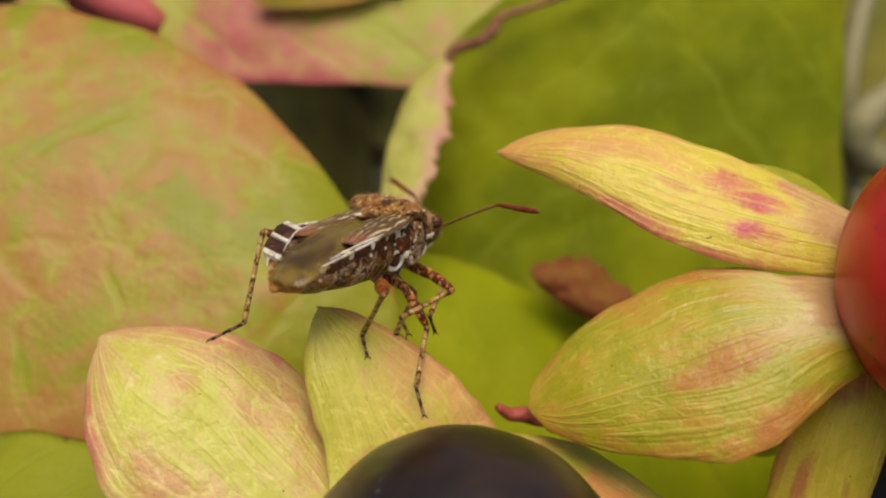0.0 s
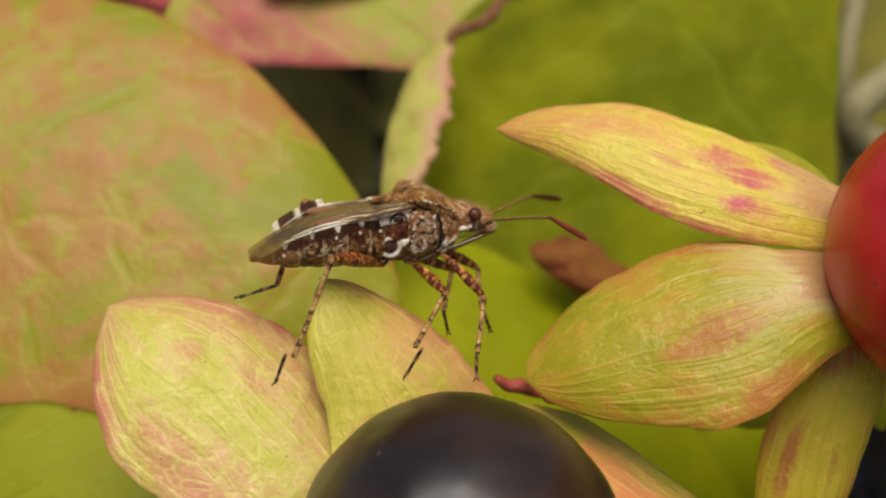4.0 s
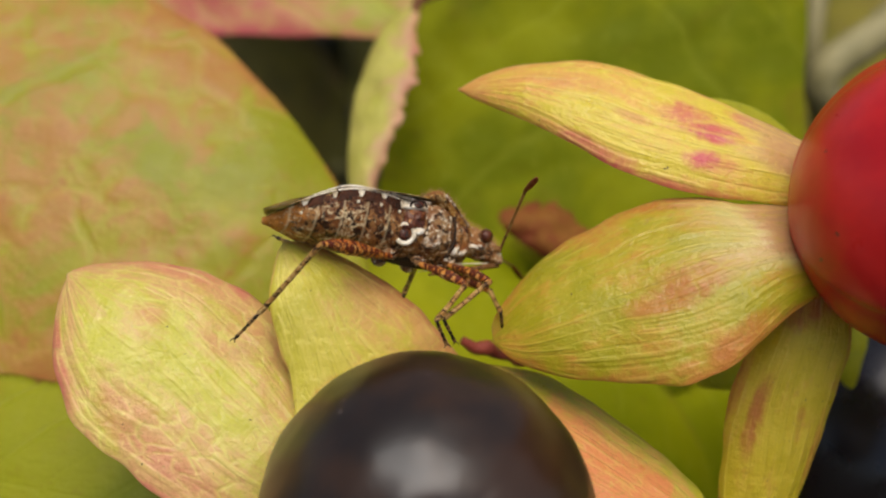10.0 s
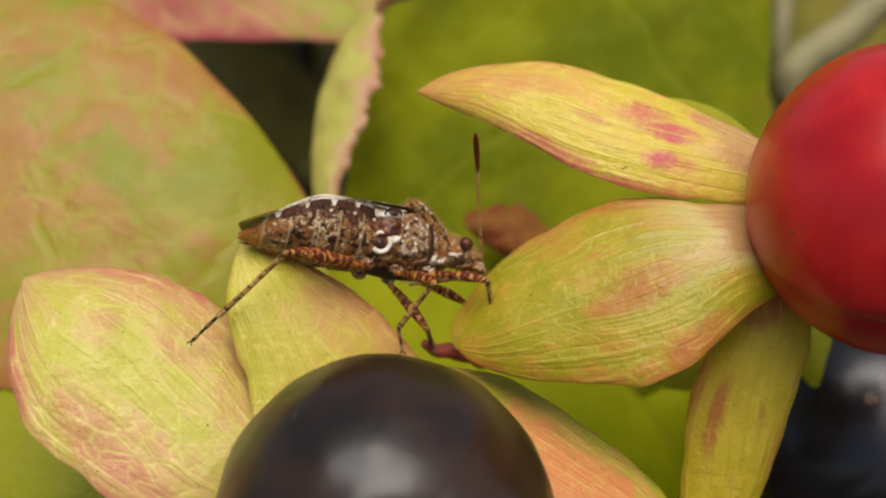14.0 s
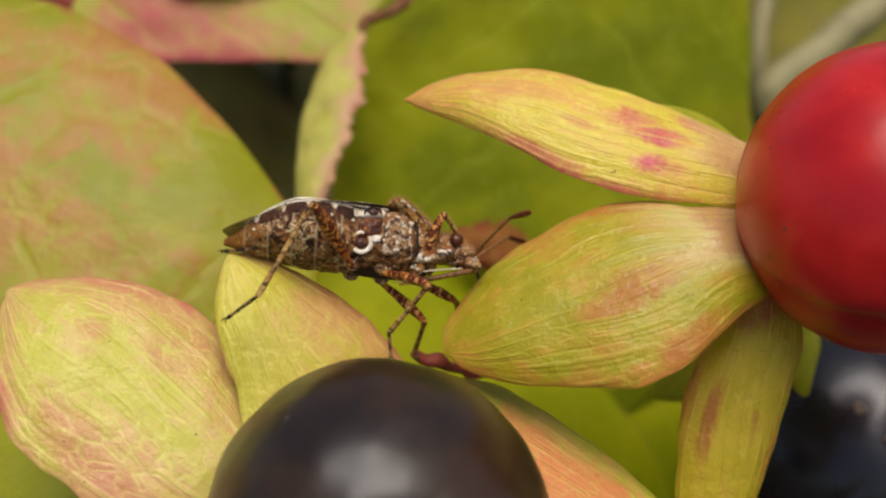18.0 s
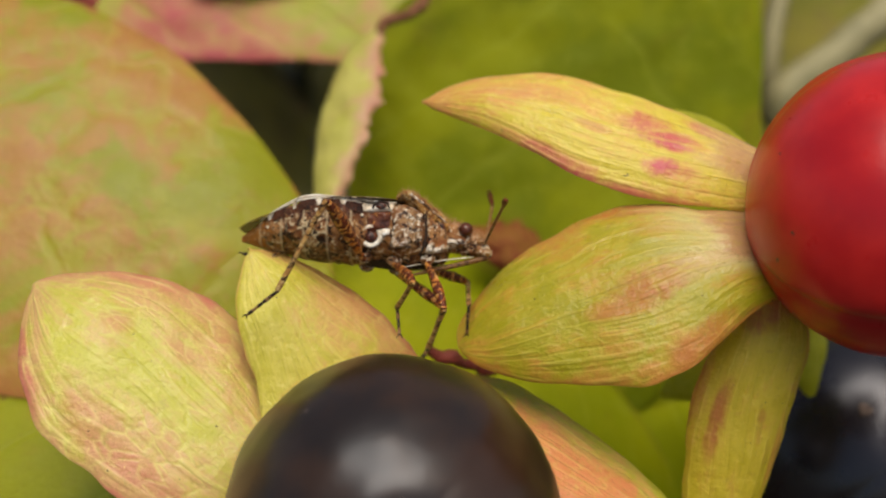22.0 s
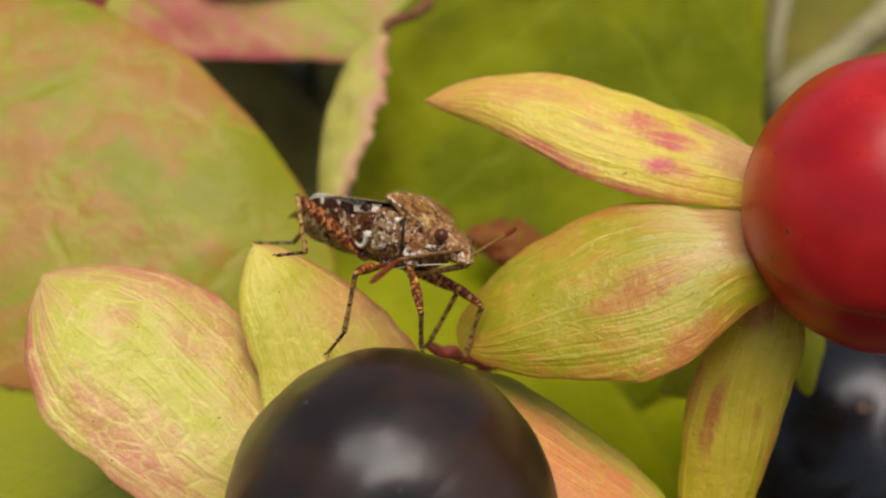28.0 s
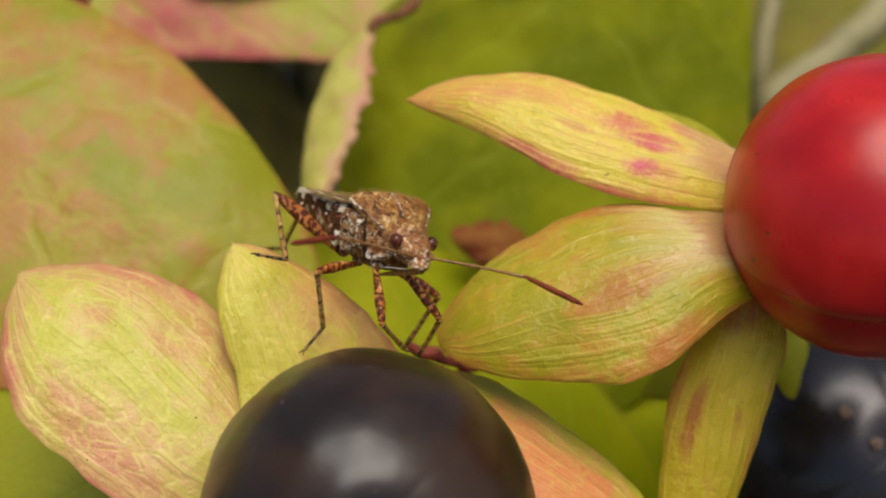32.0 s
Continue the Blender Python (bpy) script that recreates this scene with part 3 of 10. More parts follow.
# ---- the shrub's stems ----
shrub = thing("shrub", Vector((0.01, 0.06, 0)), "leafy shrub with upright grey-tan woody stems rooted in soil", "shrub")
root = shrub.location
part("stem", tube("stem", [root, root + Vector((0.002, 0.002, 0.25)), V(6, -30, 26), V(16, -14, 26), V(30, -8, 30), V(28, 2, 28), V(15.44, 5.81, 21.00), V(18.40, 9.40, 21.00), V(22.39, 13.89, 22.00), V(40, 40, 30)],
                  [4, 3, 1.6, 1.0, 0.95, 0.9, 0.85, 0.85, 0.8, 0.5], root, STEM), shrub)
part("stem", tube("stem", [V(15.72, 2.90, 22.00), V(15.55, 6.42, 23.00), V(15.39, 9.61, 23.00), V(16.54, 13.72, 23.50), V(18.85, 17.36, 24.00)], [0.3, 0.5, 0.55, 0.5, 0.4], root, STEM), shrub)
NODE = V(16, -14, 26)
LOW = V(6, -30, 26)
part("stem", tube("stem", [LOW, V(-4, -18, 18), V(-10, -4, 15), V(-13, 3, 15), V(-14, 8, 16.5)], [1.0, 0.9, 0.8, 0.7, 0.5], root, STEM), shrub)
part("stem", tube("stem", [NODE, V(16, -12, 17), V(10.99, -2.60, 9.00), V(10.74, -1.38, 3.20)], [0.8, 0.6, 0.55, 0.5], root, STALK_RED), shrub, "red stalk of the red berry")
part("stem", tube("stem", [LOW, V(2, -14, 9), V(-1.38, -7.53, 1.00)], [0.8, 0.6, 0.5], root, STALK_RED), shrub)
part("stem", tube("stem", [NODE, V(18.4, -13, 21), V(17.6, -10.4, 18.4)], [0.7, 0.6, 0.5], root, STALK_RED), shrub)
part("stem", tube("stem", [V(10.99, -2.60, 9.00), V(7.99, -1.52, 7.00), V(4.01, -2.95, 5.60), V(1.49, -3.74, 3.80), V(0.95, -3.52, 3.40), V(0.54, -3.46, 3.10), V(0.21, -3.23, 2.80), V(-0.15, -3.21, 2.60), V(-0.55, -2.95, 2.40)], [0.4, 0.3, 0.25, 0.14, 0.20, 0.15, 0.25, 0.20, 0.12], root, STALK_PINK), shrub, "short red broken stalk")

part("stem", tube("stem", [V(-14, 8, 16.5), V(-18.50, 12.59, 14.00), V(-15.42, 10.73, 13.50), V(-13.74, 9.81, 14.00)], [0.7, 0.7, 0.95, 0.45], root, SHOOT_PINK), shrub, "thick pink-red shoot")

# ---- large leaves ----


def shoot(label, base, start):
    ob = thing("leafy_shoot", base, label, "leaf shoot", "leafy shoots of the shrub")
    part("stalk", tube("stalk", [start, 0.5 * (start + base) + W(0, -1, 1), base], [0.6, 0.5, 0.45], base, STALK_RED), ob)
    return ob


b = V(-25.20, 6.84, 8.60)
s = shoot("large yellow-green leaf blushed orange-pink, broad and veined", b, V(-14, 8, 16.5))
leaf = part("leaf", lamina("leaf", [(-27.30, 6.11, 9.40, 0.4, 0.4), (-24.35, 5.41, 9.25, 3.59, 5.00), (-20.44, 4.42, 9.04, 6.32, 7.85), (-16.34, 3.17, 8.78, 7.08, 9.00),
                                    (-12.32, 1.69, 8.50, 6.38, 8.38), (-8.63, 0.05, 8.20, 4.73, 6.15), (-5.89, -1.24, 8.08, 2.82, 3.87), (-4.30, -2.01, 8.02, 1.07, 1.55),
                                    (-3.62, -2.34, 8.00, 0.0, 0.0)], W(0.1, 0.35, -1), b, LEAF_BLUSH, dome=0.8, thick=0.3, veins=3, relief=0.0, pucker=0.07, cols=70, seed=1), s)
b = V(-20.35, -7.20, 5.00)
s = shoot("yellow-green leaf with a brownish edge, half in shade", b, V(-10, -4, 15))
leaf = part("leaf", blade("leaf", b, V(-7.79, -8.65, 2.60), W(0, 0.4, -1), 7.0, b, LEAF_VEINY, bend=0.4, cup=-0.3, low=0.4, high=0.5, seed=2), s)
part("midrib", midrib(b, V(-7.79, -8.65, 2.60), W(0, 0.4, -1), b, 0.4, RIB), leaf)
b = V(-21.30, 13.90, 20.00)
s = shoot("yellow-green leaf with a dark pink blotch and pink margin", b, V(-14, 8, 16.5))
leaf = part("leaf", lamina("leaf", [(-22.0, 13.2, 20.0, 0.3, 0.3), (-19.0, 12.9, 19.6, 2.6, 3.1), (-14.0, 12.6, 19.2, 4.3, 4.55), (-8.0, 12.2, 18.6, 4.05, 4.55), (-3.0, 11.9, 18.0, 3.55, 4.3),
                                    (0.5, 11.6, 17.6, 2.6, 3.0), (2.5, 11.3, 17.2, 1.4, 1.6), (3.6, 11.1, 17.0, 0.0, 0.0)], W(0, 0.4, -1), b, LEAF_PINK, dome=0.4, veins=3, relief=0.0, pucker=0.12, seed=3), s)
b = V(-5.33, 12.16, 16.90)
s = shoot("small orange-yellow leaf tip among the leaves", b, V(40, 40, 30))
leaf = part("leaf", blade("leaf", b, V(-10.82, 11.61, 17.00), W(0, 0.4, -1), 1.6, b, SEPAL_TIP, bend=0.2, cup=-0.3, low=0.4, high=0.45, seed=18), s)
b = V(6.58, 20.53, 17.00)
s = shoot("broad dull green leaf, its margin folded over pale and pink", b, V(40, 40, 30))
leaf = part("leaf", lamina("leaf", [(7.29, 23.86, 17.00, 0.3, 0.3), (6.99, 21.20, 16.79, 4.53, 2.44), (6.48, 17.22, 16.48, 6.44, 3.48), (5.69, 12.60, 16.09, 7.54, 4.15),
                                    (5.03, 7.96, 15.71, 8.06, 7.75), (4.35, 3.32, 15.30, 8.31, 8.10), (3.54, -1.28, 14.82, 7.51, 7.83), (2.84, -5.23, 14.41, 5.31, 6.10),
                                    (2.38, -7.86, 14.14, 2.04, 3.11), (2.15, -9.18, 14.00, 0.0, 0.0)], W(0.0, 0.2, -1), b, LEAF_GREEN, dome=0.5, thick=0.3, veins=3, relief=0.0,
                           pucker=0.15, cols=60, seed=4), s)
part("folded_margin", lamina("folded_margin", [(-3.96, 1.24, 9.60, 0.75, 0.26), (-3.89, 2.20, 10.00, 1.00, 0.31), (-3.79, 3.47, 10.56, 1.16, 0.77), (-3.62, 4.76, 11.25, 1.26, 1.01),
                                               (-3.36, 5.99, 12.01, 1.28, 1.11), (-3.08, 7.14, 12.73, 1.15, 0.73), (-2.80, 8.02, 13.20, 0.76, 0.45), (-2.58, 8.55, 13.41, 0.30, 0.24),
                                               (-2.49, 8.77, 13.50, 0.0, 0.0)], W(-0.5, 0.3, -1), b, LEAF_PALE, dome=0.25, veins=2, relief=0.0, pucker=0.16, ragged=0.12, seed=9), s,
     "pale leaf margin with a ragged pink edge")
part("leaf_edge", tube("leaf_edge", [V(-2.62, 7.6, 13.2), V(-2.45, 8.75, 13.4), V(-2.05, 9.12, 13.6), V(-1.45, 9.30, 13.7), V(-0.90, 9.75, 13.9), V(-0.5, 10.35, 14.0), V(0.7, 10.75, 14.1),
                                     V(2.6, 11.5, 14.2), V(4.0, 12.3, 14.3)], [0.07, 0.20, 0.26, 0.22, 0.28, 0.17, 0.13, 0.17, 0.10], s.location, BROWN, 8), s, "dry dark brown leaf edge")
b = V(8.52, -12.24, 12.00)
s = shoot("smooth bright green leaf in soft shade", b, NODE)
leaf = part("leaf", blade("leaf", b, V(-5.42, 0.46, 12.50), W(0.1, 0.6, -1), 9.2, b, LEAF_BRIGHT, bend=0.8, cup=-0.6, low=0.4, high=0.45, seed=6), s)
part("midrib", midrib(b, V(-5.42, 0.46, 12.50), W(0.1, 0.6, -1), b, 0.8, RIB), leaf)
b = V(15.65, -13.28, 15.40)
s = shoot("yellow-green leaf filling the gap below the sepals", b, NODE)
leaf = part("leaf", blade("leaf", b, V(-0.97, -2.63, 13.20), W(0.1, 0.6, -1), 14.5, b, LEAF_BRIGHT, bend=0.8, cup=-0.6, low=0.4, high=0.45, seed=16), s)
part("midrib", midrib(b, V(-0.97, -2.63, 13.20), W(0.1, 0.6, -1), b, 0.8, RIB), leaf)
b = V(4.93, -0.90, 12.60)
s = shoot("small withered red-brown leaf", b, NODE)
leaf = part("leaf", lamina("leaf", [(4.93, -0.9, 12.5, 0.2, 0.2), (4.3, -0.6, 12.4, 0.7, 0.6), (3.5, -0.4, 12.4, 0.95, 1.0), (2.7, -0.25, 12.3, 0.8, 1.5), (1.9, 0.05, 12.3, 0.6, 1.3),
                                    (1.2, 0.45, 12.2, 0.45, 0.7), (0.75, 0.75, 12.2, 0.0, 0.0)], W(0.2, 0.4, -1), b, LEAF_DRY, dome=0.3, veins=4, relief=0.1, pucker=0.35, ragged=0.10, seed=7, count=8, cols=30), s)
b = V(27.50, 22.00, 31.00)
s = shoot("dull olive-green leaf far back in shade", b, V(40, 40, 30))
leaf = part("leaf", blade("leaf", b, V(16.2, -1.0, 26.50), W(0.0, 0.1, -1), 21.0, b, LEAF_OLIVE, bend=0.8, cup=-0.6, low=0.4, high=0.45, seed=17), s)
part("midrib", midrib(b, V(16.2, -1.0, 26.50), W(0.0, 0.1, -1), b, 0.8, RIB), leaf)

# deep foliage behind, its shade put into the near-black leaf colour
rng = random.Random(5)
verts, faces, uvs = [], [], []
for n in range(260):
    where = Vector((rng.uniform(-75, 75), rng.uniform(-50, 45), rng.uniform(34, 95)))
    way = Vector((rng.uniform(-1, 1), rng.uniform(-1, 0.6), rng.uniform(-0.6, 0.6))).normalized()
    length = rng.uniform(16, 30)
    p, q = V(*where), V(*(where + way * length))
    me = blade("far_leaf", p, q, W(rng.uniform(-0.5, 0.5), rng.uniform(0.2, 1), -0.6), length * 0.55, CENTRE, LEAF_SHADED, bend=2, cup=-1.5,
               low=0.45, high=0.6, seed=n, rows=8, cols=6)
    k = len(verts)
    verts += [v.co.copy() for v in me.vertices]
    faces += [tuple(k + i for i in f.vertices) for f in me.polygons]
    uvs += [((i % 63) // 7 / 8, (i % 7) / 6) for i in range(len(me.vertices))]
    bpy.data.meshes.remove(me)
ob = new("foliage", mesh_from("foliage", verts, faces, LEAF_SHADED, uvs))
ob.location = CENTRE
tagged(ob, "dense foliage deep in the shrub, shade put into its dark green", "foliage", kind="stuff")

# ---- the red berry and its sepals ----
b = V(9.70, -0.23, 1.20)
fruit = thing("red_berry_fruit", b, "glossy red berry held by yellow-green sepals blotched pink", "berry", "berries of the shrub")
heart = V(12.08, 1.12, -1.90)
part("berry", berry("berry", heart, W(1, 0.12, -0.25), 4.20, 0.955, b, RED, 0.016, math.pi / 2, W(0, -0.66, -0.75), 0.06, dents=0.006), fruit, "round glossy red berry")
part("stalk", tube("stalk", [V(10.74, -1.38, 3.20), b], [0.5, 0.8], b, STALK_RED), fruit)
part("sepal", lamina("sepal", [(9.37, 2.01, 0.70, 1.13, 0.77), (7.68, 2.40, 0.59, 1.31, 1.25), (6.10, 2.82, 0.63, 1.59, 1.55), (4.45, 3.28, 0.78, 1.48, 1.72), (2.86, 3.87, 1.12, 1.20, 1.63),
                               (1.37, 4.27, 1.59, 0.83, 1.14), (0.24, 4.40, 2.03, 0.45, 0.74), (-0.42, 4.46, 2.29, 0.17, 0.28), (-0.70, 4.48, 2.40, 0.00, 0.00)], W(0.15, 0.45, -1), b, SEPAL_SPOT,
                     dome=0.35, veins=8, relief=0.035, seed=11), fruit, "slender yellow sepal with pink blotches")
part("sepal", lamina("sepal", [(9.13, -0.10, -0.35, 1.18, 1.48), (7.58, -0.37, -0.77, 1.75, 1.83), (6.20, -0.64, -0.85, 2.67, 2.32), (4.78, -1.11, -0.68, 2.86, 2.56), (3.41, -1.65, -0.36, 2.34, 2.35),
                               (2.13, -2.16, -0.02, 1.68, 2.05), (1.17, -2.49, 0.24, 1.05, 1.44), (0.59, -2.67, 0.39, 0.50, 0.81), (0.36, -2.77, 0.45, 0.00, 0.00)], W(0.05, 0.6, -1), b, SEPAL_BAND,
                     dome=0.55, veins=11, relief=0.055, seed=12), fruit, "broad yellow-green sepal with fine veins")
part("sepal", lamina("sepal", [(9.05, -1.10, 0.10, 1.00, 0.70), (8.83, -2.30, 0.28, 1.51, 0.85), (8.60, -3.58, 0.36, 1.43, 1.34), (8.35, -4.93, 0.47, 1.31, 1.45), (8.11, -6.28, 0.61, 1.15, 1.30),
                               (7.87, -7.55, 0.76, 0.99, 1.10), (7.72, -8.51, 0.84, 0.73, 0.68), (7.66, -9.07, 0.88, 0.27, 0.21), (7.63, -9.31, 0.90, 0.0, 0.0)], W(0.1, 0.7, -1), b, SEPAL_STREAK,
                     dome=0.4, veins=7, relief=0.03, seed=13), fruit)
part("sepal", lamina("sepal", [(10.28, -2.24, 6.20, 1.07, 0.72), (9.40, -3.00, 6.35, 1.08, 0.71), (8.47, -4.01, 6.63, 0.95, 0.65), (8.00, -4.44, 6.85, 0.75, 0.55), (7.65, -4.71, 7.04, 0.41, 0.38),
                               (7.35, -4.94, 7.20, 0.00, 0.00)], W(0.1, 0.7, -1), b, SEPAL_BACK, dome=0.15, relief=0.02, seed=14), fruit, "small bright green sepal behind the others")
part("sepal", lamina("sepal", [(10.76, -1.09, 5.20, 0.98, 0.97), (11.20, -2.19, 5.33, 1.16, 0.92), (11.49, -2.83, 5.47, 1.25, 0.87), (11.83, -3.41, 5.69, 1.08, 0.80), (12.04, -4.02, 5.91, 0.47, 0.60),
                               (12.20, -4.87, 6.20, 0.00, 0.00)], W(0.1, 0.7, -1), b, SEPAL_BACK, dome=0.15, relief=0.02, seed=15), fruit, "small bright green sepal behind the others")
part("sepal", lamina("sepal", [(9.35, 2.30, 2.2, 0.45, 0.45), (8.58, 3.04, 2.2, 0.5, 0.52), (7.82, 3.55, 2.2, 0.5, 0.50), (6.97, 3.88, 2.2, 0.4, 0.38), (6.21, 4.09, 2.2, 0.0, 0.0)],
                     W(0.15, 0.45, -1), b, SEPAL_BACK, dome=0.1, relief=0.02, seed=16), fruit, "small bright green sepal behind the others")
part("speck", ball("speck", (heart - b + 4.06 * MM * W(-0.425, 0.36, -0.83).normalized()) / MM, (0.06, 0.045, 0.05), INK, 8, 10, 0.4), fruit, "small black speck")

# ---- the black berry and its sepals ----
b = V(-1.50, -7.42, 0.10)
fruit = thing("black_berry_fruit", b, "glossy black berry seated in spreading yellow-green sepals", "berry", "berries of the shrub")
part("berry", berry("berry", V(-1.37, -7.12, -3.00), W(0.1, 0.2, -1), 4.41, 1.0, b, BLACK, 0.005, 0.3, dents=0.016), fruit, "round glossy black berry")
part("sepal", lamina("sepal", [(-4.68, -6.29, -1.00, 2.00, 1.25), (-5.50, -5.62, -1.00, 2.62, 1.90), (-6.59, -4.71, -0.96, 2.97, 2.36), (-7.75, -3.74, -0.83, 3.05, 2.84), (-8.91, -2.77, -0.70, 3.04, 2.66),
                               (-10.03, -1.93, -0.45, 2.37, 1.99), (-10.89, -1.36, -0.16, 1.37, 1.18), (-11.40, -1.04, 0.02, 0.51, 0.56), (-11.61, -0.90, 0.10, 0.0, 0.0)], W(-0.05, 0.8, -1), b, SEPAL,
                     dome=0.5, veins=9, relief=0.06, pucker=0.07, seed=21), fruit, "broad yellow-green sepal blushed orange at the margin")
part("sepal", lamina("sepal", [(-2.29, -5.72, -0.05, 2.27, 2.66), (-2.66, -5.01, -0.14, 2.37, 2.92), (-3.17, -4.07, -0.24, 2.22, 2.86), (-3.66, -3.05, -0.27, 1.83, 2.53), (-4.18, -2.03, -0.25, 1.69, 2.00),
                               (-4.76, -1.14, -0.18, 1.36, 1.38), (-5.20, -0.47, -0.11, 0.74, 0.82), (-5.46, -0.09, -0.07, 0.24, 0.30), (-5.58, 0.08, -0.05, 0.00, 0.00)], W(0.1, 0.9, -1), b, SEPAL_LIT,
                     dome=0.35, veins=9, relief=0.045, seed=22), fruit, "yellow-green sepal blushed orange at the margin")
part("sepal", lamina("sepal", [(-1.49, -4.74, -0.20, 1.71, 1.89), (-0.42, -4.89, -0.20, 1.89, 1.93), (0.94, -5.33, -0.20, 2.22, 2.15), (2.31, -6.01, -0.20, 2.16, 2.39), (3.61, -6.81, -0.21, 2.02, 2.28),
                               (4.85, -7.53, -0.18, 1.80, 1.77), (5.81, -8.02, -0.14, 1.41, 0.93), (6.37, -8.29, -0.11, 0.61, 0.27), (6.62, -8.41, -0.10, 0.00, 0.00)], W(0.2, 0.8, -1), b, SEPAL_HALF,
                     dome=0.45, veins=9, relief=0.04, seed=23), fruit, "yellow-green sepal with a pink margin")

b = V(17.0, -9.5, 16.8)
fruit = thing("black_berry_fruit", b, "shaded black berry with small pale scars", "berry", "berries of the shrub")
part("berry", berry("berry", V(15.62, -7.51, 12.00), W(0.1, 0.2, -1), 5.38, 1.0, b, BLOOM, 0.012, 2.0), fruit, "round black berry")
part("stalk", tube("stalk", [V(17.6, -10.4, 18.4), b], [0.5, 0.7], b, STALK_RED), fruit)
CORK = skin_material("berry_scar", (0.24, 0.16, 0.11), (0.15, 0.10, 0.07), 2.0, 0.8, 0.05)
heart = V(15.62, -7.51, 12.00)
for way in (W(-0.24, 0.386, -0.89), W(-0.08, 0.20, -0.98)):
    way.normalize()
    top = heart + 5.37 * MM * way
    x = way.orthogonal().normalized()
    y = way.cross(x)
    pts = [top + MM * 0.13 * (math.cos(c) * x + math.sin(c) * y) for c in (0, 1, 2, 3, 4, 5, 5.9)]
    part("scar", tube("scar", pts, [0.09, 0.12, 0.11, 0.13, 0.09, 0.12, 0.09], b, CORK, 8, 3), fruit, "small corky scar")


# ---- the bug: x to its head, y to its left, z to its back; millimetres ----
def stand(u, v, d, rx, ry, rz):
    """The bug's pose on the plan."""
    return Matrix.Translation(V(u, v, d)) @ pose(0, 0, 0, -30) @ pose(0, 0, 0, rx, ry, rz)


def limb(x, y, z, dx, dy, dz):
    """The pose of a limb in the bug's space, from its joint along a way."""
    a = Vector((dx, dy, dz)).normalized()
    c = Vector((0, 0, 1))
    c = (c - c.dot(a) * a).normalized() if abs(a.z) < 0.98 else a.orthogonal().normalized()
    m = Matrix((a, c.cross(a), c)).transposed().to_4x4()
    return Matrix.Translation(MM * Vector((x, y, z))) @ m


def mottle_material(name, base, second, dark, pale, grain=4.6, blotch=1.5, dark_at=0.56, pale_at=0.56, bands=0.0, cut=0.2, stray=0.25, rough=0.42, bump=0.06,
                    coat=0.12, tail=None, rows=0.0):
    """A bug's hide: two tones under fine dark and pale specks that gather in blotches; rings across its length, segments or an orange end where wanted."""
    k = Nodes(name)
    at = k.coords()
    sep = k.add("SeparateXYZ")
    k.t.links.new(at, sep.inputs[0])
    wide = k.noise(at, blotch, 4, 0.6, 0.6)
    shift = k.add("VectorMath")
    k.t.links.new(at, shift.inputs[0])
    shift.inputs[1].default_value = (7.3, 2.1, 5.7)
    other = k.noise(shift.outputs[0], blotch * 1.3, 4, 0.6, 0.6)
    speck = k.noise(at, grain, 4, 0.62, 0.9)
    spot = k.noise(shift.outputs[0], grain * 0.85, 4, 0.62, 0.9)
    col = k.mix(k.step(k.noise(at, grain * 0.5, 3, 0.6), 0.40, 0.60), base, second)
    light = k.math("ADD", k.math("MULTIPLY", speck, 0.72), k.math("MULTIPLY", wide, 0.28))
    col = k.mix(k.math("MULTIPLY", k.step(light, pale_at - 0.02, pale_at + 0.07), 0.95), col, pale)
    deep = k.math("ADD", k.math("MULTIPLY", spot, 0.72), k.math("MULTIPLY", other, 0.28))
    col = k.mix(k.math("MULTIPLY", k.step(deep, dark_at - 0.02, dark_at + 0.05), 0.95), col, dark)
    if tail:
        end = k.math("ADD", sep.outputs[0], k.math("MULTIPLY", k.math("SUBTRACT", speck, 0.5), 2.4))
        col = k.mix(k.math("MULTIPLY", k.step(end, -2.7, -3.3), 0.7), col, tail)
    if rows:
        low = k.math("ADD", sep.outputs[2], k.math("MULTIPLY", k.math("SUBTRACT", spot, 0.5), 0.9))
        col = k.mix(k.math("MULTIPLY", k.step(low, -0.10, 0.30), 0.72), col, tuple(0.5 * (c + d) for c, d in zip(dark, (0.13, 0.034, 0.012))))
        lines = k.step(k.math("SINE", k.math("MULTIPLY", k.math("ADD", sep.outputs[0], k.math("MULTIPLY", speck, 0.06)), 6.2832 * rows)), 0.90, 1.0)
        col = k.mix(k.math("MULTIPLY", lines, 0.42), col, pale)
    if bands:
        x = k.math("ADD", sep.outputs[0], k.math("MULTIPLY", k.math("SUBTRACT", k.noise(at, 3.2, 2, 0.5), 0.5), stray * 2))
        ring = k.step(k.math("ADD", k.math("SINE", k.math("MULTIPLY", x, 6.2832 * bands)), k.math("MULTIPLY", k.math("SUBTRACT", spot, 0.5), 1.2)), cut, cut + 0.3)
        col = k.mix(k.math("MULTIPLY", ring, 0.95), col, dark)
    k.put(k.bsdf, "Base Color", col)
    k.put(k.bsdf, "Roughness", k.math("ADD", k.math("MULTIPLY", spot, 0.3), rough - 0.15))
    k.put(k.bsdf, "Specular IOR Level", 0.22)
    k.put(k.bsdf, "Coat Weight", coat)
    k.put(k.bsdf, "Coat Roughness", 0.14)
    k.bump(k.math("ADD", k.math("ADD", speck, k.math("MULTIPLY", spot, -0.6)), k.math("MULTIPLY", wide, 1.2)), 0.9, bump)
    return k.mat


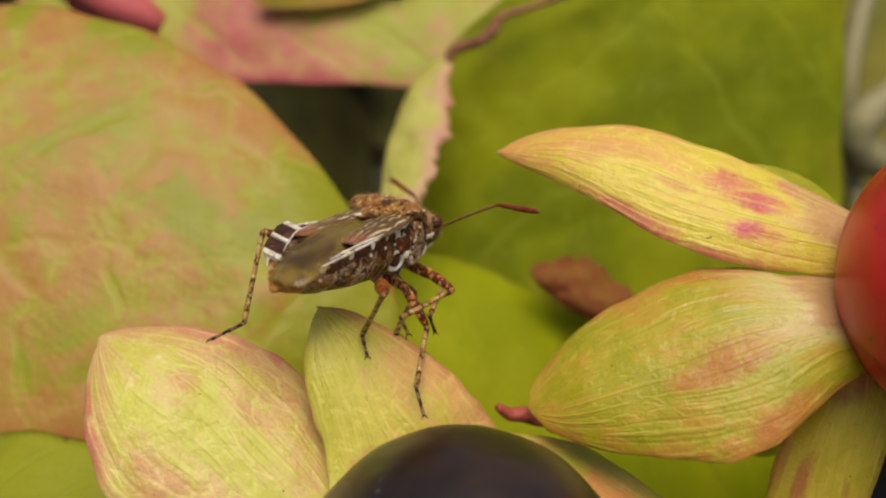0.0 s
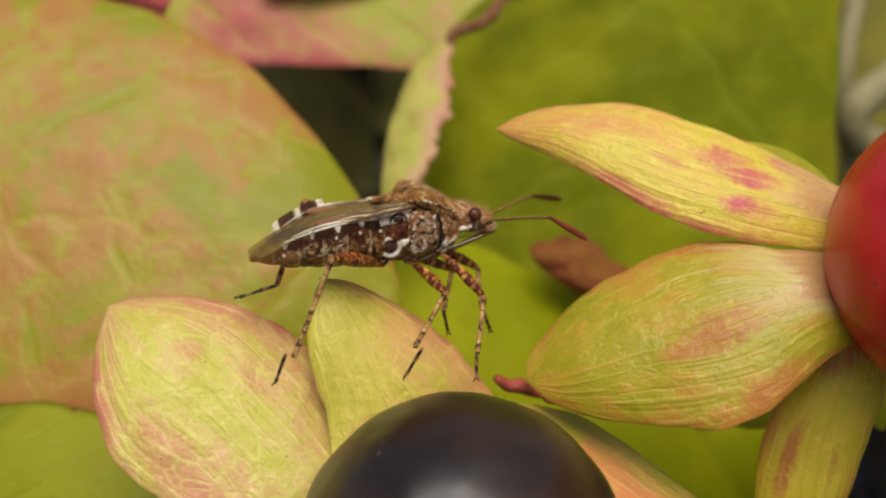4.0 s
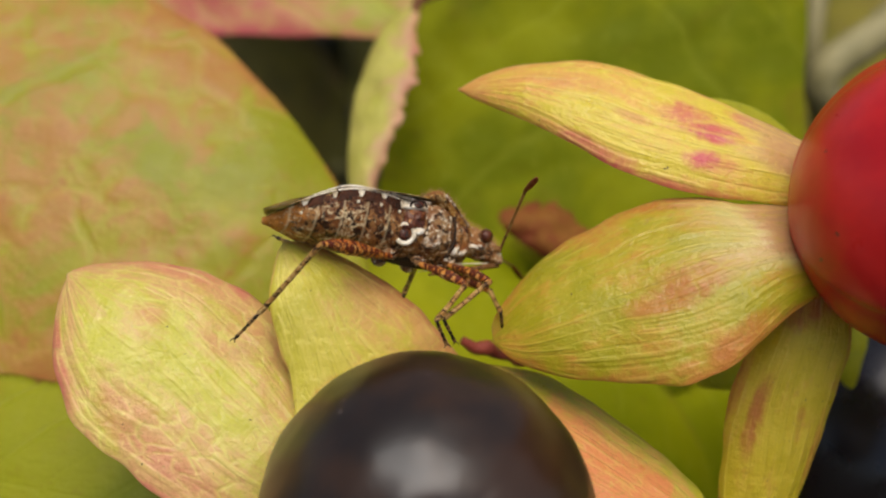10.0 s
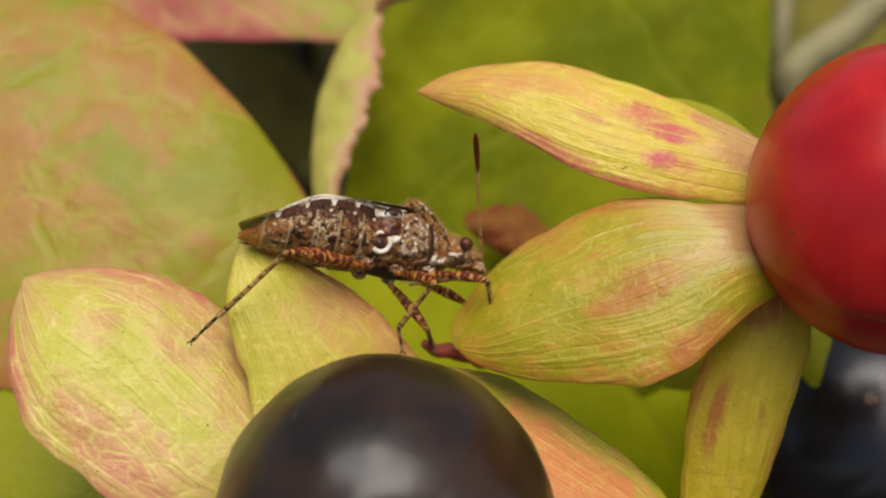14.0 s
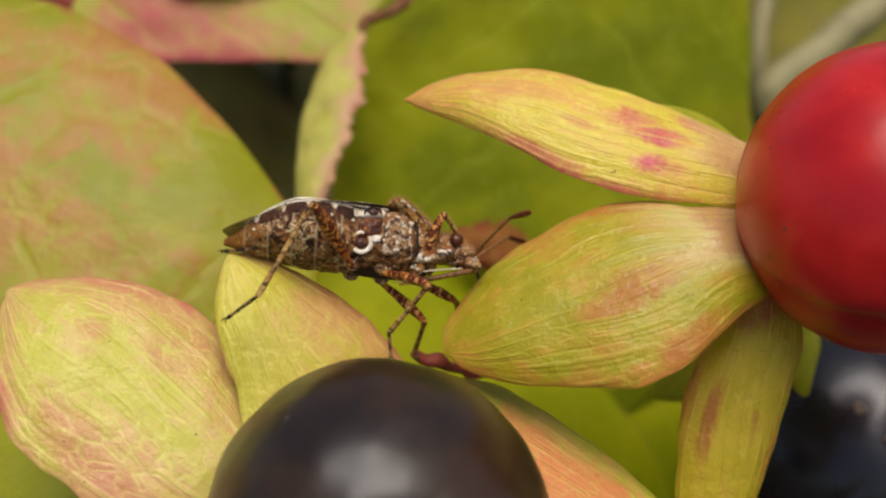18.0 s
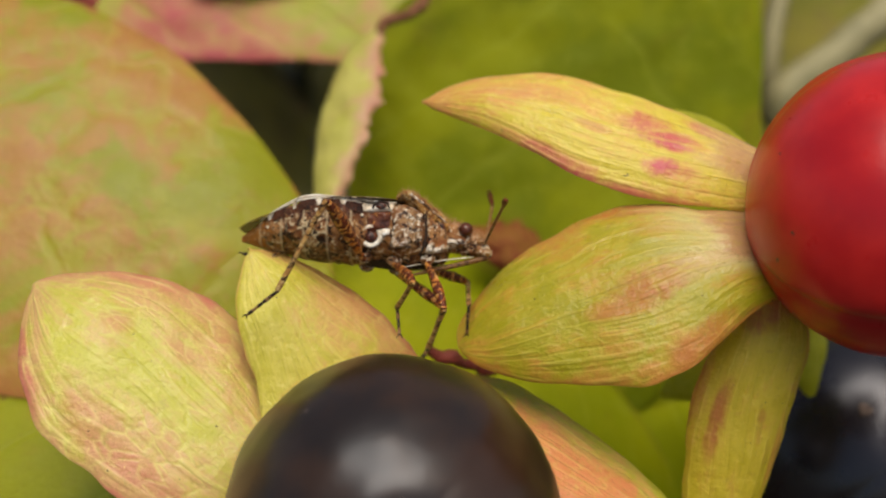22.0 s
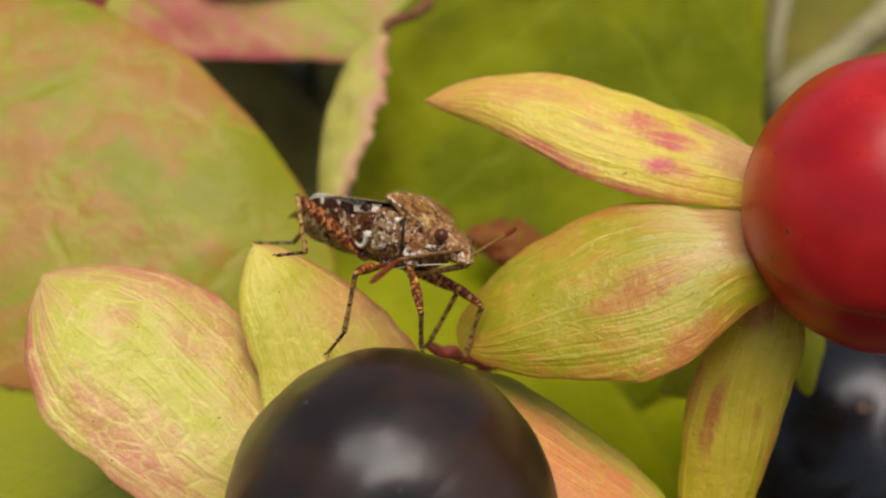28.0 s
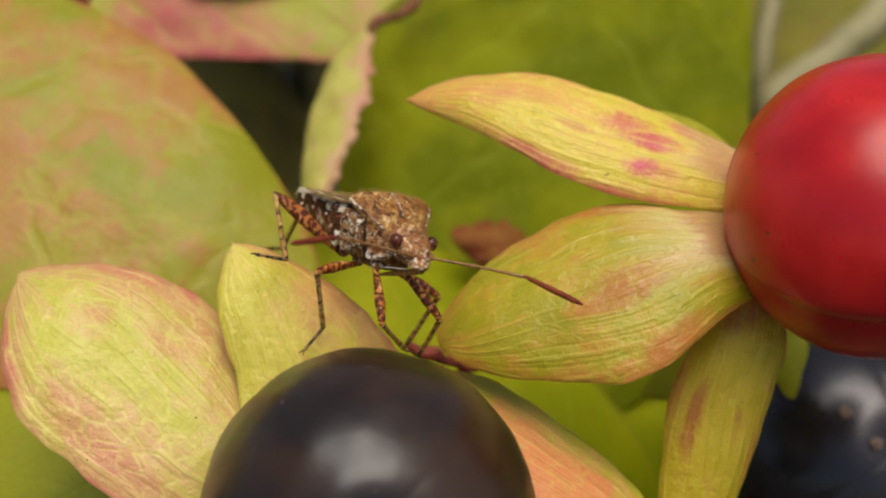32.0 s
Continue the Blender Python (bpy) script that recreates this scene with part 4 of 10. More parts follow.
HIDE = mottle_material("bug_belly", (0.185, 0.062, 0.016), (0.34, 0.160, 0.052), (0.020, 0.006, 0.003), (0.74, 0.59, 0.35), 5.6, 1.9, 0.505, 0.53, bump=0.10, tail=(0.52, 0.20, 0.03), rows=1.55)
SIDE = mottle_material("bug_side", (0.16, 0.054, 0.012), (0.28, 0.130, 0.036), (0.012, 0.005, 0.003), (0.66, 0.50, 0.31), 6.5, 1.7, 0.52, 0.55, bump=0.10)
TAN = mottle_material("bug_tan_plate", (0.23, 0.095, 0.034), (0.40, 0.23, 0.10), (0.028, 0.009, 0.004), (0.86, 0.76, 0.58), 5.6, 1.9, 0.525, 0.53, bump=0.10)
RUST = mottle_material("bug_shield", (0.27, 0.098, 0.018), (0.44, 0.215, 0.048), (0.060, 0.018, 0.006), (0.78, 0.58, 0.27), 6.5, 1.5, 0.530, 0.54, bump=0.13)
FACE = mottle_material("bug_head", (0.26, 0.090, 0.025), (0.43, 0.205, 0.070), (0.040, 0.012, 0.005), (0.86, 0.72, 0.50), 5.8, 1.8, 0.53, 0.535, bump=0.11)
PALE = mottle_material("bug_grey_white", (0.26, 0.135, 0.060), (0.48, 0.35, 0.22), (0.045, 0.016, 0.008), (0.90, 0.83, 0.70), 5.0, 2.2, 0.54, 0.515, bump=0.12, rough=0.35)
EYE = mottle_material("bug_eye", (0.055, 0.012, 0.006), (0.105, 0.028, 0.010), (0.02, 0.007, 0.006), (0.30, 0.12, 0.05), 5.0, 2.0, rough=0.25, bump=0.015, coat=0.3)
THIGH = mottle_material("bug_thigh", (0.44, 0.115, 0.016), (0.60, 0.25, 0.050), (0.085, 0.011, 0.005), (0.78, 0.52, 0.20), 6.5, 2.6, 0.525, 0.57, bands=3.4, cut=-0.25, stray=0.52, bump=0.06)
SHIN = mottle_material("bug_shin", (0.34, 0.165, 0.044), (0.48, 0.29, 0.095), (0.034, 0.013, 0.006), (0.62, 0.43, 0.18), 6.0, 2.2, 0.56, 0.57, bands=2.2, cut=0.66, stray=0.34, bump=0.05, coat=0.0)
FOOT = mottle_material("bug_foot", (0.30, 0.17, 0.07), (0.20, 0.10, 0.04), (0.012, 0.009, 0.008), (0.5, 0.4, 0.25), 5.0, 1.5, 0.54, 0.64, bands=2.2, cut=0.0, bump=0.03)
FEELER = mottle_material("bug_feeler", (0.22, 0.095, 0.026), (0.30, 0.155, 0.05), (0.05, 0.018, 0.008), (0.4, 0.25, 0.1), 5.0, 1.5, 0.55, 0.64, bump=0.03, coat=0.2)
CLUB = mottle_material("bug_club", (0.15, 0.022, 0.009), (0.20, 0.040, 0.014), (0.05, 0.010, 0.008), (0.26, 0.08, 0.04), 4.0, 1.0, 0.60, 0.68, bump=0.03, coat=0.0, rough=0.6)
IVORY = mottle_material("bug_ivory", (0.70, 0.60, 0.44), (0.84, 0.77, 0.63), (0.25, 0.14, 0.07), (0.92, 0.88, 0.78), 5.0, 2.0, 0.62, 0.54, bump=0.05, rough=0.3)
WHITE = mottle_material("bug_cream", (0.60, 0.49, 0.33), (0.78, 0.70, 0.54), (0.12, 0.055, 0.028), (0.88, 0.82, 0.70), 6.0, 2.2, 0.575, 0.53, bump=0.08, rough=0.35)
DARK_PLATE = mottle_material("bug_dark_plate", (0.070, 0.015, 0.006), (0.120, 0.031, 0.010), (0.010, 0.004, 0.003), (0.46, 0.19, 0.05), 6.0, 1.6, 0.52, 0.58, bump=0.08, coat=0.3)
RIM = mottle_material("bug_rim_dark", (0.080, 0.024, 0.008), (0.036, 0.012, 0.005), (0.012, 0.006, 0.004), (0.40, 0.22, 0.09), 7.0, 1.8, 0.56, 0.585, rough=0.5, bump=0.06, coat=0.05)
HAIR = skin_material("bug_hair", (0.46, 0.23, 0.085), (0.30, 0.13, 0.045), 1.5, 0.5, 0.0)


def wing_material():
    """Smoky clear membrane with fine veins along it."""
    k = Nodes("bug_wing_membrane")
    u, v = k.uv()
    at = k.coords()
    vein = k.step(k.math("SINE", k.math("MULTIPLY", k.math("ADD", v, k.math("MULTIPLY", k.noise(at, 0.5, 2), 0.08)), 6.2832 * 8)), 0.75, 1.0)
    cloud = k.noise(at, 0.9, 4, 0.6, 0.5)
    col = k.mix(k.step(cloud, 0.4, 0.65), (0.34, 0.22, 0.03), (0.11, 0.06, 0.012))
    col = k.mix(k.math("MULTIPLY", vein, 0.5), col, (0.12, 0.06, 0.012))
    k.put(k.bsdf, "Base Color", col)
    k.put(k.bsdf, "Roughness", 0.16)
    k.put(k.bsdf, "Coat Weight", 0.4)
    k.put(k.bsdf, "Coat Roughness", 0.15)
    k.put(k.bsdf, "Alpha", k.math("ADD", 0.36, k.math("MULTIPLY", vein, 0.45)))
    k.bump(k.math("ADD", vein, k.math("MULTIPLY", cloud, 2.0)), 0.6, 0.05)
    return k.mat


def corium_material():
    """Leathery fore wing: pale raised veins round brown cells with dark dots."""
    k = Nodes("bug_wing_corium")
    u, v = k.uv()
    at = k.coords()
    vein = k.step(k.math("SINE", k.math("MULTIPLY", k.math("ADD", v, k.math("MULTIPLY", k.noise(at, 1.6, 4), 0.42)), 6.2832 * 5)), 0.2, 0.9)
    b = k.noise(at, 5.0, 4, 0.7)
    col = k.mix(k.math("MULTIPLY", vein, k.step(k.noise(at, 2.6, 3), 0.36, 0.54)), (0.13, 0.060, 0.016), (0.62, 0.50, 0.27))
    col = k.mix(k.math("MULTIPLY", k.step(b, 0.53, 0.60), 0.85), col, (0.06, 0.028, 0.010))
    col = k.mix(k.math("MULTIPLY", k.step(k.math("ADD", u, k.math("MULTIPLY", b, 0.3)), 0.80, 1.0), 0.6), col, (0.30, 0.075, 0.028))
    k.put(k.bsdf, "Base Color", col)
    k.put(k.bsdf, "Roughness", 0.4)
    k.bump(vein, 0.7, 0.05)
    return k.mat


MEMBRANE, CORIUM = wing_material(), corium_material()


def loft(name, sections, material, sides=40, power=0.85, steps=8, lumps=0.0, grooves=()):
    """A hull through sections (x, half width, height of its widest line, rise above it, drop below it)."""
    rows = []
    for i in range(len(sections) - 1):
        p = [np.array(sections[max(0, min(j, len(sections) - 1))], float)
             for j in (i - 1, i, i + 1, i + 2)]
        for s in range(steps):
            t = s / steps
            rows.append(0.5 * (2 * p[1] + (p[2] - p[0]) * t + (2 * p[0] - 5 * p[1] + 4 * p[2] - p[3]) * t * t
                               + (3 * p[1] - 3 * p[2] + p[3] - p[0]) * t ** 3))
    rows.append(np.array(sections[-1], float))
    verts, faces = [], []
    for x, w, z, up, down in rows:
        for j in range(sides):
            a = 2 * math.pi * j / sides
            c, s = math.cos(a), math.sin(a)
            y = max(w, 0.01) * math.copysign(abs(c) ** power, c)
            p = Vector((x, y, z + (max(up, 0.01) if s > 0 else max(down, 0.01)) * math.copysign(abs(s) ** power, s)))
            out = Vector((0, c, s))
            q = Vector((p.x, abs(p.y), p.z))
            p -= out * 0.035 * sum(math.exp(-((x - g) / 0.035) ** 2) for g in grooves)
            p += out * lumps * (noise.noise(q * 2.2) + 0.6 * noise.noise(q * 5.1 + out) + 0.4 * noise.noise(q * 9.7))
            verts.append(MM * p)
    n = len(rows)
    for i in range(n - 1):
        for j in range(sides):
            k = (j + 1) % sides
            faces.append((i * sides + j, (i + 1) * sides + j, (i + 1) * sides + k, i * sides + k))
    faces.append(tuple(range(sides)))
    faces.append(tuple(range((n - 1) * sides, n * sides))[::-1])
    return mesh_from(name, verts, faces, material)


def ring(name, centre, normal, radius, thick, material):
    z = Vector(normal).normalized()
    x = z.orthogonal().normalized()
    y = z.cross(x)
    pts = [MM * (Vector(centre) + radius * (math.cos(c) * x + math.sin(c) * y)) for c in np.linspace(0, 5.4, 12)]
    return tube(name, pts, [thick] * 12, Vector(), material, 10, 4)


O = Vector()
bug = thing("plant_bug", V(-2, 0.3, 0.2), "mottled brown hairy plant bug with banded legs and long feelers", "insect")
ABDOMEN = [(-3.68, 0.06, -0.30, 0.03, 0.06), (-3.3, 0.48, -0.10, 0.05, 0.36), (-2.6, 1.06, 0.24, 0.06, 0.88), (-1.7, 1.42, 0.52, 0.05, 1.28),
           (-0.9, 1.40, 0.58, 0.08, 1.38), (-0.2, 1.22, 0.52, 0.10, 1.34), (0.35, 0.95, 0.45, 0.10, 1.22)]
part("abdomen", loft("abdomen", ABDOMEN, HIDE, steps=24, sides=56, lumps=0.045, grooves=(-2.95, -2.35, -1.72, -1.08, -0.44)), bug, "mottled grey-brown abdomen")
THORAX = [(-0.35, 0.95, 0.30, 0.40, 1.15), (0.2, 1.15, 0.38, 0.40, 1.23), (0.9, 1.15, 0.45, 0.40, 1.30), (1.5, 0.91, 0.30, 0.40, 1.10),
          (2.0, 0.60, 0.12, 0.35, 0.80), (2.18, 0.46, 0.08, 0.28, 0.6)]
part("thorax", loft("thorax", THORAX, SIDE, lumps=0.08), bug, "brown thorax with white flecks")


def flank(x, angle, rise, side):
    """A place on the thorax's side: degrees above its widest line, and millimetres out of its skin."""
    w, z, up, down = [np.interp(x, [q[0] for q in THORAX], [q[i] for q in THORAX]) for i in (1, 2, 3, 4)]
    c, t = math.cos(radians(angle)), math.sin(radians(angle))
    out = Vector((0, c, t))
    p = Vector((x, w * c ** 0.85, z + (up if t > 0 else down) * math.copysign(abs(t) ** 0.85, t))) + rise * out
    return Vector((p.x, side * p.y, p.z))


def plate(name, x0, x1, high, low, rise, material, side, lean=0.0, lumps=0.05, n=22):
    """A domed plate with rounded corners laid on the thorax's side between two lengths and two angles."""
    verts, faces = [], []
    for i in range(n + 1):
        for j in range(n + 1):
            p, q = 2 * i / n - 1, 2 * j / n - 1
            r = max(abs(p), abs(q))
            sx, sq = p * math.sqrt(1 - 0.22 * q * q), q * math.sqrt(1 - 0.22 * p * p)
            x = 0.5 * (x0 + x1) + 0.5 * (x1 - x0) * sx / 0.883 + lean * sq
            angle = 0.5 * (high + low) + 0.5 * (high - low) * sq / 0.883
            at = flank(x, angle, 0, 1)
            bulge = rise * (1 - r ** 5) - 0.06 * r ** 12 + lumps * (1 - r ** 6) * (noise.noise(at * 4) + 0.6 * noise.noise(at * 9))
            verts.append(MM * flank(x, angle, bulge, side))
    for i in range(n):
        for j in range(n):
            k = i * (n + 1) + j
            faces.append((k, k + n + 1, k + n + 2, k + 1))
    return mesh_from(name, verts, faces, material)


part("pronotum", loft("pronotum", [(0.66, 0.90, 0.86, 0.20, 0.10), (0.86, 1.20, 0.90, 0.26, 0.16), (1.08, 1.27, 0.88, 0.30, 0.26), (1.5, 1.0, 0.64, 0.36, 0.40),
                                   (1.92, 0.70, 0.38, 0.32, 0.40), (2.14, 0.58, 0.26, 0.26, 0.3)], RUST, steps=14, sides=64, lumps=0.045), bug, "rust-brown pitted shield behind the head")
part("keel", tube("keel", [MM * Vector(p) for p in ((0.80, 0, 1.14), (1.10, 0, 1.19), (1.5, 0, 1.01), (1.95, 0, 0.70))], [0.015, 0.035, 0.03, 0.015], O, PALE), bug, "low pale keel along the shield")
part("scutellum", loft("scutellum", [(-0.2, 0.07, 0.90, 0.05, 0.08), (0.1, 0.27, 0.88, 0.09, 0.12), (0.5, 0.48, 0.86, 0.12, 0.15), (0.85, 0.62, 0.86, 0.14, 0.2)], RUST, lumps=0.05), bug)
part("scutellum_tip", ball("scutellum_tip", (-0.17, 0, 0.93), (0.14, 0.10, 0.05), WHITE), bug, "ivory tip")
head = part("head", loft("head", [(2.02, 0.46, 0.12, 0.30, 0.42), (2.4, 0.54, 0.14, 0.33, 0.50), (2.72, 0.48, 0.06, 0.30, 0.46), (3.05, 0.31, -0.12, 0.24, 0.32),
                                  (3.3, 0.17, -0.28, 0.13, 0.16), (3.42, 0.05, -0.34, 0.04, 0.06)], FACE, lumps=0.07), bug, "red-brown hairy head")
part("sternum", ball("sternum", (0.75, 0, -0.64), (1.25, 0.56, 0.28), INK), bug, "black underside of the thorax")
part("rostrum", tube("rostrum", [MM * Vector(p) for p in ((3.3, 0, -0.42), (2.7, 0, -0.62), (1.9, 0, -0.86), (1.2, 0, -1.06))], [0.10, 0.08, 0.07, 0.03], O, FEELER), bug)
for y in (-1, 1):
    part("eye", ball("eye", (2.64, y * 0.55, 0.20), (0.20, 0.18, 0.20), EYE, 18, 28), head, "dark red-brown eye")
    part("scape", tube("scape", [MM * Vector(p) for p in ((2.85, y * 0.25, -0.12), (3.05, y * 0.30, -0.06), (3.22, y * 0.31, -0.07))], [0.09, 0.10, 0.08], O, FEELER), head)
    # the folded wings lie a little over to one side
    part("corium", blade("corium", MM * Vector((0.95, y * 0.60, 0.84)), MM * Vector((-2.0, 0.90 * y - 0.20, 0.66)), UP, 1.15 - 0.20 * y, O, CORIUM, bend=0.02, cup=-0.10,
                         low=0.3, high=0.5, thick=0.06, rows=20, cols=12), bug, "leathery fore wing with pale veins")
    part("wing", blade("wing", MM * Vector((-0.2, y * 0.18 - 0.12, 0.78 + 0.02 * y)), MM * Vector((-3.72, y * 0.08 - 0.34, -0.06 + 0.03 * y)), UP, 1.5, O, MEMBRANE, bend=0.28, cup=-0.20,
                       low=0.3, high=0.28, thick=0.02, rows=24, cols=14), bug, "smoky golden wing membrane")
    hub = flank(0.05, -27, 0.03, y)
    part("gland_rim", ring("gland_rim", hub, (-0.15, y, -0.25), 0.26, 0.068, IVORY), bug, "ivory ring round a gland")
    part("gland", ball("gland", hub, (0.18, 0.10, 0.18), DARK_PLATE), bug)
    part("gland_lobe", ball("gland_lobe", flank(0.42, -22, 0.03, y), (0.15, 0.09, 0.12), IVORY, lumps=0.4), bug, "ivory lobe beside the gland")
    part("side_plate", plate("side_plate", -0.36, 0.58, 1, -21, 0.09, DARK_PLATE, y), bug, "glossy dark brown side plate")
    part("side_plate", plate("side_plate", 0.60, 1.46, 24, -42, 0.10, TAN, y, lean=-0.04), bug, "rough grey-tan side plate")
    part("side_plate", plate("side_plate", 0.62, 1.14, -23, -44, 0.12, PALE, y, lean=0.10, lumps=0.16), bug, "white-flecked lower plate")
    part("side_plate", plate("side_plate", 1.60, 2.16, 20, -46, 0.08, FACE, y, lean=-0.05), bug)
    part("side_plate", plate("side_plate", 1.62, 2.04, -22, -48, 0.11, PALE, y, lean=0.10, lumps=0.16), bug, "white-flecked lower plate")
    part("wing_root", plate("wing_root", -0.42, 0.62, 34, 1, 0.17, IVORY, y, lumps=0.08), bug, "white plate at the wing's root")
    part("root_mark", tube("root_mark", [MM * flank(x, q, 0.19, y) for x, q in ((0.06, 6), (0.12, 18), (0.30, 24), (0.46, 18), (0.52, 4))], [0.02, 0.04, 0.045, 0.04, 0.02], O, INK, 8, 4), bug,
         "black curved mark")
    part("root_spot", ball("root_spot", flank(0.29, 11, 0.17, y), (0.15, 0.05, 0.10), DARK_PLATE), bug, "glossy dark spot")
    part("pleural_ridge", tube("pleural_ridge", [MM * flank(x, q, 0.05, y) for x, q in ((1.42, 32), (1.51, 8), (1.56, -16), (1.50, -38), (1.38, -52))],
                               [0.02, 0.035, 0.038, 0.035, 0.02], O, INK), bug, "black seam")
    part("shoulder_spot", ball("shoulder_spot", flank(1.92, 8, 0.02, y), (0.14, 0.06, 0.12), DARK_PLATE), bug)
    part("cheek", ball("cheek", (2.42, y * 0.50, -0.16), (0.24, 0.06, 0.08), PALE, lumps=0.5), bug, "pale streak below the eye")
    part("belly_line", tube("belly_line", [MM * Vector(p) for p in ((1.0, y * 0.35, -0.93), (2.0, y * 0.32, -0.68), (2.9, y * 0.22, -0.50))], [0.012, 0.018, 0.012], O, IVORY), bug, "thin ivory line under the head")
    shield_edge = [MM * Vector(p) for p in ((1.06, y * 1.27, 0.92), (1.45, y * 1.05, 0.72), (1.9, y * 0.73, 0.46), (2.1, y * 0.6, 0.34))]
    part("shield_edge", tube("shield_edge", shield_edge, [0.045, 0.035, 0.03, 0.02], O, PALE), bug, "pale edge of the shield")
    part("wing_edge", tube("wing_edge", [MM * Vector(p) for p in ((0.7, y * 1.12, 0.68), (0.0, 1.16 * y - 0.10, 0.66), (-0.9, 1.20 * y - 0.21, 0.69), (-1.8, 1.13 * y - 0.28, 0.65), (-2.6, 0.80 * y - 0.22, 0.36))],
                           [0.03, 0.035, 0.022, 0.032, 0.01], O, WHITE), bug, "ivory outer edge of the fore wing")
    # banded plates along the rim of the abdomen: pale wedges between dark ones
    ax, aw, az = [np.array([s[i] for s in ABDOMEN]) for i in (0, 1, 2)]
    pale = (-2.78, -2.08, -1.40, -0.74, -0.16)
    for i in range(9):
        white = i % 2 == 0
        mid_x = pale[i // 2] if white else 0.5 * (pale[i // 2] + pale[i // 2 + 1])
        top, low, drop = (0.085 + 0.025 * math.sin(2.3 * i), 0.035, 0.11 + 0.04 * math.sin(1.7 * i)) if white else (0.22, 0.25, 0.21 + 0.06 * math.sin(3.1 * i))
        vs = []
        for k in (-1, 0, 1):
            for share, dy, dz in ((1, -0.62, 0.05), (1, 0.03, 0.06), (1, 0.07, 0.02), (0, 0.045 if white else 0.03, -drop), (0, -0.10, -drop)):
                x = mid_x + k * (top if share else low)
                w, z = np.interp(x, ax, aw), np.interp(x, ax, az)
                flare = 1.0 if y > 0 and dy > 0 and mid_x < -1.2 else 0.0
                vs.append(MM * Vector((x, y * (w + dy + 0.12 * flare), z + dz + 0.19 * flare)))
        fs = [(r * 5 + j, r * 5 + (j + 1) % 5, r * 5 + 5 + (j + 1) % 5, r * 5 + 5 + j) for r in range(2) for j in range(5)]
        fs += [(4, 3, 2, 1, 0), (10, 11, 12, 13, 14)]
        part("rim_plate", mesh_from("rim_plate", vs, fs, WHITE if white else RIM, smooth=False), bug)
        if white:
            w, z = np.interp(mid_x - 0.06, ax, aw), np.interp(mid_x - 0.06, ax, az)
            part("rim_spot", ball("rim_spot", (mid_x - 0.06, y * (w + 0.02), z - 0.27), (0.045, 0.04, 0.05), WHITE, 8, 10), bug)
    part("rim_edge", tube("rim_edge", [MM * Vector((x, y * (np.interp(x, ax, aw) + 0.04), np.interp(x, ax, az) + 0.07)) for x in (-3.1, -2.5, -1.8, -1.1, -0.5, 0.0)],
                          [0.015, 0.03, 0.035, 0.035, 0.03, 0.02], O, WHITE, 8, 4), bug, "thin ivory rim")

# hairs on shield, head and thorax
rng = random.Random(3)
verts, faces = [], []
for n in range(1200):
    x = rng.uniform(0.7, 3.2)
    a = rng.uniform(-0.25, math.pi + 0.25)
    w = np.interp(x, [0.7, 1.08, 1.5, 2.1, 2.7, 3.2], [0.95, 1.22, 0.98, 0.56, 0.46, 0.22])
    z, up = np.interp(x, [0.7, 1.08, 1.5, 2.1, 2.7, 3.2], [0.86, 0.88, 0.64, 0.24, 0.06, -0.2]), 0.29
    root_at = Vector((x, w * math.cos(a) * 0.97, z + up * math.sin(a) * 0.95))
    way = Vector((rng.uniform(-0.3, 0.5), math.cos(a) + rng.uniform(-0.3, 0.3), math.sin(a) + 0.3 + rng.uniform(-0.2, 0.3))).normalized()
    tip_at = root_at + way * rng.uniform(0.12, 0.30)
    side = way.orthogonal().normalized() * 0.006
    other = way.cross(side)
    k = len(verts)
    verts += [MM * (root_at + side), MM * (root_at - 0.5 * side + 0.87 * other), MM * (root_at - 0.5 * side - 0.87 * other), MM * tip_at]
    faces += [(k, k + 1, k + 3), (k + 1, k + 2, k + 3), (k + 2, k, k + 3)]
part("hairs", mesh_from("hairs", verts, faces, HAIR), bug, "fine rusty hairs")


def rod(name, length, stations, material, sides=12):
    """A limb along x: stations of (share of the length, radius, height off the line)."""
    return tube(name, [MM * Vector((s * length, 0, h)) for s, r, h in stations], [r for s, r, h in stations], O, material, sides, 4)


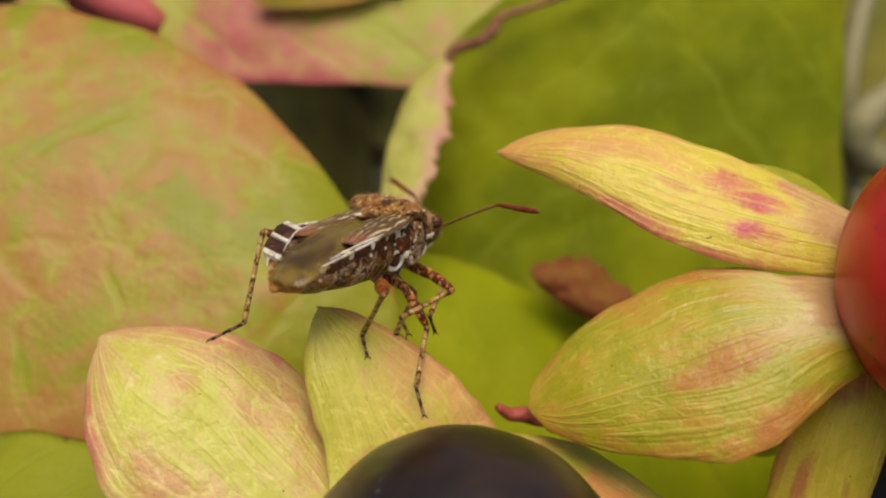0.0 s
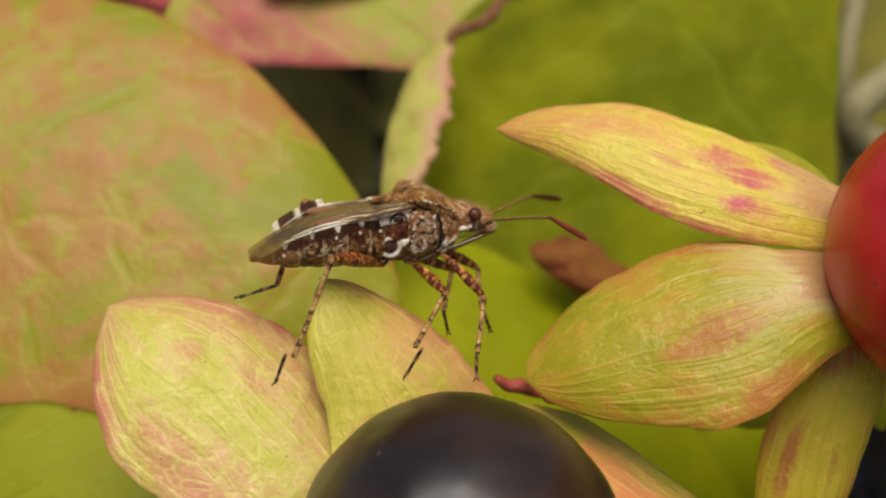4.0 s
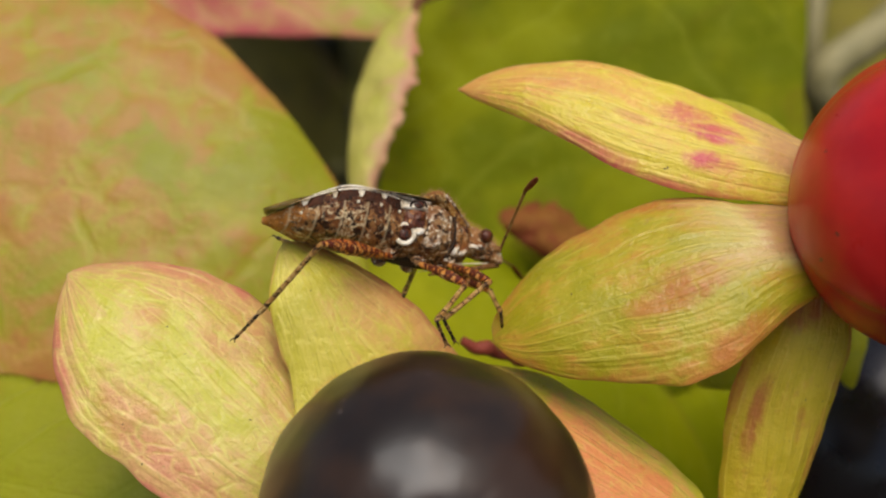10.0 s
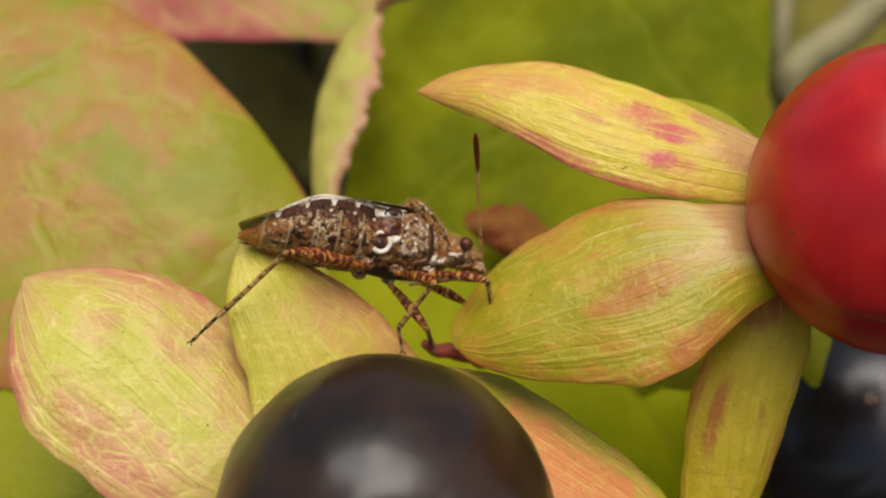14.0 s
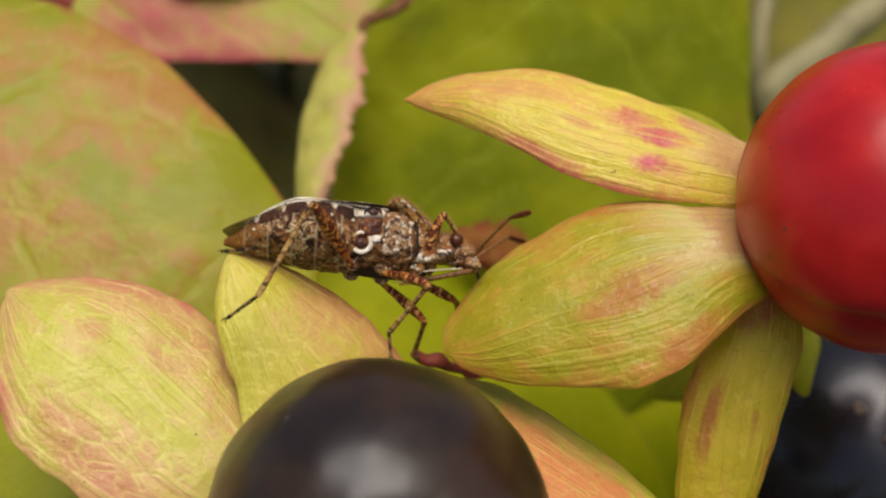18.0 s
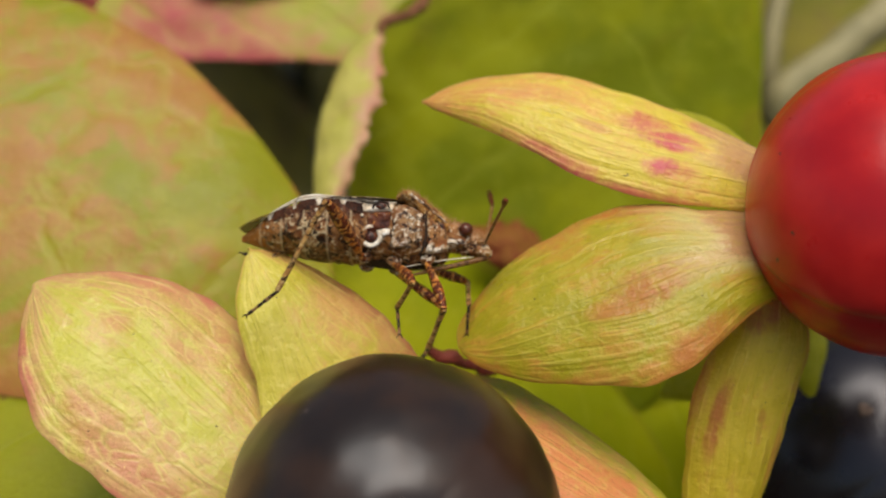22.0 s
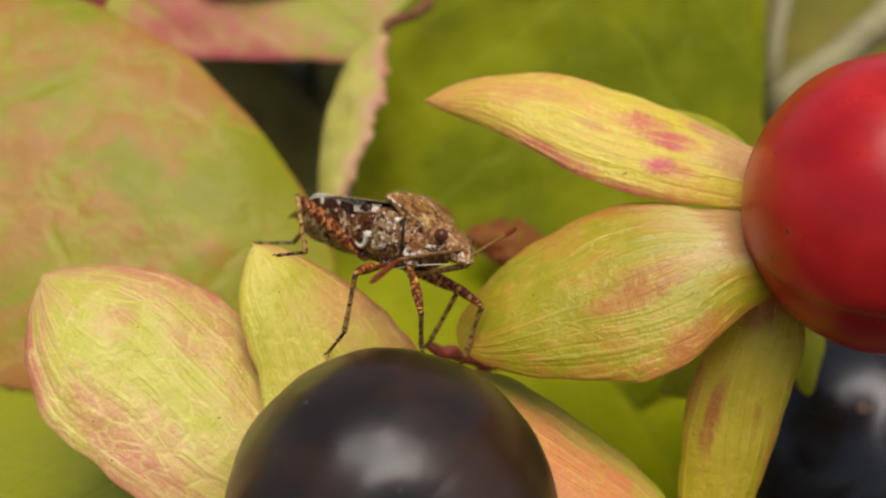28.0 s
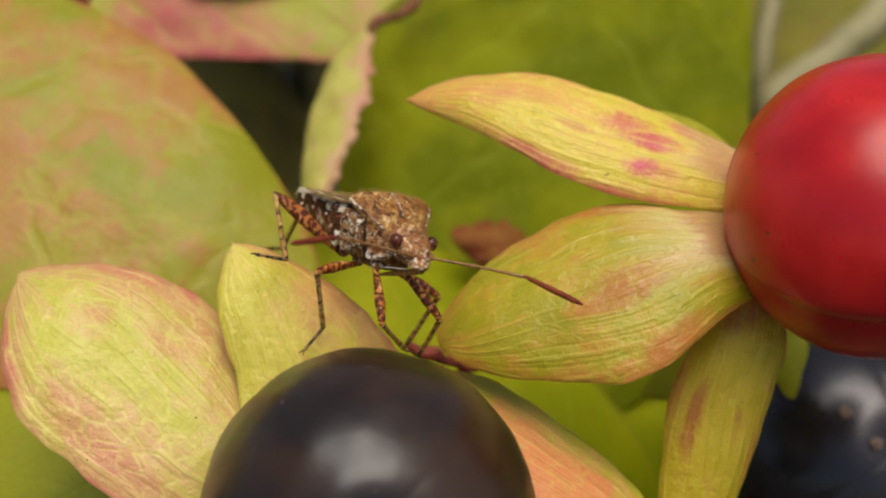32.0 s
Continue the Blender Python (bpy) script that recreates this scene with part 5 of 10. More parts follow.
LIMB = {}
HIPS = {"F": (1.62, 0.42, -0.78), "M": (0.72, 0.50, -0.90), "H": (-0.12, 0.55, -0.85)}
SIZES = {"F": (1.75, 1.75, 0.85, 0.15), "M": (1.7, 1.95, 0.9, 0.155), "H": (2.6, 2.75, 1.15, 0.21)}
for key, (x, y, z) in HIPS.items():
    femur, tibia, tarsus, stout = SIZES[key]
    thigh = rod("femur", femur, ((0, 0.08, 0), (0.12, 0.09, 0), (0.3, stout * 0.75, 0.02), (0.62, stout, 0.03), (0.85, stout * 0.75, 0.02),
                                 (0.96, 0.09, 0), (1.0, 0.07, 0)), THIGH)
    shin = rod("tibia", tibia, ((0, 0.065, 0), (0.06, 0.085, 0.02), (0.2, 0.07, 0.02), (0.6, 0.066, 0), (0.92, 0.08, 0), (1.0, 0.068, 0)), SHIN)
    toes = rod("tarsus", tarsus, ((0, 0.045, 0), (0.4, 0.055, 0), (0.5, 0.035, 0), (0.62, 0.05, 0), (0.7, 0.035, 0), (0.9, 0.055, 0), (1.0, 0.03, 0)), FOOT)
    for side, letter in ((-1, "R"), (1, "L")):
        part("coxa", ball("coxa", (x - 0.02, side * (y - 0.04), z + 0.16), (0.24, 0.18, 0.24), TAN), bug)
        for name, me in (("femur", thigh), ("tibia", shin), ("tarsus", toes)):
            LIMB[letter + key, name] = part(name, me, bug)
        for spread in (-1, 1):
            part("claw", tube("claw", [MM * Vector(p) for p in ((tarsus * 0.97, 0, 0), (tarsus + 0.06, spread * 0.05, 0.02), (tarsus + 0.11, spread * 0.09, -0.03))],
                              [0.025, 0.02, 0.006], O, INK, 6, 3), LIMB[letter + key, "tarsus"])
stalk = rod("feeler_stalk", 2.5, ((0, 0.05, 0), (0.06, 0.038, 0), (0.5, 0.045, 0.02), (0.52, 0.036, 0.02), (0.96, 0.045, 0), (1.0, 0.04, 0)), FEELER, 10)
club = rod("feeler_club", 1.7, ((0, 0.035, 0), (0.12, 0.06, 0), (0.5, 0.085, 0), (0.85, 0.075, 0), (1.0, 0.02, 0)), CLUB, 10)
for letter in "RL":
    LIMB["A" + letter, "stalk"] = part("feeler_stalk", stalk, bug)
    LIMB["A" + letter, "club"] = part("feeler_club", club, bug, "dark red club of the feeler")


def motions():
    walk(bug, [
        (0, stand(-4.31, 1.74, 0.06, 5.7, -12.0, 55.8)),
        (1, stand(-4.45, 1.70, 0.02, 10.3, -11.9, 49.7)),
        (2, stand(-4.65, 1.69, -0.04, 9.8, -11.6, 43.0)),
        (3, stand(-4.61, 1.64, -0.07, 8.7, -11.3, 21.1)),
        (3.5, stand(-4.27, 1.54, -0.07, 9.5, -9.7, 17.5)),
        (5.5, stand(-3.31, 1.36, -0.08, 11.8, -6.6, 14.2)),
        (6, stand(-3.13, 1.42, -0.08, 12.1, -7.4, 13.5)),
        (7, stand(-2.91, 1.16, -0.03, 5.2, -1.9, 15.6)),
        (8, stand(-2.76, 0.77, 0.07, -5.4, 4.9, 22.1)),
        (9, stand(-2.62, 0.41, 0.18, -10.1, 11.4, 24.7)),
        (10, stand(-2.53, 0.33, 0.27, -13.9, 9.6, 21.0)),
        (11, stand(-2.47, 0.29, 0.35, -18.1, 7.9, 24.0)),
        (12, stand(-2.37, 0.29, 0.40, -24.1, 4.3, 23.1)),
        (13, stand(-2.20, 0.26, 0.43, -20.3, 4.9, 10.7)),
        (14, stand(-1.97, 0.07, 0.42, -19.0, 8.6, 16.5)),
        (17, stand(-1.83, 0.03, 0.39, -18.7, 8.8, 16.9)),
        (18, stand(-1.97, 0.25, 0.30, -17.1, 6.0, 3.7)),
        (19, stand(-2.16, 0.44, 0.27, -15.5, 0.5, 11.1)),
        (20, stand(-2.17, 0.47, 0.26, -13.1, 1.0, 3.9)),
        (21, stand(-2.13, 0.45, 0.25, -12.4, 2.1, -0.1)),
        (22, stand(-2.09, 0.43, 0.27, -14.6, 3.3, -1.7)),
        (23, stand(-1.99, 0.31, 0.29, -16.0, 6.1, -11.0)),
        (24, stand(-2.03, 0.40, 0.29, -14.5, 6.4, -15.4)),
        (25, stand(-2.12, 0.38, 0.27, -12.9, 5.8, -20.2)),
        (28, stand(-1.71, 0.39, 0.24, -10.2, 7.9, -43.8)),
        (29, stand(-1.70, 0.62, 0.20, -3.8, 12.7, -50.0)),
        (30, stand(-1.73, 0.57, 0.19, -3.4, 12.0, -56.4)),
        (31, stand(-1.68, 0.52, 0.19, -5.5, 12.6, -58.1)),
        (32, stand(-1.73, 0.54, 0.18, -4.2, 13.2, -57.9)),
    ])
    walk(LIMB["RH", "femur"], [
        (0, limb(-0.12, -0.55, -0.85, -0.73, -0.67, 0.14)), (0.5, limb(-0.12, -0.55, -0.85, -0.78, -0.58, 0.22)),
        (1, limb(-0.12, -0.55, -0.85, -0.82, -0.49, 0.31)), (1.5, limb(-0.12, -0.55, -0.85, -0.81, -0.55, 0.20)),
        (2, limb(-0.12, -0.55, -0.85, -0.79, -0.60, 0.09)), (2.5, limb(-0.12, -0.55, -0.85, -0.74, -0.65, 0.17)),
        (3, limb(-0.12, -0.55, -0.85, -0.67, -0.70, 0.24)), (3.5, limb(-0.12, -0.55, -0.85, -0.62, -0.72, 0.32)),
        (5.5, limb(-0.12, -0.55, -0.85, -0.69, -0.66, 0.31)), (6, limb(-0.12, -0.55, -0.85, -0.71, -0.64, 0.29)),
        (6.5, limb(-0.12, -0.55, -0.85, -0.72, -0.66, 0.23)), (7, limb(-0.12, -0.55, -0.85, -0.73, -0.67, 0.17)),
        (7.5, limb(-0.12, -0.55, -0.85, -0.76, -0.64, 0.10)), (8, limb(-0.12, -0.55, -0.85, -0.80, -0.60, 0.04)),
        (8.5, limb(-0.12, -0.55, -0.85, -0.85, -0.53, 0.01)), (9, limb(-0.12, -0.55, -0.85, -0.89, -0.45, -0.02)),
        (9.5, limb(-0.12, -0.55, -0.85, -0.89, -0.46, -0.06)), (10, limb(-0.12, -0.55, -0.85, -0.88, -0.46, -0.10)),
        (10.5, limb(-0.12, -0.55, -0.85, -0.93, -0.37, -0.07)), (11, limb(-0.12, -0.55, -0.85, -0.96, -0.28, -0.04)),
        (11.5, limb(-0.12, -0.55, -0.85, -0.96, -0.27, 0.00)), (12, limb(-0.12, -0.55, -0.85, -0.96, -0.27, 0.04)),
        (12.5, limb(-0.12, -0.55, -0.85, -0.91, -0.41, 0.00)), (13, limb(-0.12, -0.55, -0.85, -0.84, -0.54, -0.03)),
        (13.5, limb(-0.12, -0.55, -0.85, -0.89, -0.46, -0.06)), (14, limb(-0.12, -0.55, -0.85, -0.92, -0.37, -0.08)),
        (14.5, limb(-0.12, -0.55, -0.85, -0.91, -0.40, -0.04)), (15, limb(-0.12, -0.55, -0.85, -0.88, -0.47, 0.05)),
        (16, limb(-0.12, -0.55, -0.85, -0.73, -0.62, 0.28)), (17, limb(-0.12, -0.55, -0.85, -0.62, -0.67, 0.40)),
        (17.5, limb(-0.12, -0.55, -0.85, -0.54, -0.75, 0.39)), (18, limb(-0.12, -0.55, -0.85, -0.45, -0.81, 0.38)),
        (18.5, limb(-0.12, -0.55, -0.85, -0.48, -0.77, 0.42)), (19, limb(-0.12, -0.55, -0.85, -0.51, -0.73, 0.46)),
        (19.5, limb(-0.12, -0.55, -0.85, -0.45, -0.76, 0.47)), (20, limb(-0.12, -0.55, -0.85, -0.39, -0.78, 0.48)),
        (20.5, limb(-0.12, -0.55, -0.85, -0.38, -0.81, 0.45)), (21, limb(-0.12, -0.55, -0.85, -0.37, -0.84, 0.41)),
        (21.5, limb(-0.12, -0.55, -0.85, -0.36, -0.84, 0.40)), (22, limb(-0.12, -0.55, -0.85, -0.35, -0.85, 0.39)),
        (22.5, limb(-0.12, -0.55, -0.85, -0.34, -0.86, 0.39)), (23, limb(-0.12, -0.55, -0.85, -0.33, -0.86, 0.39)),
        (23.5, limb(-0.12, -0.55, -0.85, -0.27, -0.88, 0.39)), (24, limb(-0.12, -0.55, -0.85, -0.22, -0.89, 0.40)),
        (24.5, limb(-0.12, -0.55, -0.85, -0.17, -0.89, 0.42)), (25, limb(-0.12, -0.55, -0.85, -0.13, -0.89, 0.44)),
        (25.5, limb(-0.12, -0.55, -0.85, -0.16, -0.88, 0.45)), (26, limb(-0.12, -0.55, -0.85, -0.23, -0.85, 0.46)),
        (27, limb(-0.12, -0.55, -0.85, -0.42, -0.76, 0.49)), (28, limb(-0.12, -0.55, -0.85, -0.52, -0.70, 0.50)),
        (28.5, limb(-0.12, -0.55, -0.85, -0.51, -0.69, 0.51)), (29, limb(-0.12, -0.55, -0.85, -0.50, -0.69, 0.52)),
        (29.5, limb(-0.12, -0.55, -0.85, -0.47, -0.71, 0.52)), (30, limb(-0.12, -0.55, -0.85, -0.43, -0.73, 0.53)),
        (30.5, limb(-0.12, -0.55, -0.85, -0.42, -0.74, 0.52)), (31, limb(-0.12, -0.55, -0.85, -0.41, -0.75, 0.52)),
        (31.5, limb(-0.12, -0.55, -0.85, -0.42, -0.74, 0.52)), (32, limb(-0.12, -0.55, -0.85, -0.42, -0.74, 0.53))])
    walk(LIMB["RH", "tibia"], [
        (0, limb(-2.02, -2.28, -0.49, 0.43, 0.65, -0.63)), (0.5, limb(-2.15, -2.07, -0.27, 0.11, 0.62, -0.78)),
        (1, limb(-2.24, -1.83, -0.06, -0.21, 0.50, -0.84)), (1.5, limb(-2.23, -1.98, -0.33, -0.21, 0.55, -0.81)),
        (2, limb(-2.18, -2.12, -0.61, -0.20, 0.60, -0.78)), (2.5, limb(-2.04, -2.25, -0.41, -0.24, 0.48, -0.85)),
        (3, limb(-1.87, -2.36, -0.22, -0.26, 0.35, -0.90)), (3.5, limb(-1.74, -2.41, -0.03, -0.46, -0.04, -0.89)),
        (5.5, limb(-1.91, -2.25, -0.05, -0.58, -0.19, -0.79)), (6, limb(-1.97, -2.22, -0.10, -0.57, 0.18, -0.80)),
        (6.5, limb(-1.99, -2.25, -0.26, -0.55, 0.26, -0.80)), (7, limb(-2.01, -2.28, -0.41, -0.52, 0.33, -0.79)),
        (7.5, limb(-2.11, -2.21, -0.58, -0.49, 0.42, -0.77)), (8, limb(-2.19, -2.12, -0.75, -0.45, 0.50, -0.74)),
        (8.5, limb(-2.32, -1.93, -0.83, -0.39, 0.57, -0.72)), (9, limb(-2.44, -1.73, -0.90, -0.32, 0.64, -0.70)),
        (9.5, limb(-2.42, -1.74, -1.01, -0.35, 0.67, -0.66)), (10, limb(-2.41, -1.75, -1.12, -0.37, 0.70, -0.61)),
        (10.5, limb(-2.53, -1.52, -1.03, -0.37, 0.74, -0.56)), (11, limb(-2.62, -1.27, -0.94, -0.36, 0.78, -0.51)),
        (11.5, limb(-2.62, -1.26, -0.84, -0.40, 0.77, -0.50)), (12, limb(-2.62, -1.24, -0.74, -0.45, 0.75, -0.48)),
        (12.5, limb(-2.50, -1.60, -0.84, -0.52, 0.64, -0.56)), (13, limb(-2.31, -1.94, -0.94, -0.59, 0.51, -0.63)),
        (13.5, limb(-2.43, -1.74, -1.00, -0.56, 0.59, -0.59)), (14, limb(-2.52, -1.52, -1.06, -0.52, 0.66, -0.54)),
        (14.5, limb(-2.50, -1.60, -0.96, -0.52, 0.64, -0.56)), (15, limb(-2.41, -1.78, -0.72, -0.51, 0.59, -0.63)),
        (16, limb(-2.02, -2.16, -0.11, -0.47, 0.43, -0.77)), (17, limb(-1.74, -2.30, 0.19, -0.44, 0.34, -0.83)),
        (17.5, limb(-1.52, -2.49, 0.17, -0.43, 0.27, -0.86)), (18, limb(-1.29, -2.65, 0.13, -0.42, 0.20, -0.88)),
        (18.5, limb(-1.38, -2.55, 0.24, -0.45, 0.22, -0.87)), (19, limb(-1.45, -2.44, 0.34, -0.47, 0.23, -0.85)),
        (19.5, limb(-1.30, -2.52, 0.38, -0.46, 0.19, -0.87)), (20, limb(-1.14, -2.58, 0.41, -0.45, 0.14, -0.88)),
        (20.5, limb(-1.11, -2.66, 0.31, -0.45, 0.28, -0.85)), (21, limb(-1.07, -2.72, 0.21, -0.44, 0.41, -0.80)),
        (21.5, limb(-1.05, -2.75, 0.19, -0.44, 0.38, -0.82)), (22, limb(-1.03, -2.77, 0.16, -0.44, 0.34, -0.83)),
        (22.5, limb(-1.00, -2.78, 0.16, -0.39, 0.34, -0.86)), (23, limb(-0.97, -2.79, 0.16, -0.35, 0.34, -0.88)),
        (23.5, limb(-0.83, -2.83, 0.17, -0.33, 0.27, -0.90)), (24, limb(-0.68, -2.87, 0.18, -0.31, 0.20, -0.93)),
        (24.5, limb(-0.57, -2.87, 0.24, -0.34, 0.25, -0.91)), (25, limb(-0.45, -2.86, 0.29, -0.36, 0.30, -0.88)),
        (25.5, limb(-0.53, -2.84, 0.31, -0.27, 0.26, -0.93)), (26, limb(-0.73, -2.77, 0.36, -0.04, 0.14, -0.99)),
        (27, limb(-1.22, -2.53, 0.43, 0.54, -0.20, -0.82)), (28, limb(-1.47, -2.36, 0.45, 0.76, -0.35, -0.55)),
        (28.5, limb(-1.45, -2.36, 0.47, 0.77, -0.32, -0.55)), (29, limb(-1.43, -2.35, 0.49, 0.78, -0.28, -0.56)),
        (29.5, limb(-1.33, -2.41, 0.51, 0.80, -0.25, -0.54)), (30, limb(-1.23, -2.46, 0.52, 0.83, -0.21, -0.52)),
        (30.5, limb(-1.22, -2.48, 0.51, 0.83, -0.20, -0.53)), (31, limb(-1.20, -2.50, 0.49, 0.82, -0.19, -0.53)),
        (31.5, limb(-1.20, -2.48, 0.51, 0.83, -0.17, -0.53)), (32, limb(-1.20, -2.46, 0.54, 0.84, -0.15, -0.52))])
    walk(LIMB["RH", "tarsus"], [
        (0, limb(-0.85, -0.49, -2.21, -0.67, -0.70, -0.23)), (0.5, limb(-1.84, -0.37, -2.41, -0.54, -0.05, -0.84)),
        (1, limb(-2.83, -0.44, -2.36, 0.03, 0.65, -0.76)), (1.5, limb(-2.80, -0.47, -2.55, -0.11, 0.49, -0.86)),
        (2, limb(-2.74, -0.48, -2.74, -0.25, 0.31, -0.92)), (2.5, limb(-2.69, -0.93, -2.73, -0.34, 0.37, -0.86)),
        (3, limb(-2.60, -1.40, -2.69, -0.42, 0.43, -0.80)), (3.5, limb(-2.99, -2.51, -2.47, -0.24, 0.55, -0.80)),
        (5.5, limb(-3.51, -2.78, -2.22, -0.44, 0.45, -0.78)), (6, limb(-3.52, -1.72, -2.32, -0.59, 0.24, -0.77)),
        (6.5, limb(-3.49, -1.55, -2.45, -0.59, 0.29, -0.75)), (7, limb(-3.45, -1.38, -2.57, -0.59, 0.33, -0.73)),
        (7.5, limb(-3.46, -1.06, -2.69, -0.53, 0.42, -0.74)), (8, limb(-3.44, -0.75, -2.78, -0.45, 0.50, -0.74)),
        (8.5, limb(-3.39, -0.36, -2.81, -0.40, 0.56, -0.73)), (9, limb(-3.32, 0.02, -2.83, -0.34, 0.61, -0.71)),
        (9.5, limb(-3.38, 0.09, -2.82, -0.34, 0.70, -0.63)), (10, limb(-3.44, 0.16, -2.81, -0.34, 0.77, -0.54)),
        (10.5, limb(-3.53, 0.52, -2.58, -0.33, 0.75, -0.58)), (11, limb(-3.59, 0.88, -2.35, -0.31, 0.72, -0.62)),
        (11.5, limb(-3.73, 0.85, -2.21, -0.37, 0.68, -0.63)), (12, limb(-3.86, 0.82, -2.07, -0.43, 0.64, -0.63)),
        (12.5, limb(-3.93, 0.16, -2.39, -0.46, 0.65, -0.60)), (13, limb(-3.92, -0.53, -2.67, -0.48, 0.66, -0.57)),
        (13.5, limb(-3.96, -0.11, -2.61, -0.48, 0.70, -0.53)), (14, limb(-3.96, 0.30, -2.54, -0.47, 0.73, -0.50)),
        (14.5, limb(-3.93, 0.17, -2.51, -0.49, 0.72, -0.50)), (15, limb(-3.82, -0.16, -2.44, -0.52, 0.70, -0.50)),
        (16, limb(-3.33, -0.97, -2.22, -0.60, 0.63, -0.49)), (17, limb(-2.96, -1.36, -2.08, -0.64, 0.59, -0.49)),
        (17.5, limb(-2.72, -1.74, -2.19, -0.66, 0.60, -0.46)), (18, limb(-2.46, -2.11, -2.30, -0.67, 0.60, -0.43)),
        (18.5, limb(-2.61, -1.96, -2.15, -0.64, 0.63, -0.44)), (19, limb(-2.76, -1.80, -2.00, -0.61, 0.65, -0.45)),
        (19.5, limb(-2.57, -2.00, -2.01, -0.67, 0.53, -0.52)), (20, limb(-2.37, -2.20, -2.02, -0.72, 0.39, -0.57)),
        (20.5, limb(-2.34, -1.89, -2.02, -0.73, 0.37, -0.57)), (21, limb(-2.29, -1.59, -1.98, -0.75, 0.35, -0.57)),
        (21.5, limb(-2.26, -1.71, -2.06, -0.74, 0.38, -0.55)), (22, limb(-2.22, -1.83, -2.13, -0.74, 0.42, -0.53)),
        (22.5, limb(-2.08, -1.85, -2.19, -0.76, 0.35, -0.55)), (23, limb(-1.93, -1.86, -2.24, -0.77, 0.28, -0.57)),
        (23.5, limb(-1.74, -2.09, -2.31, -0.77, 0.23, -0.59)), (24, limb(-1.55, -2.32, -2.37, -0.77, 0.18, -0.61)),
        (24.5, limb(-1.50, -2.18, -2.26, -0.72, -0.04, -0.69)), (25, limb(-1.45, -2.04, -2.14, -0.62, -0.26, -0.74)),
        (25.5, limb(-1.28, -2.14, -2.24, -0.66, -0.25, -0.71)), (26, limb(-0.83, -2.40, -2.37, -0.75, -0.21, -0.63)),
        (27, limb(0.27, -3.07, -1.81, -0.92, -0.10, -0.38)), (28, limb(0.63, -3.31, -1.06, -0.97, -0.03, -0.23)),
        (28.5, limb(0.67, -3.23, -1.06, -0.98, -0.13, -0.17)), (29, limb(0.71, -3.13, -1.05, -0.97, -0.23, -0.12)),
        (29.5, limb(0.87, -3.08, -0.99, -0.96, -0.26, -0.11)), (30, limb(1.04, -3.02, -0.92, -0.95, -0.30, -0.09)),
        (30.5, limb(1.05, -3.02, -0.95, -0.96, -0.27, -0.10)), (31, limb(1.07, -3.02, -0.98, -0.96, -0.24, -0.11)),
        (31.5, limb(1.09, -2.95, -0.94, -0.95, -0.29, -0.11)), (32, limb(1.11, -2.88, -0.90, -0.93, -0.34, -0.12))])
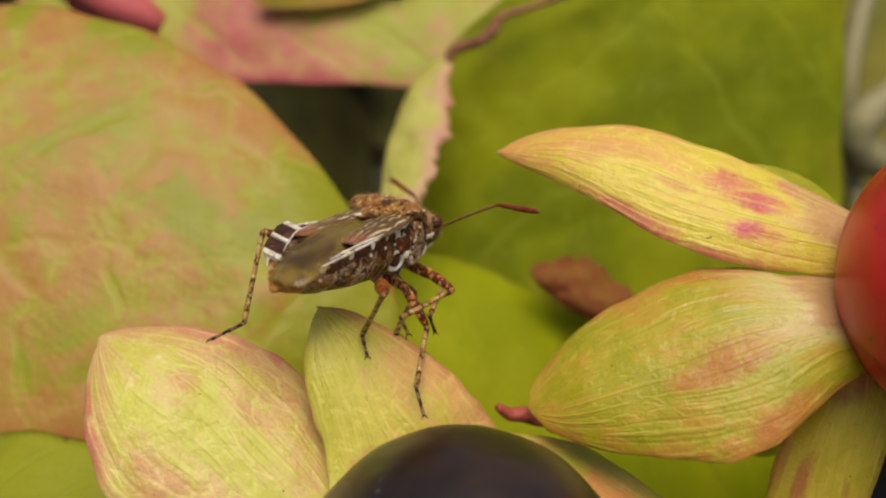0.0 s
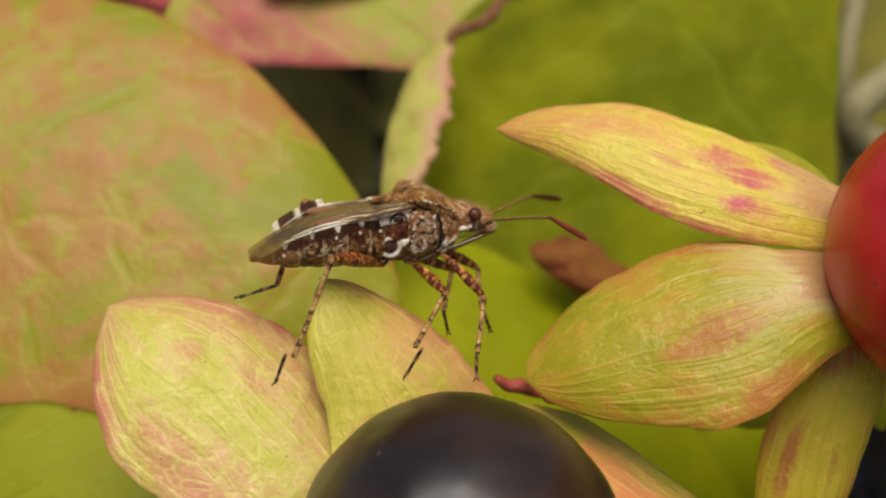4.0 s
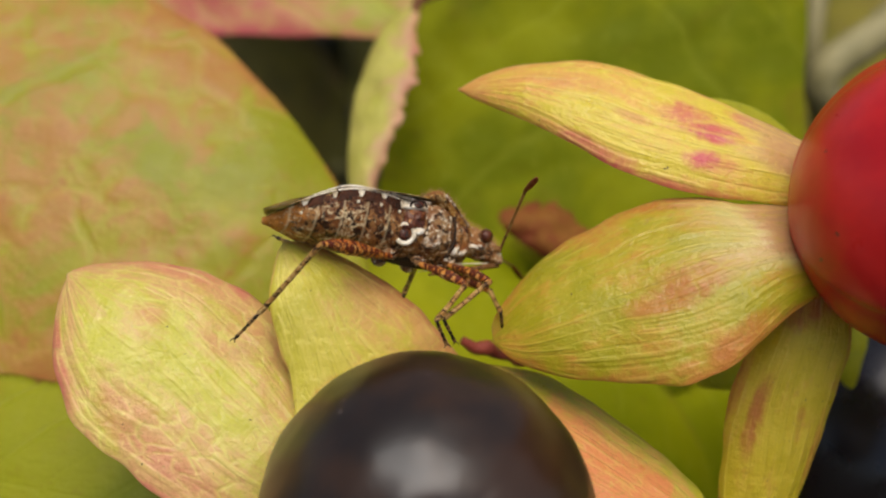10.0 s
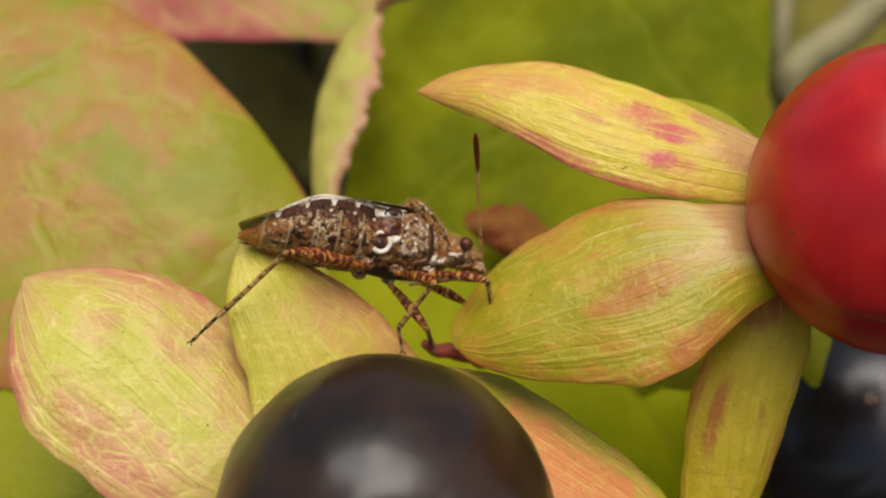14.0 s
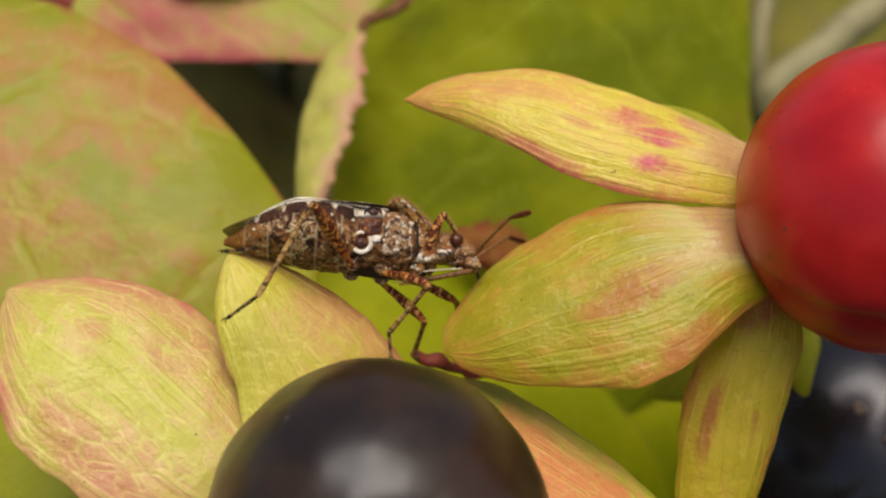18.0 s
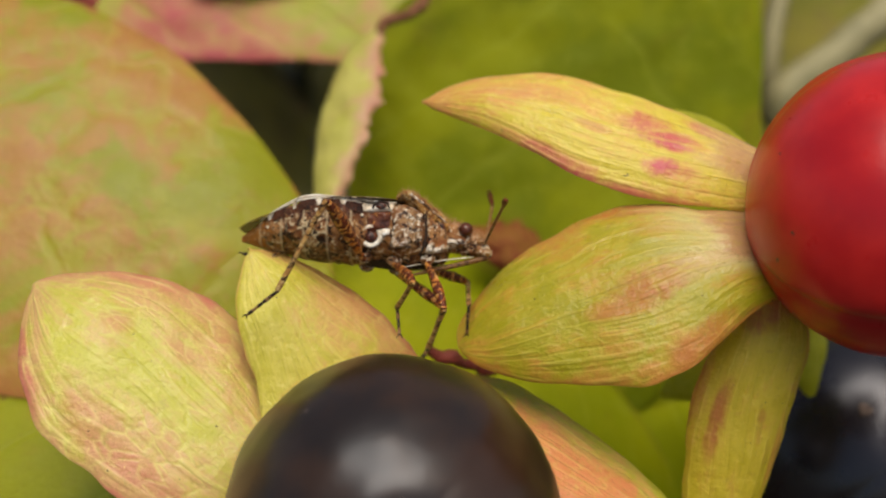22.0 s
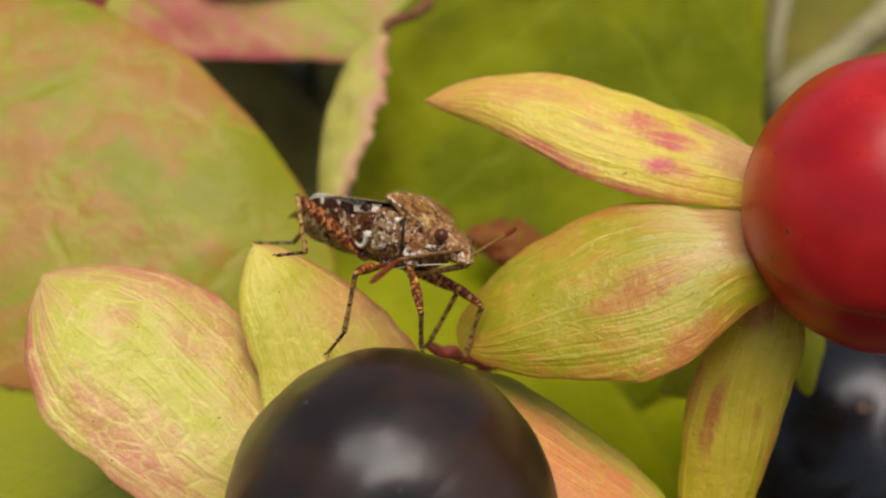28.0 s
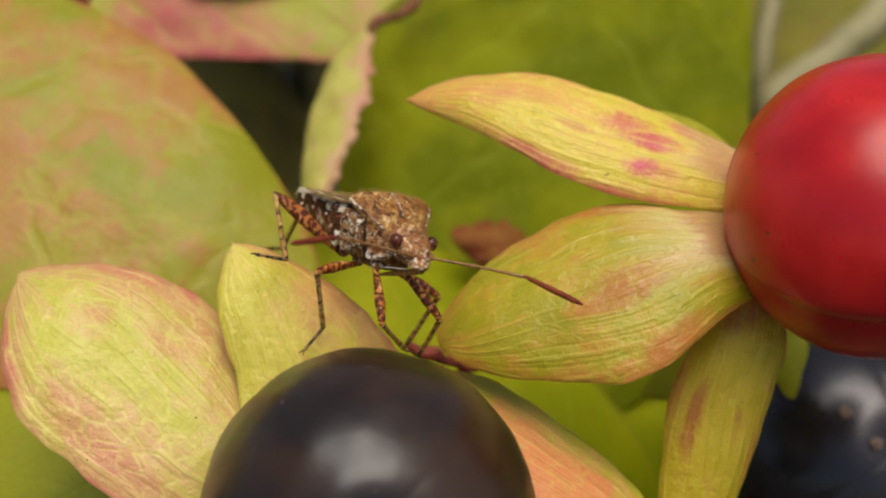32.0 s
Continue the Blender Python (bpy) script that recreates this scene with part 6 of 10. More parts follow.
    walk(LIMB["RM", "femur"], [
        (0, limb(0.72, -0.50, -0.90, 0.07, -0.55, -0.83)), (0.5, limb(0.72, -0.50, -0.90, 0.13, -0.60, -0.79)),
        (1, limb(0.72, -0.50, -0.90, 0.18, -0.64, -0.74)), (1.5, limb(0.72, -0.50, -0.90, 0.23, -0.63, -0.75)),
        (2, limb(0.72, -0.50, -0.90, 0.28, -0.61, -0.74)), (2.5, limb(0.72, -0.50, -0.90, 0.31, -0.69, -0.65)),
        (3, limb(0.72, -0.50, -0.90, 0.33, -0.76, -0.55)), (3.5, limb(0.72, -0.50, -0.90, 0.36, -0.83, -0.43)),
        (5.5, limb(0.72, -0.50, -0.90, 0.14, -0.95, -0.29)), (6, limb(0.72, -0.50, -0.90, 0.19, -0.96, -0.19)),
        (6.5, limb(0.72, -0.50, -0.90, 0.44, -0.86, -0.26)), (7, limb(0.72, -0.50, -0.90, 0.66, -0.69, -0.31)),
        (7.5, limb(0.72, -0.50, -0.90, 0.79, -0.53, -0.31)), (8, limb(0.72, -0.50, -0.90, 0.89, -0.35, -0.29)),
        (8.5, limb(0.72, -0.50, -0.90, 0.90, -0.39, -0.19)), (9, limb(0.72, -0.50, -0.90, 0.90, -0.43, -0.09)),
        (9.5, limb(0.72, -0.50, -0.90, 0.76, -0.60, -0.26)), (10, limb(0.72, -0.50, -0.90, 0.56, -0.72, -0.40)),
        (10.5, limb(0.72, -0.50, -0.90, 0.44, -0.80, -0.41)), (11, limb(0.72, -0.50, -0.90, 0.30, -0.86, -0.41)),
        (11.5, limb(0.72, -0.50, -0.90, 0.30, -0.85, -0.44)), (12, limb(0.72, -0.50, -0.90, 0.31, -0.83, -0.47)),
        (12.5, limb(0.72, -0.50, -0.90, 0.44, -0.78, -0.45)), (13, limb(0.72, -0.50, -0.90, 0.56, -0.72, -0.42)),
        (13.5, limb(0.72, -0.50, -0.90, 0.47, -0.79, -0.39)), (14, limb(0.72, -0.50, -0.90, 0.38, -0.85, -0.35)),
        (14.5, limb(0.72, -0.50, -0.90, 0.39, -0.85, -0.36)), (15, limb(0.72, -0.50, -0.90, 0.40, -0.84, -0.36)),
        (16, limb(0.72, -0.50, -0.90, 0.42, -0.83, -0.38)), (17, limb(0.72, -0.50, -0.90, 0.43, -0.82, -0.38)),
        (17.5, limb(0.72, -0.50, -0.90, 0.58, -0.73, -0.36)), (18, limb(0.72, -0.50, -0.90, 0.71, -0.63, -0.32)),
        (18.5, limb(0.72, -0.50, -0.90, 0.59, -0.69, -0.42)), (19, limb(0.72, -0.50, -0.90, 0.46, -0.72, -0.51)),
        (19.5, limb(0.72, -0.50, -0.90, 0.52, -0.69, -0.51)), (20, limb(0.72, -0.50, -0.90, 0.57, -0.64, -0.51)),
        (20.5, limb(0.72, -0.50, -0.90, 0.50, -0.66, -0.56)), (21, limb(0.72, -0.50, -0.90, 0.44, -0.66, -0.61)),
        (21.5, limb(0.72, -0.50, -0.90, 0.41, -0.74, -0.54)), (22, limb(0.72, -0.50, -0.90, 0.37, -0.80, -0.47)),
        (22.5, limb(0.72, -0.50, -0.90, 0.36, -0.92, -0.16)), (23, limb(0.72, -0.50, -0.90, 0.32, -0.93, 0.17)),
        (23.5, limb(0.72, -0.50, -0.90, 0.32, -0.94, 0.12)), (24, limb(0.72, -0.50, -0.90, 0.33, -0.94, 0.06)),
        (24.5, limb(0.72, -0.50, -0.90, 0.26, -0.95, -0.18)), (25, limb(0.72, -0.50, -0.90, 0.17, -0.90, -0.40)),
        (25.5, limb(0.72, -0.50, -0.90, 0.18, -0.90, -0.39)), (26, limb(0.72, -0.50, -0.90, 0.22, -0.91, -0.36)),
        (27, limb(0.72, -0.50, -0.90, 0.30, -0.91, -0.27)), (28, limb(0.72, -0.50, -0.90, 0.35, -0.91, -0.23)),
        (28.5, limb(0.72, -0.50, -0.90, 0.35, -0.92, -0.17)), (29, limb(0.72, -0.50, -0.90, 0.35, -0.93, -0.11)),
        (29.5, limb(0.72, -0.50, -0.90, 0.38, -0.92, -0.11)), (30, limb(0.72, -0.50, -0.90, 0.40, -0.91, -0.11)),
        (30.5, limb(0.72, -0.50, -0.90, 0.42, -0.90, -0.12)), (31, limb(0.72, -0.50, -0.90, 0.43, -0.89, -0.14)),
        (31.5, limb(0.72, -0.50, -0.90, 0.41, -0.90, -0.13)), (32, limb(0.72, -0.50, -0.90, 0.39, -0.91, -0.12))])
    walk(LIMB["RM", "tibia"], [
        (0, limb(0.84, -1.44, -2.31, -0.72, -0.32, -0.61)), (0.5, limb(0.94, -1.52, -2.24, -0.71, -0.38, -0.60)),
        (1, limb(1.03, -1.59, -2.17, -0.69, -0.44, -0.58)), (1.5, limb(1.11, -1.56, -2.17, -0.66, -0.48, -0.58)),
        (2, limb(1.19, -1.53, -2.16, -0.63, -0.52, -0.58)), (2.5, limb(1.24, -1.67, -2.01, -0.56, -0.53, -0.64)),
        (3, limb(1.29, -1.80, -1.84, -0.48, -0.54, -0.69)), (3.5, limb(1.33, -1.91, -1.62, -0.54, -0.69, -0.48)),
        (5.5, limb(0.96, -2.11, -1.40, -0.45, 0.32, -0.83)), (6, limb(1.04, -2.14, -1.23, -0.56, 0.23, -0.80)),
        (6.5, limb(1.47, -1.96, -1.35, -0.57, -0.18, -0.80)), (7, limb(1.84, -1.67, -1.43, -0.49, -0.57, -0.66)),
        (7.5, limb(2.06, -1.40, -1.42, -0.56, -0.45, -0.70)), (8, limb(2.23, -1.10, -1.40, -0.62, -0.32, -0.72)),
        (8.5, limb(2.25, -1.17, -1.23, -0.62, -0.24, -0.74)), (9, limb(2.25, -1.22, -1.06, -0.63, -0.16, -0.76)),
        (9.5, limb(2.01, -1.51, -1.34, -0.61, -0.33, -0.72)), (10, limb(1.68, -1.72, -1.59, -0.58, -0.49, -0.65)),
        (10.5, limb(1.46, -1.86, -1.60, -0.45, 0.31, -0.84)), (11, limb(1.23, -1.97, -1.59, -0.01, 0.89, -0.45)),
        (11.5, limb(1.24, -1.94, -1.64, -0.12, 0.86, -0.49)), (12, limb(1.25, -1.91, -1.70, -0.23, 0.82, -0.53)),
        (12.5, limb(1.47, -1.83, -1.66, -0.30, 0.81, -0.51)), (13, limb(1.67, -1.72, -1.61, -0.36, 0.80, -0.48)),
        (13.5, limb(1.53, -1.84, -1.56, -0.31, 0.83, -0.47)), (14, limb(1.37, -1.95, -1.50, -0.25, 0.85, -0.46)),
        (14.5, limb(1.38, -1.95, -1.51, -0.26, 0.85, -0.46)), (15, limb(1.39, -1.93, -1.52, -0.27, 0.85, -0.44)),
        (16, limb(1.43, -1.91, -1.54, -0.30, 0.86, -0.41)), (17, limb(1.45, -1.89, -1.55, -0.32, 0.86, -0.39)),
        (17.5, limb(1.70, -1.75, -1.51, -0.40, 0.79, -0.47)), (18, limb(1.92, -1.57, -1.45, -0.47, 0.70, -0.54)),
        (18.5, limb(1.73, -1.66, -1.62, -0.42, 0.73, -0.53)), (19, limb(1.51, -1.73, -1.77, -0.38, 0.76, -0.53)),
        (19.5, limb(1.60, -1.66, -1.77, -0.39, 0.76, -0.52)), (20, limb(1.69, -1.60, -1.77, -0.39, 0.76, -0.52)),
        (20.5, limb(1.58, -1.62, -1.85, -0.33, 0.82, -0.46)), (21, limb(1.46, -1.63, -1.93, -0.25, 0.88, -0.40)),
        (21.5, limb(1.41, -1.75, -1.82, -0.26, 0.92, -0.29)), (22, limb(1.35, -1.86, -1.70, -0.26, 0.95, -0.17)),
        (22.5, limb(1.34, -2.06, -1.17, -0.38, 0.87, -0.32)), (23, limb(1.26, -2.09, -0.61, -0.48, 0.74, -0.46)),
        (23.5, limb(1.27, -2.10, -0.70, -0.49, 0.42, -0.76)), (24, limb(1.28, -2.10, -0.80, -0.41, 0.01, -0.91)),
        (24.5, limb(1.16, -2.12, -1.20, -0.46, 0.28, -0.84)), (25, limb(1.01, -2.03, -1.59, -0.48, 0.53, -0.70)),
        (25.5, limb(1.03, -2.03, -1.56, -0.47, 0.52, -0.71)), (26, limb(1.09, -2.04, -1.51, -0.45, 0.49, -0.74)),
        (27, limb(1.24, -2.05, -1.36, -0.39, 0.42, -0.82)), (28, limb(1.31, -2.05, -1.28, -0.35, 0.37, -0.86)),
        (28.5, limb(1.32, -2.07, -1.18, -0.30, 0.35, -0.89)), (29, limb(1.32, -2.08, -1.09, -0.24, 0.33, -0.91)),
        (29.5, limb(1.36, -2.06, -1.09, -0.25, 0.36, -0.90)), (30, limb(1.40, -2.04, -1.09, -0.27, 0.38, -0.89)),
        (30.5, limb(1.43, -2.03, -1.11, -0.24, 0.38, -0.89)), (31, limb(1.46, -2.01, -1.13, -0.21, 0.39, -0.90)),
        (31.5, limb(1.42, -2.03, -1.12, -0.25, 0.41, -0.88)), (32, limb(1.39, -2.05, -1.10, -0.29, 0.42, -0.86))])
    walk(LIMB["RM", "tarsus"], [
        (0, limb(-0.57, -2.06, -3.50, -0.50, -0.64, -0.59)), (0.5, limb(-0.44, -2.26, -3.40, -0.45, -0.68, -0.58)),
        (1, limb(-0.31, -2.44, -3.29, -0.40, -0.73, -0.56)), (1.5, limb(-0.18, -2.49, -3.29, -0.37, -0.74, -0.57)),
        (2, limb(-0.04, -2.54, -3.29, -0.35, -0.74, -0.57)), (2.5, limb(0.15, -2.71, -3.26, -0.02, -0.40, -0.92)),
        (3, limb(0.34, -2.85, -3.19, 0.32, 0.08, -0.95)), (3.5, limb(0.29, -3.26, -2.57, -0.09, 0.44, -0.89)),
        (5.5, limb(0.07, -1.48, -3.02, -0.20, -0.81, -0.55)), (6, limb(-0.05, -1.69, -2.78, -0.11, -0.75, -0.65)),
        (6.5, limb(0.35, -2.32, -2.90, 0.17, -0.45, -0.88)), (7, limb(0.88, -2.77, -2.72, 0.42, -0.04, -0.91)),
        (7.5, limb(0.97, -2.27, -2.79, 0.45, 0.06, -0.89)), (8, limb(1.03, -1.72, -2.80, 0.47, 0.16, -0.87)),
        (8.5, limb(1.03, -1.63, -2.68, 0.57, 0.29, -0.77)), (9, limb(1.02, -1.54, -2.54, 0.65, 0.41, -0.64)),
        (9.5, limb(0.82, -2.16, -2.74, 0.63, 0.51, -0.59)), (10, limb(0.55, -2.68, -2.86, 0.60, 0.61, -0.53)),
        (10.5, limb(0.59, -1.26, -3.24, 0.46, 0.16, -0.88)), (11, limb(1.20, -0.23, -2.48, 0.16, -0.34, -0.93)),
        (11.5, limb(1.00, -0.26, -2.61, 0.08, -0.37, -0.92)), (12, limb(0.79, -0.32, -2.73, -0.00, -0.41, -0.91)),
        (12.5, limb(0.89, -0.25, -2.65, 0.08, -0.44, -0.89)), (13, limb(0.97, -0.16, -2.54, 0.15, -0.47, -0.87)),
        (13.5, limb(0.93, -0.23, -2.48, 0.09, -0.50, -0.86)), (14, limb(0.88, -0.29, -2.40, 0.02, -0.52, -0.85)),
        (14.5, limb(0.87, -0.28, -2.40, 0.02, -0.51, -0.86)), (15, limb(0.86, -0.27, -2.38, -0.00, -0.49, -0.87)),
        (16, limb(0.84, -0.23, -2.34, -0.05, -0.42, -0.91)), (17, limb(0.82, -0.21, -2.32, -0.08, -0.38, -0.92)),
        (17.5, limb(0.92, -0.21, -2.43, 0.01, -0.47, -0.89)), (18, limb(1.01, -0.20, -2.50, 0.10, -0.54, -0.84)),
        (18.5, limb(0.90, -0.24, -2.66, 0.11, -0.48, -0.87)), (19, limb(0.77, -0.24, -2.80, 0.11, -0.42, -0.90)),
        (19.5, limb(0.85, -0.18, -2.79, 0.15, -0.46, -0.88)), (20, limb(0.92, -0.12, -2.78, 0.19, -0.49, -0.85)),
        (20.5, limb(0.94, -0.01, -2.76, 0.25, -0.52, -0.82)), (21, limb(0.97, 0.09, -2.71, 0.30, -0.54, -0.78)),
        (21.5, limb(0.91, 0.05, -2.38, 0.23, -0.48, -0.85)), (22, limb(0.85, -0.00, -2.03, 0.15, -0.40, -0.90)),
        (22.5, limb(0.60, -0.37, -1.80, 0.05, -0.52, -0.85)), (23, limb(0.32, -0.64, -1.52, -0.04, -0.62, -0.78)),
        (23.5, limb(0.30, -1.29, -2.19, -0.54, -0.02, -0.84)), (24, limb(0.48, -2.09, -2.58, -0.71, 0.59, -0.38)),
        (24.5, limb(0.25, -1.57, -2.84, -0.60, 0.03, -0.80)), (25, limb(0.07, -0.99, -2.95, -0.19, -0.55, -0.81)),
        (25.5, limb(0.11, -1.02, -2.95, -0.23, -0.51, -0.83)), (26, limb(0.21, -1.08, -2.96, -0.33, -0.40, -0.85)),
        (27, limb(0.48, -1.24, -2.97, -0.55, -0.09, -0.83)), (28, limb(0.63, -1.32, -2.96, -0.63, 0.09, -0.77)),
        (28.5, limb(0.74, -1.38, -2.91, -0.25, -0.38, -0.89)), (29, limb(0.85, -1.43, -2.86, 0.22, -0.71, -0.67)),
        (29.5, limb(0.87, -1.37, -2.84, 0.25, -0.70, -0.67)), (30, limb(0.88, -1.31, -2.82, 0.27, -0.70, -0.66)),
        (30.5, limb(0.96, -1.28, -2.85, 0.33, -0.70, -0.63)), (31, limb(1.05, -1.25, -2.88, 0.38, -0.70, -0.60)),
        (31.5, limb(0.93, -1.24, -2.83, 0.32, -0.68, -0.66)), (32, limb(0.82, -1.23, -2.78, 0.25, -0.66, -0.71))])
    walk(LIMB["RF", "femur"], [
        (0, limb(1.62, -0.42, -0.78, -0.20, -0.94, -0.29)), (0.5, limb(1.62, -0.42, -0.78, -0.09, -0.94, -0.32)),
        (1, limb(1.62, -0.42, -0.78, 0.02, -0.94, -0.35)), (1.5, limb(1.62, -0.42, -0.78, 0.18, -0.91, -0.37)),
        (2, limb(1.62, -0.42, -0.78, 0.34, -0.86, -0.39)), (2.5, limb(1.62, -0.42, -0.78, 0.56, -0.80, 0.20)),
        (3, limb(1.62, -0.42, -0.78, 0.46, -0.87, 0.19)), (3.5, limb(1.62, -0.42, -0.78, 0.55, -0.39, -0.74)),
        (5.5, limb(1.62, -0.42, -0.78, 0.39, -0.61, -0.69)), (6, limb(1.62, -0.42, -0.78, 0.34, -0.53, -0.78)),
        (6.5, limb(1.62, -0.42, -0.78, 0.37, -0.65, -0.66)), (7, limb(1.62, -0.42, -0.78, 0.39, -0.75, -0.53)),
        (7.5, limb(1.62, -0.42, -0.78, 0.21, -0.73, -0.64)), (8, limb(1.62, -0.42, -0.78, 0.03, -0.69, -0.73)),
        (8.5, limb(1.62, -0.42, -0.78, 0.05, -0.87, -0.49)), (9, limb(1.62, -0.42, -0.78, 0.08, -0.97, -0.21)),
        (9.5, limb(1.62, -0.42, -0.78, 0.24, -0.92, -0.30)), (10, limb(1.62, -0.42, -0.78, 0.40, -0.84, -0.38)),
        (10.5, limb(1.62, -0.42, -0.78, 0.44, -0.89, -0.15)), (11, limb(1.62, -0.42, -0.78, 0.46, -0.88, 0.09)),
        (11.5, limb(1.62, -0.42, -0.78, 0.62, -0.74, 0.25)), (12, limb(1.62, -0.42, -0.78, 0.74, -0.55, 0.39)),
        (12.5, limb(1.62, -0.42, -0.78, 0.92, -0.38, 0.09)), (13, limb(1.62, -0.42, -0.78, 0.96, -0.15, -0.22)),
        (13.5, limb(1.62, -0.42, -0.78, 0.90, -0.39, -0.20)), (14, limb(1.62, -0.42, -0.78, 0.78, -0.60, -0.17)),
        (14.5, limb(1.62, -0.42, -0.78, 0.77, -0.61, -0.17)), (15, limb(1.62, -0.42, -0.78, 0.74, -0.64, -0.18)),
        (16, limb(1.62, -0.42, -0.78, 0.67, -0.72, -0.19)), (17, limb(1.62, -0.42, -0.78, 0.62, -0.76, -0.20)),
        (17.5, limb(1.62, -0.42, -0.78, 0.59, -0.68, 0.43)), (18, limb(1.62, -0.42, -0.78, 0.33, -0.34, 0.88)),
        (18.5, limb(1.62, -0.42, -0.78, 0.12, -0.33, 0.93)), (19, limb(1.62, -0.42, -0.78, 0.48, -0.82, -0.30)),
        (19.5, limb(1.62, -0.42, -0.78, 0.43, -0.85, -0.31)), (20, limb(1.62, -0.42, -0.78, 0.39, -0.87, -0.31)),
        (20.5, limb(1.62, -0.42, -0.78, 0.38, -0.70, -0.60)), (21, limb(1.62, -0.42, -0.78, 0.33, -0.46, -0.82)),
        (21.5, limb(1.62, -0.42, -0.78, 0.33, -0.45, -0.83)), (22, limb(1.62, -0.42, -0.78, 0.33, -0.44, -0.84)),
        (22.5, limb(1.62, -0.42, -0.78, 0.41, -0.45, -0.80)), (23, limb(1.62, -0.42, -0.78, 0.48, -0.45, -0.75)),
        (23.5, limb(1.62, -0.42, -0.78, 0.54, -0.39, -0.74)), (24, limb(1.62, -0.42, -0.78, 0.59, -0.33, -0.73)),
        (24.5, limb(1.62, -0.42, -0.78, 0.59, -0.41, -0.69)), (25, limb(1.62, -0.42, -0.78, 0.59, -0.48, -0.65)),
        (25.5, limb(1.62, -0.42, -0.78, 0.60, -0.46, -0.65)), (26, limb(1.62, -0.42, -0.78, 0.63, -0.43, -0.65)),
        (27, limb(1.62, -0.42, -0.78, 0.69, -0.33, -0.64)), (28, limb(1.62, -0.42, -0.78, 0.72, -0.28, -0.63)),
        (28.5, limb(1.62, -0.42, -0.78, 0.71, -0.25, -0.66)), (29, limb(1.62, -0.42, -0.78, 0.70, -0.22, -0.68)),
        (29.5, limb(1.62, -0.42, -0.78, 0.70, -0.17, -0.69)), (30, limb(1.62, -0.42, -0.78, 0.70, -0.11, -0.71)),
        (30.5, limb(1.62, -0.42, -0.78, 0.69, -0.08, -0.72)), (31, limb(1.62, -0.42, -0.78, 0.67, -0.04, -0.74)),
        (31.5, limb(1.62, -0.42, -0.78, 0.66, -0.06, -0.75)), (32, limb(1.62, -0.42, -0.78, 0.65, -0.07, -0.76))])
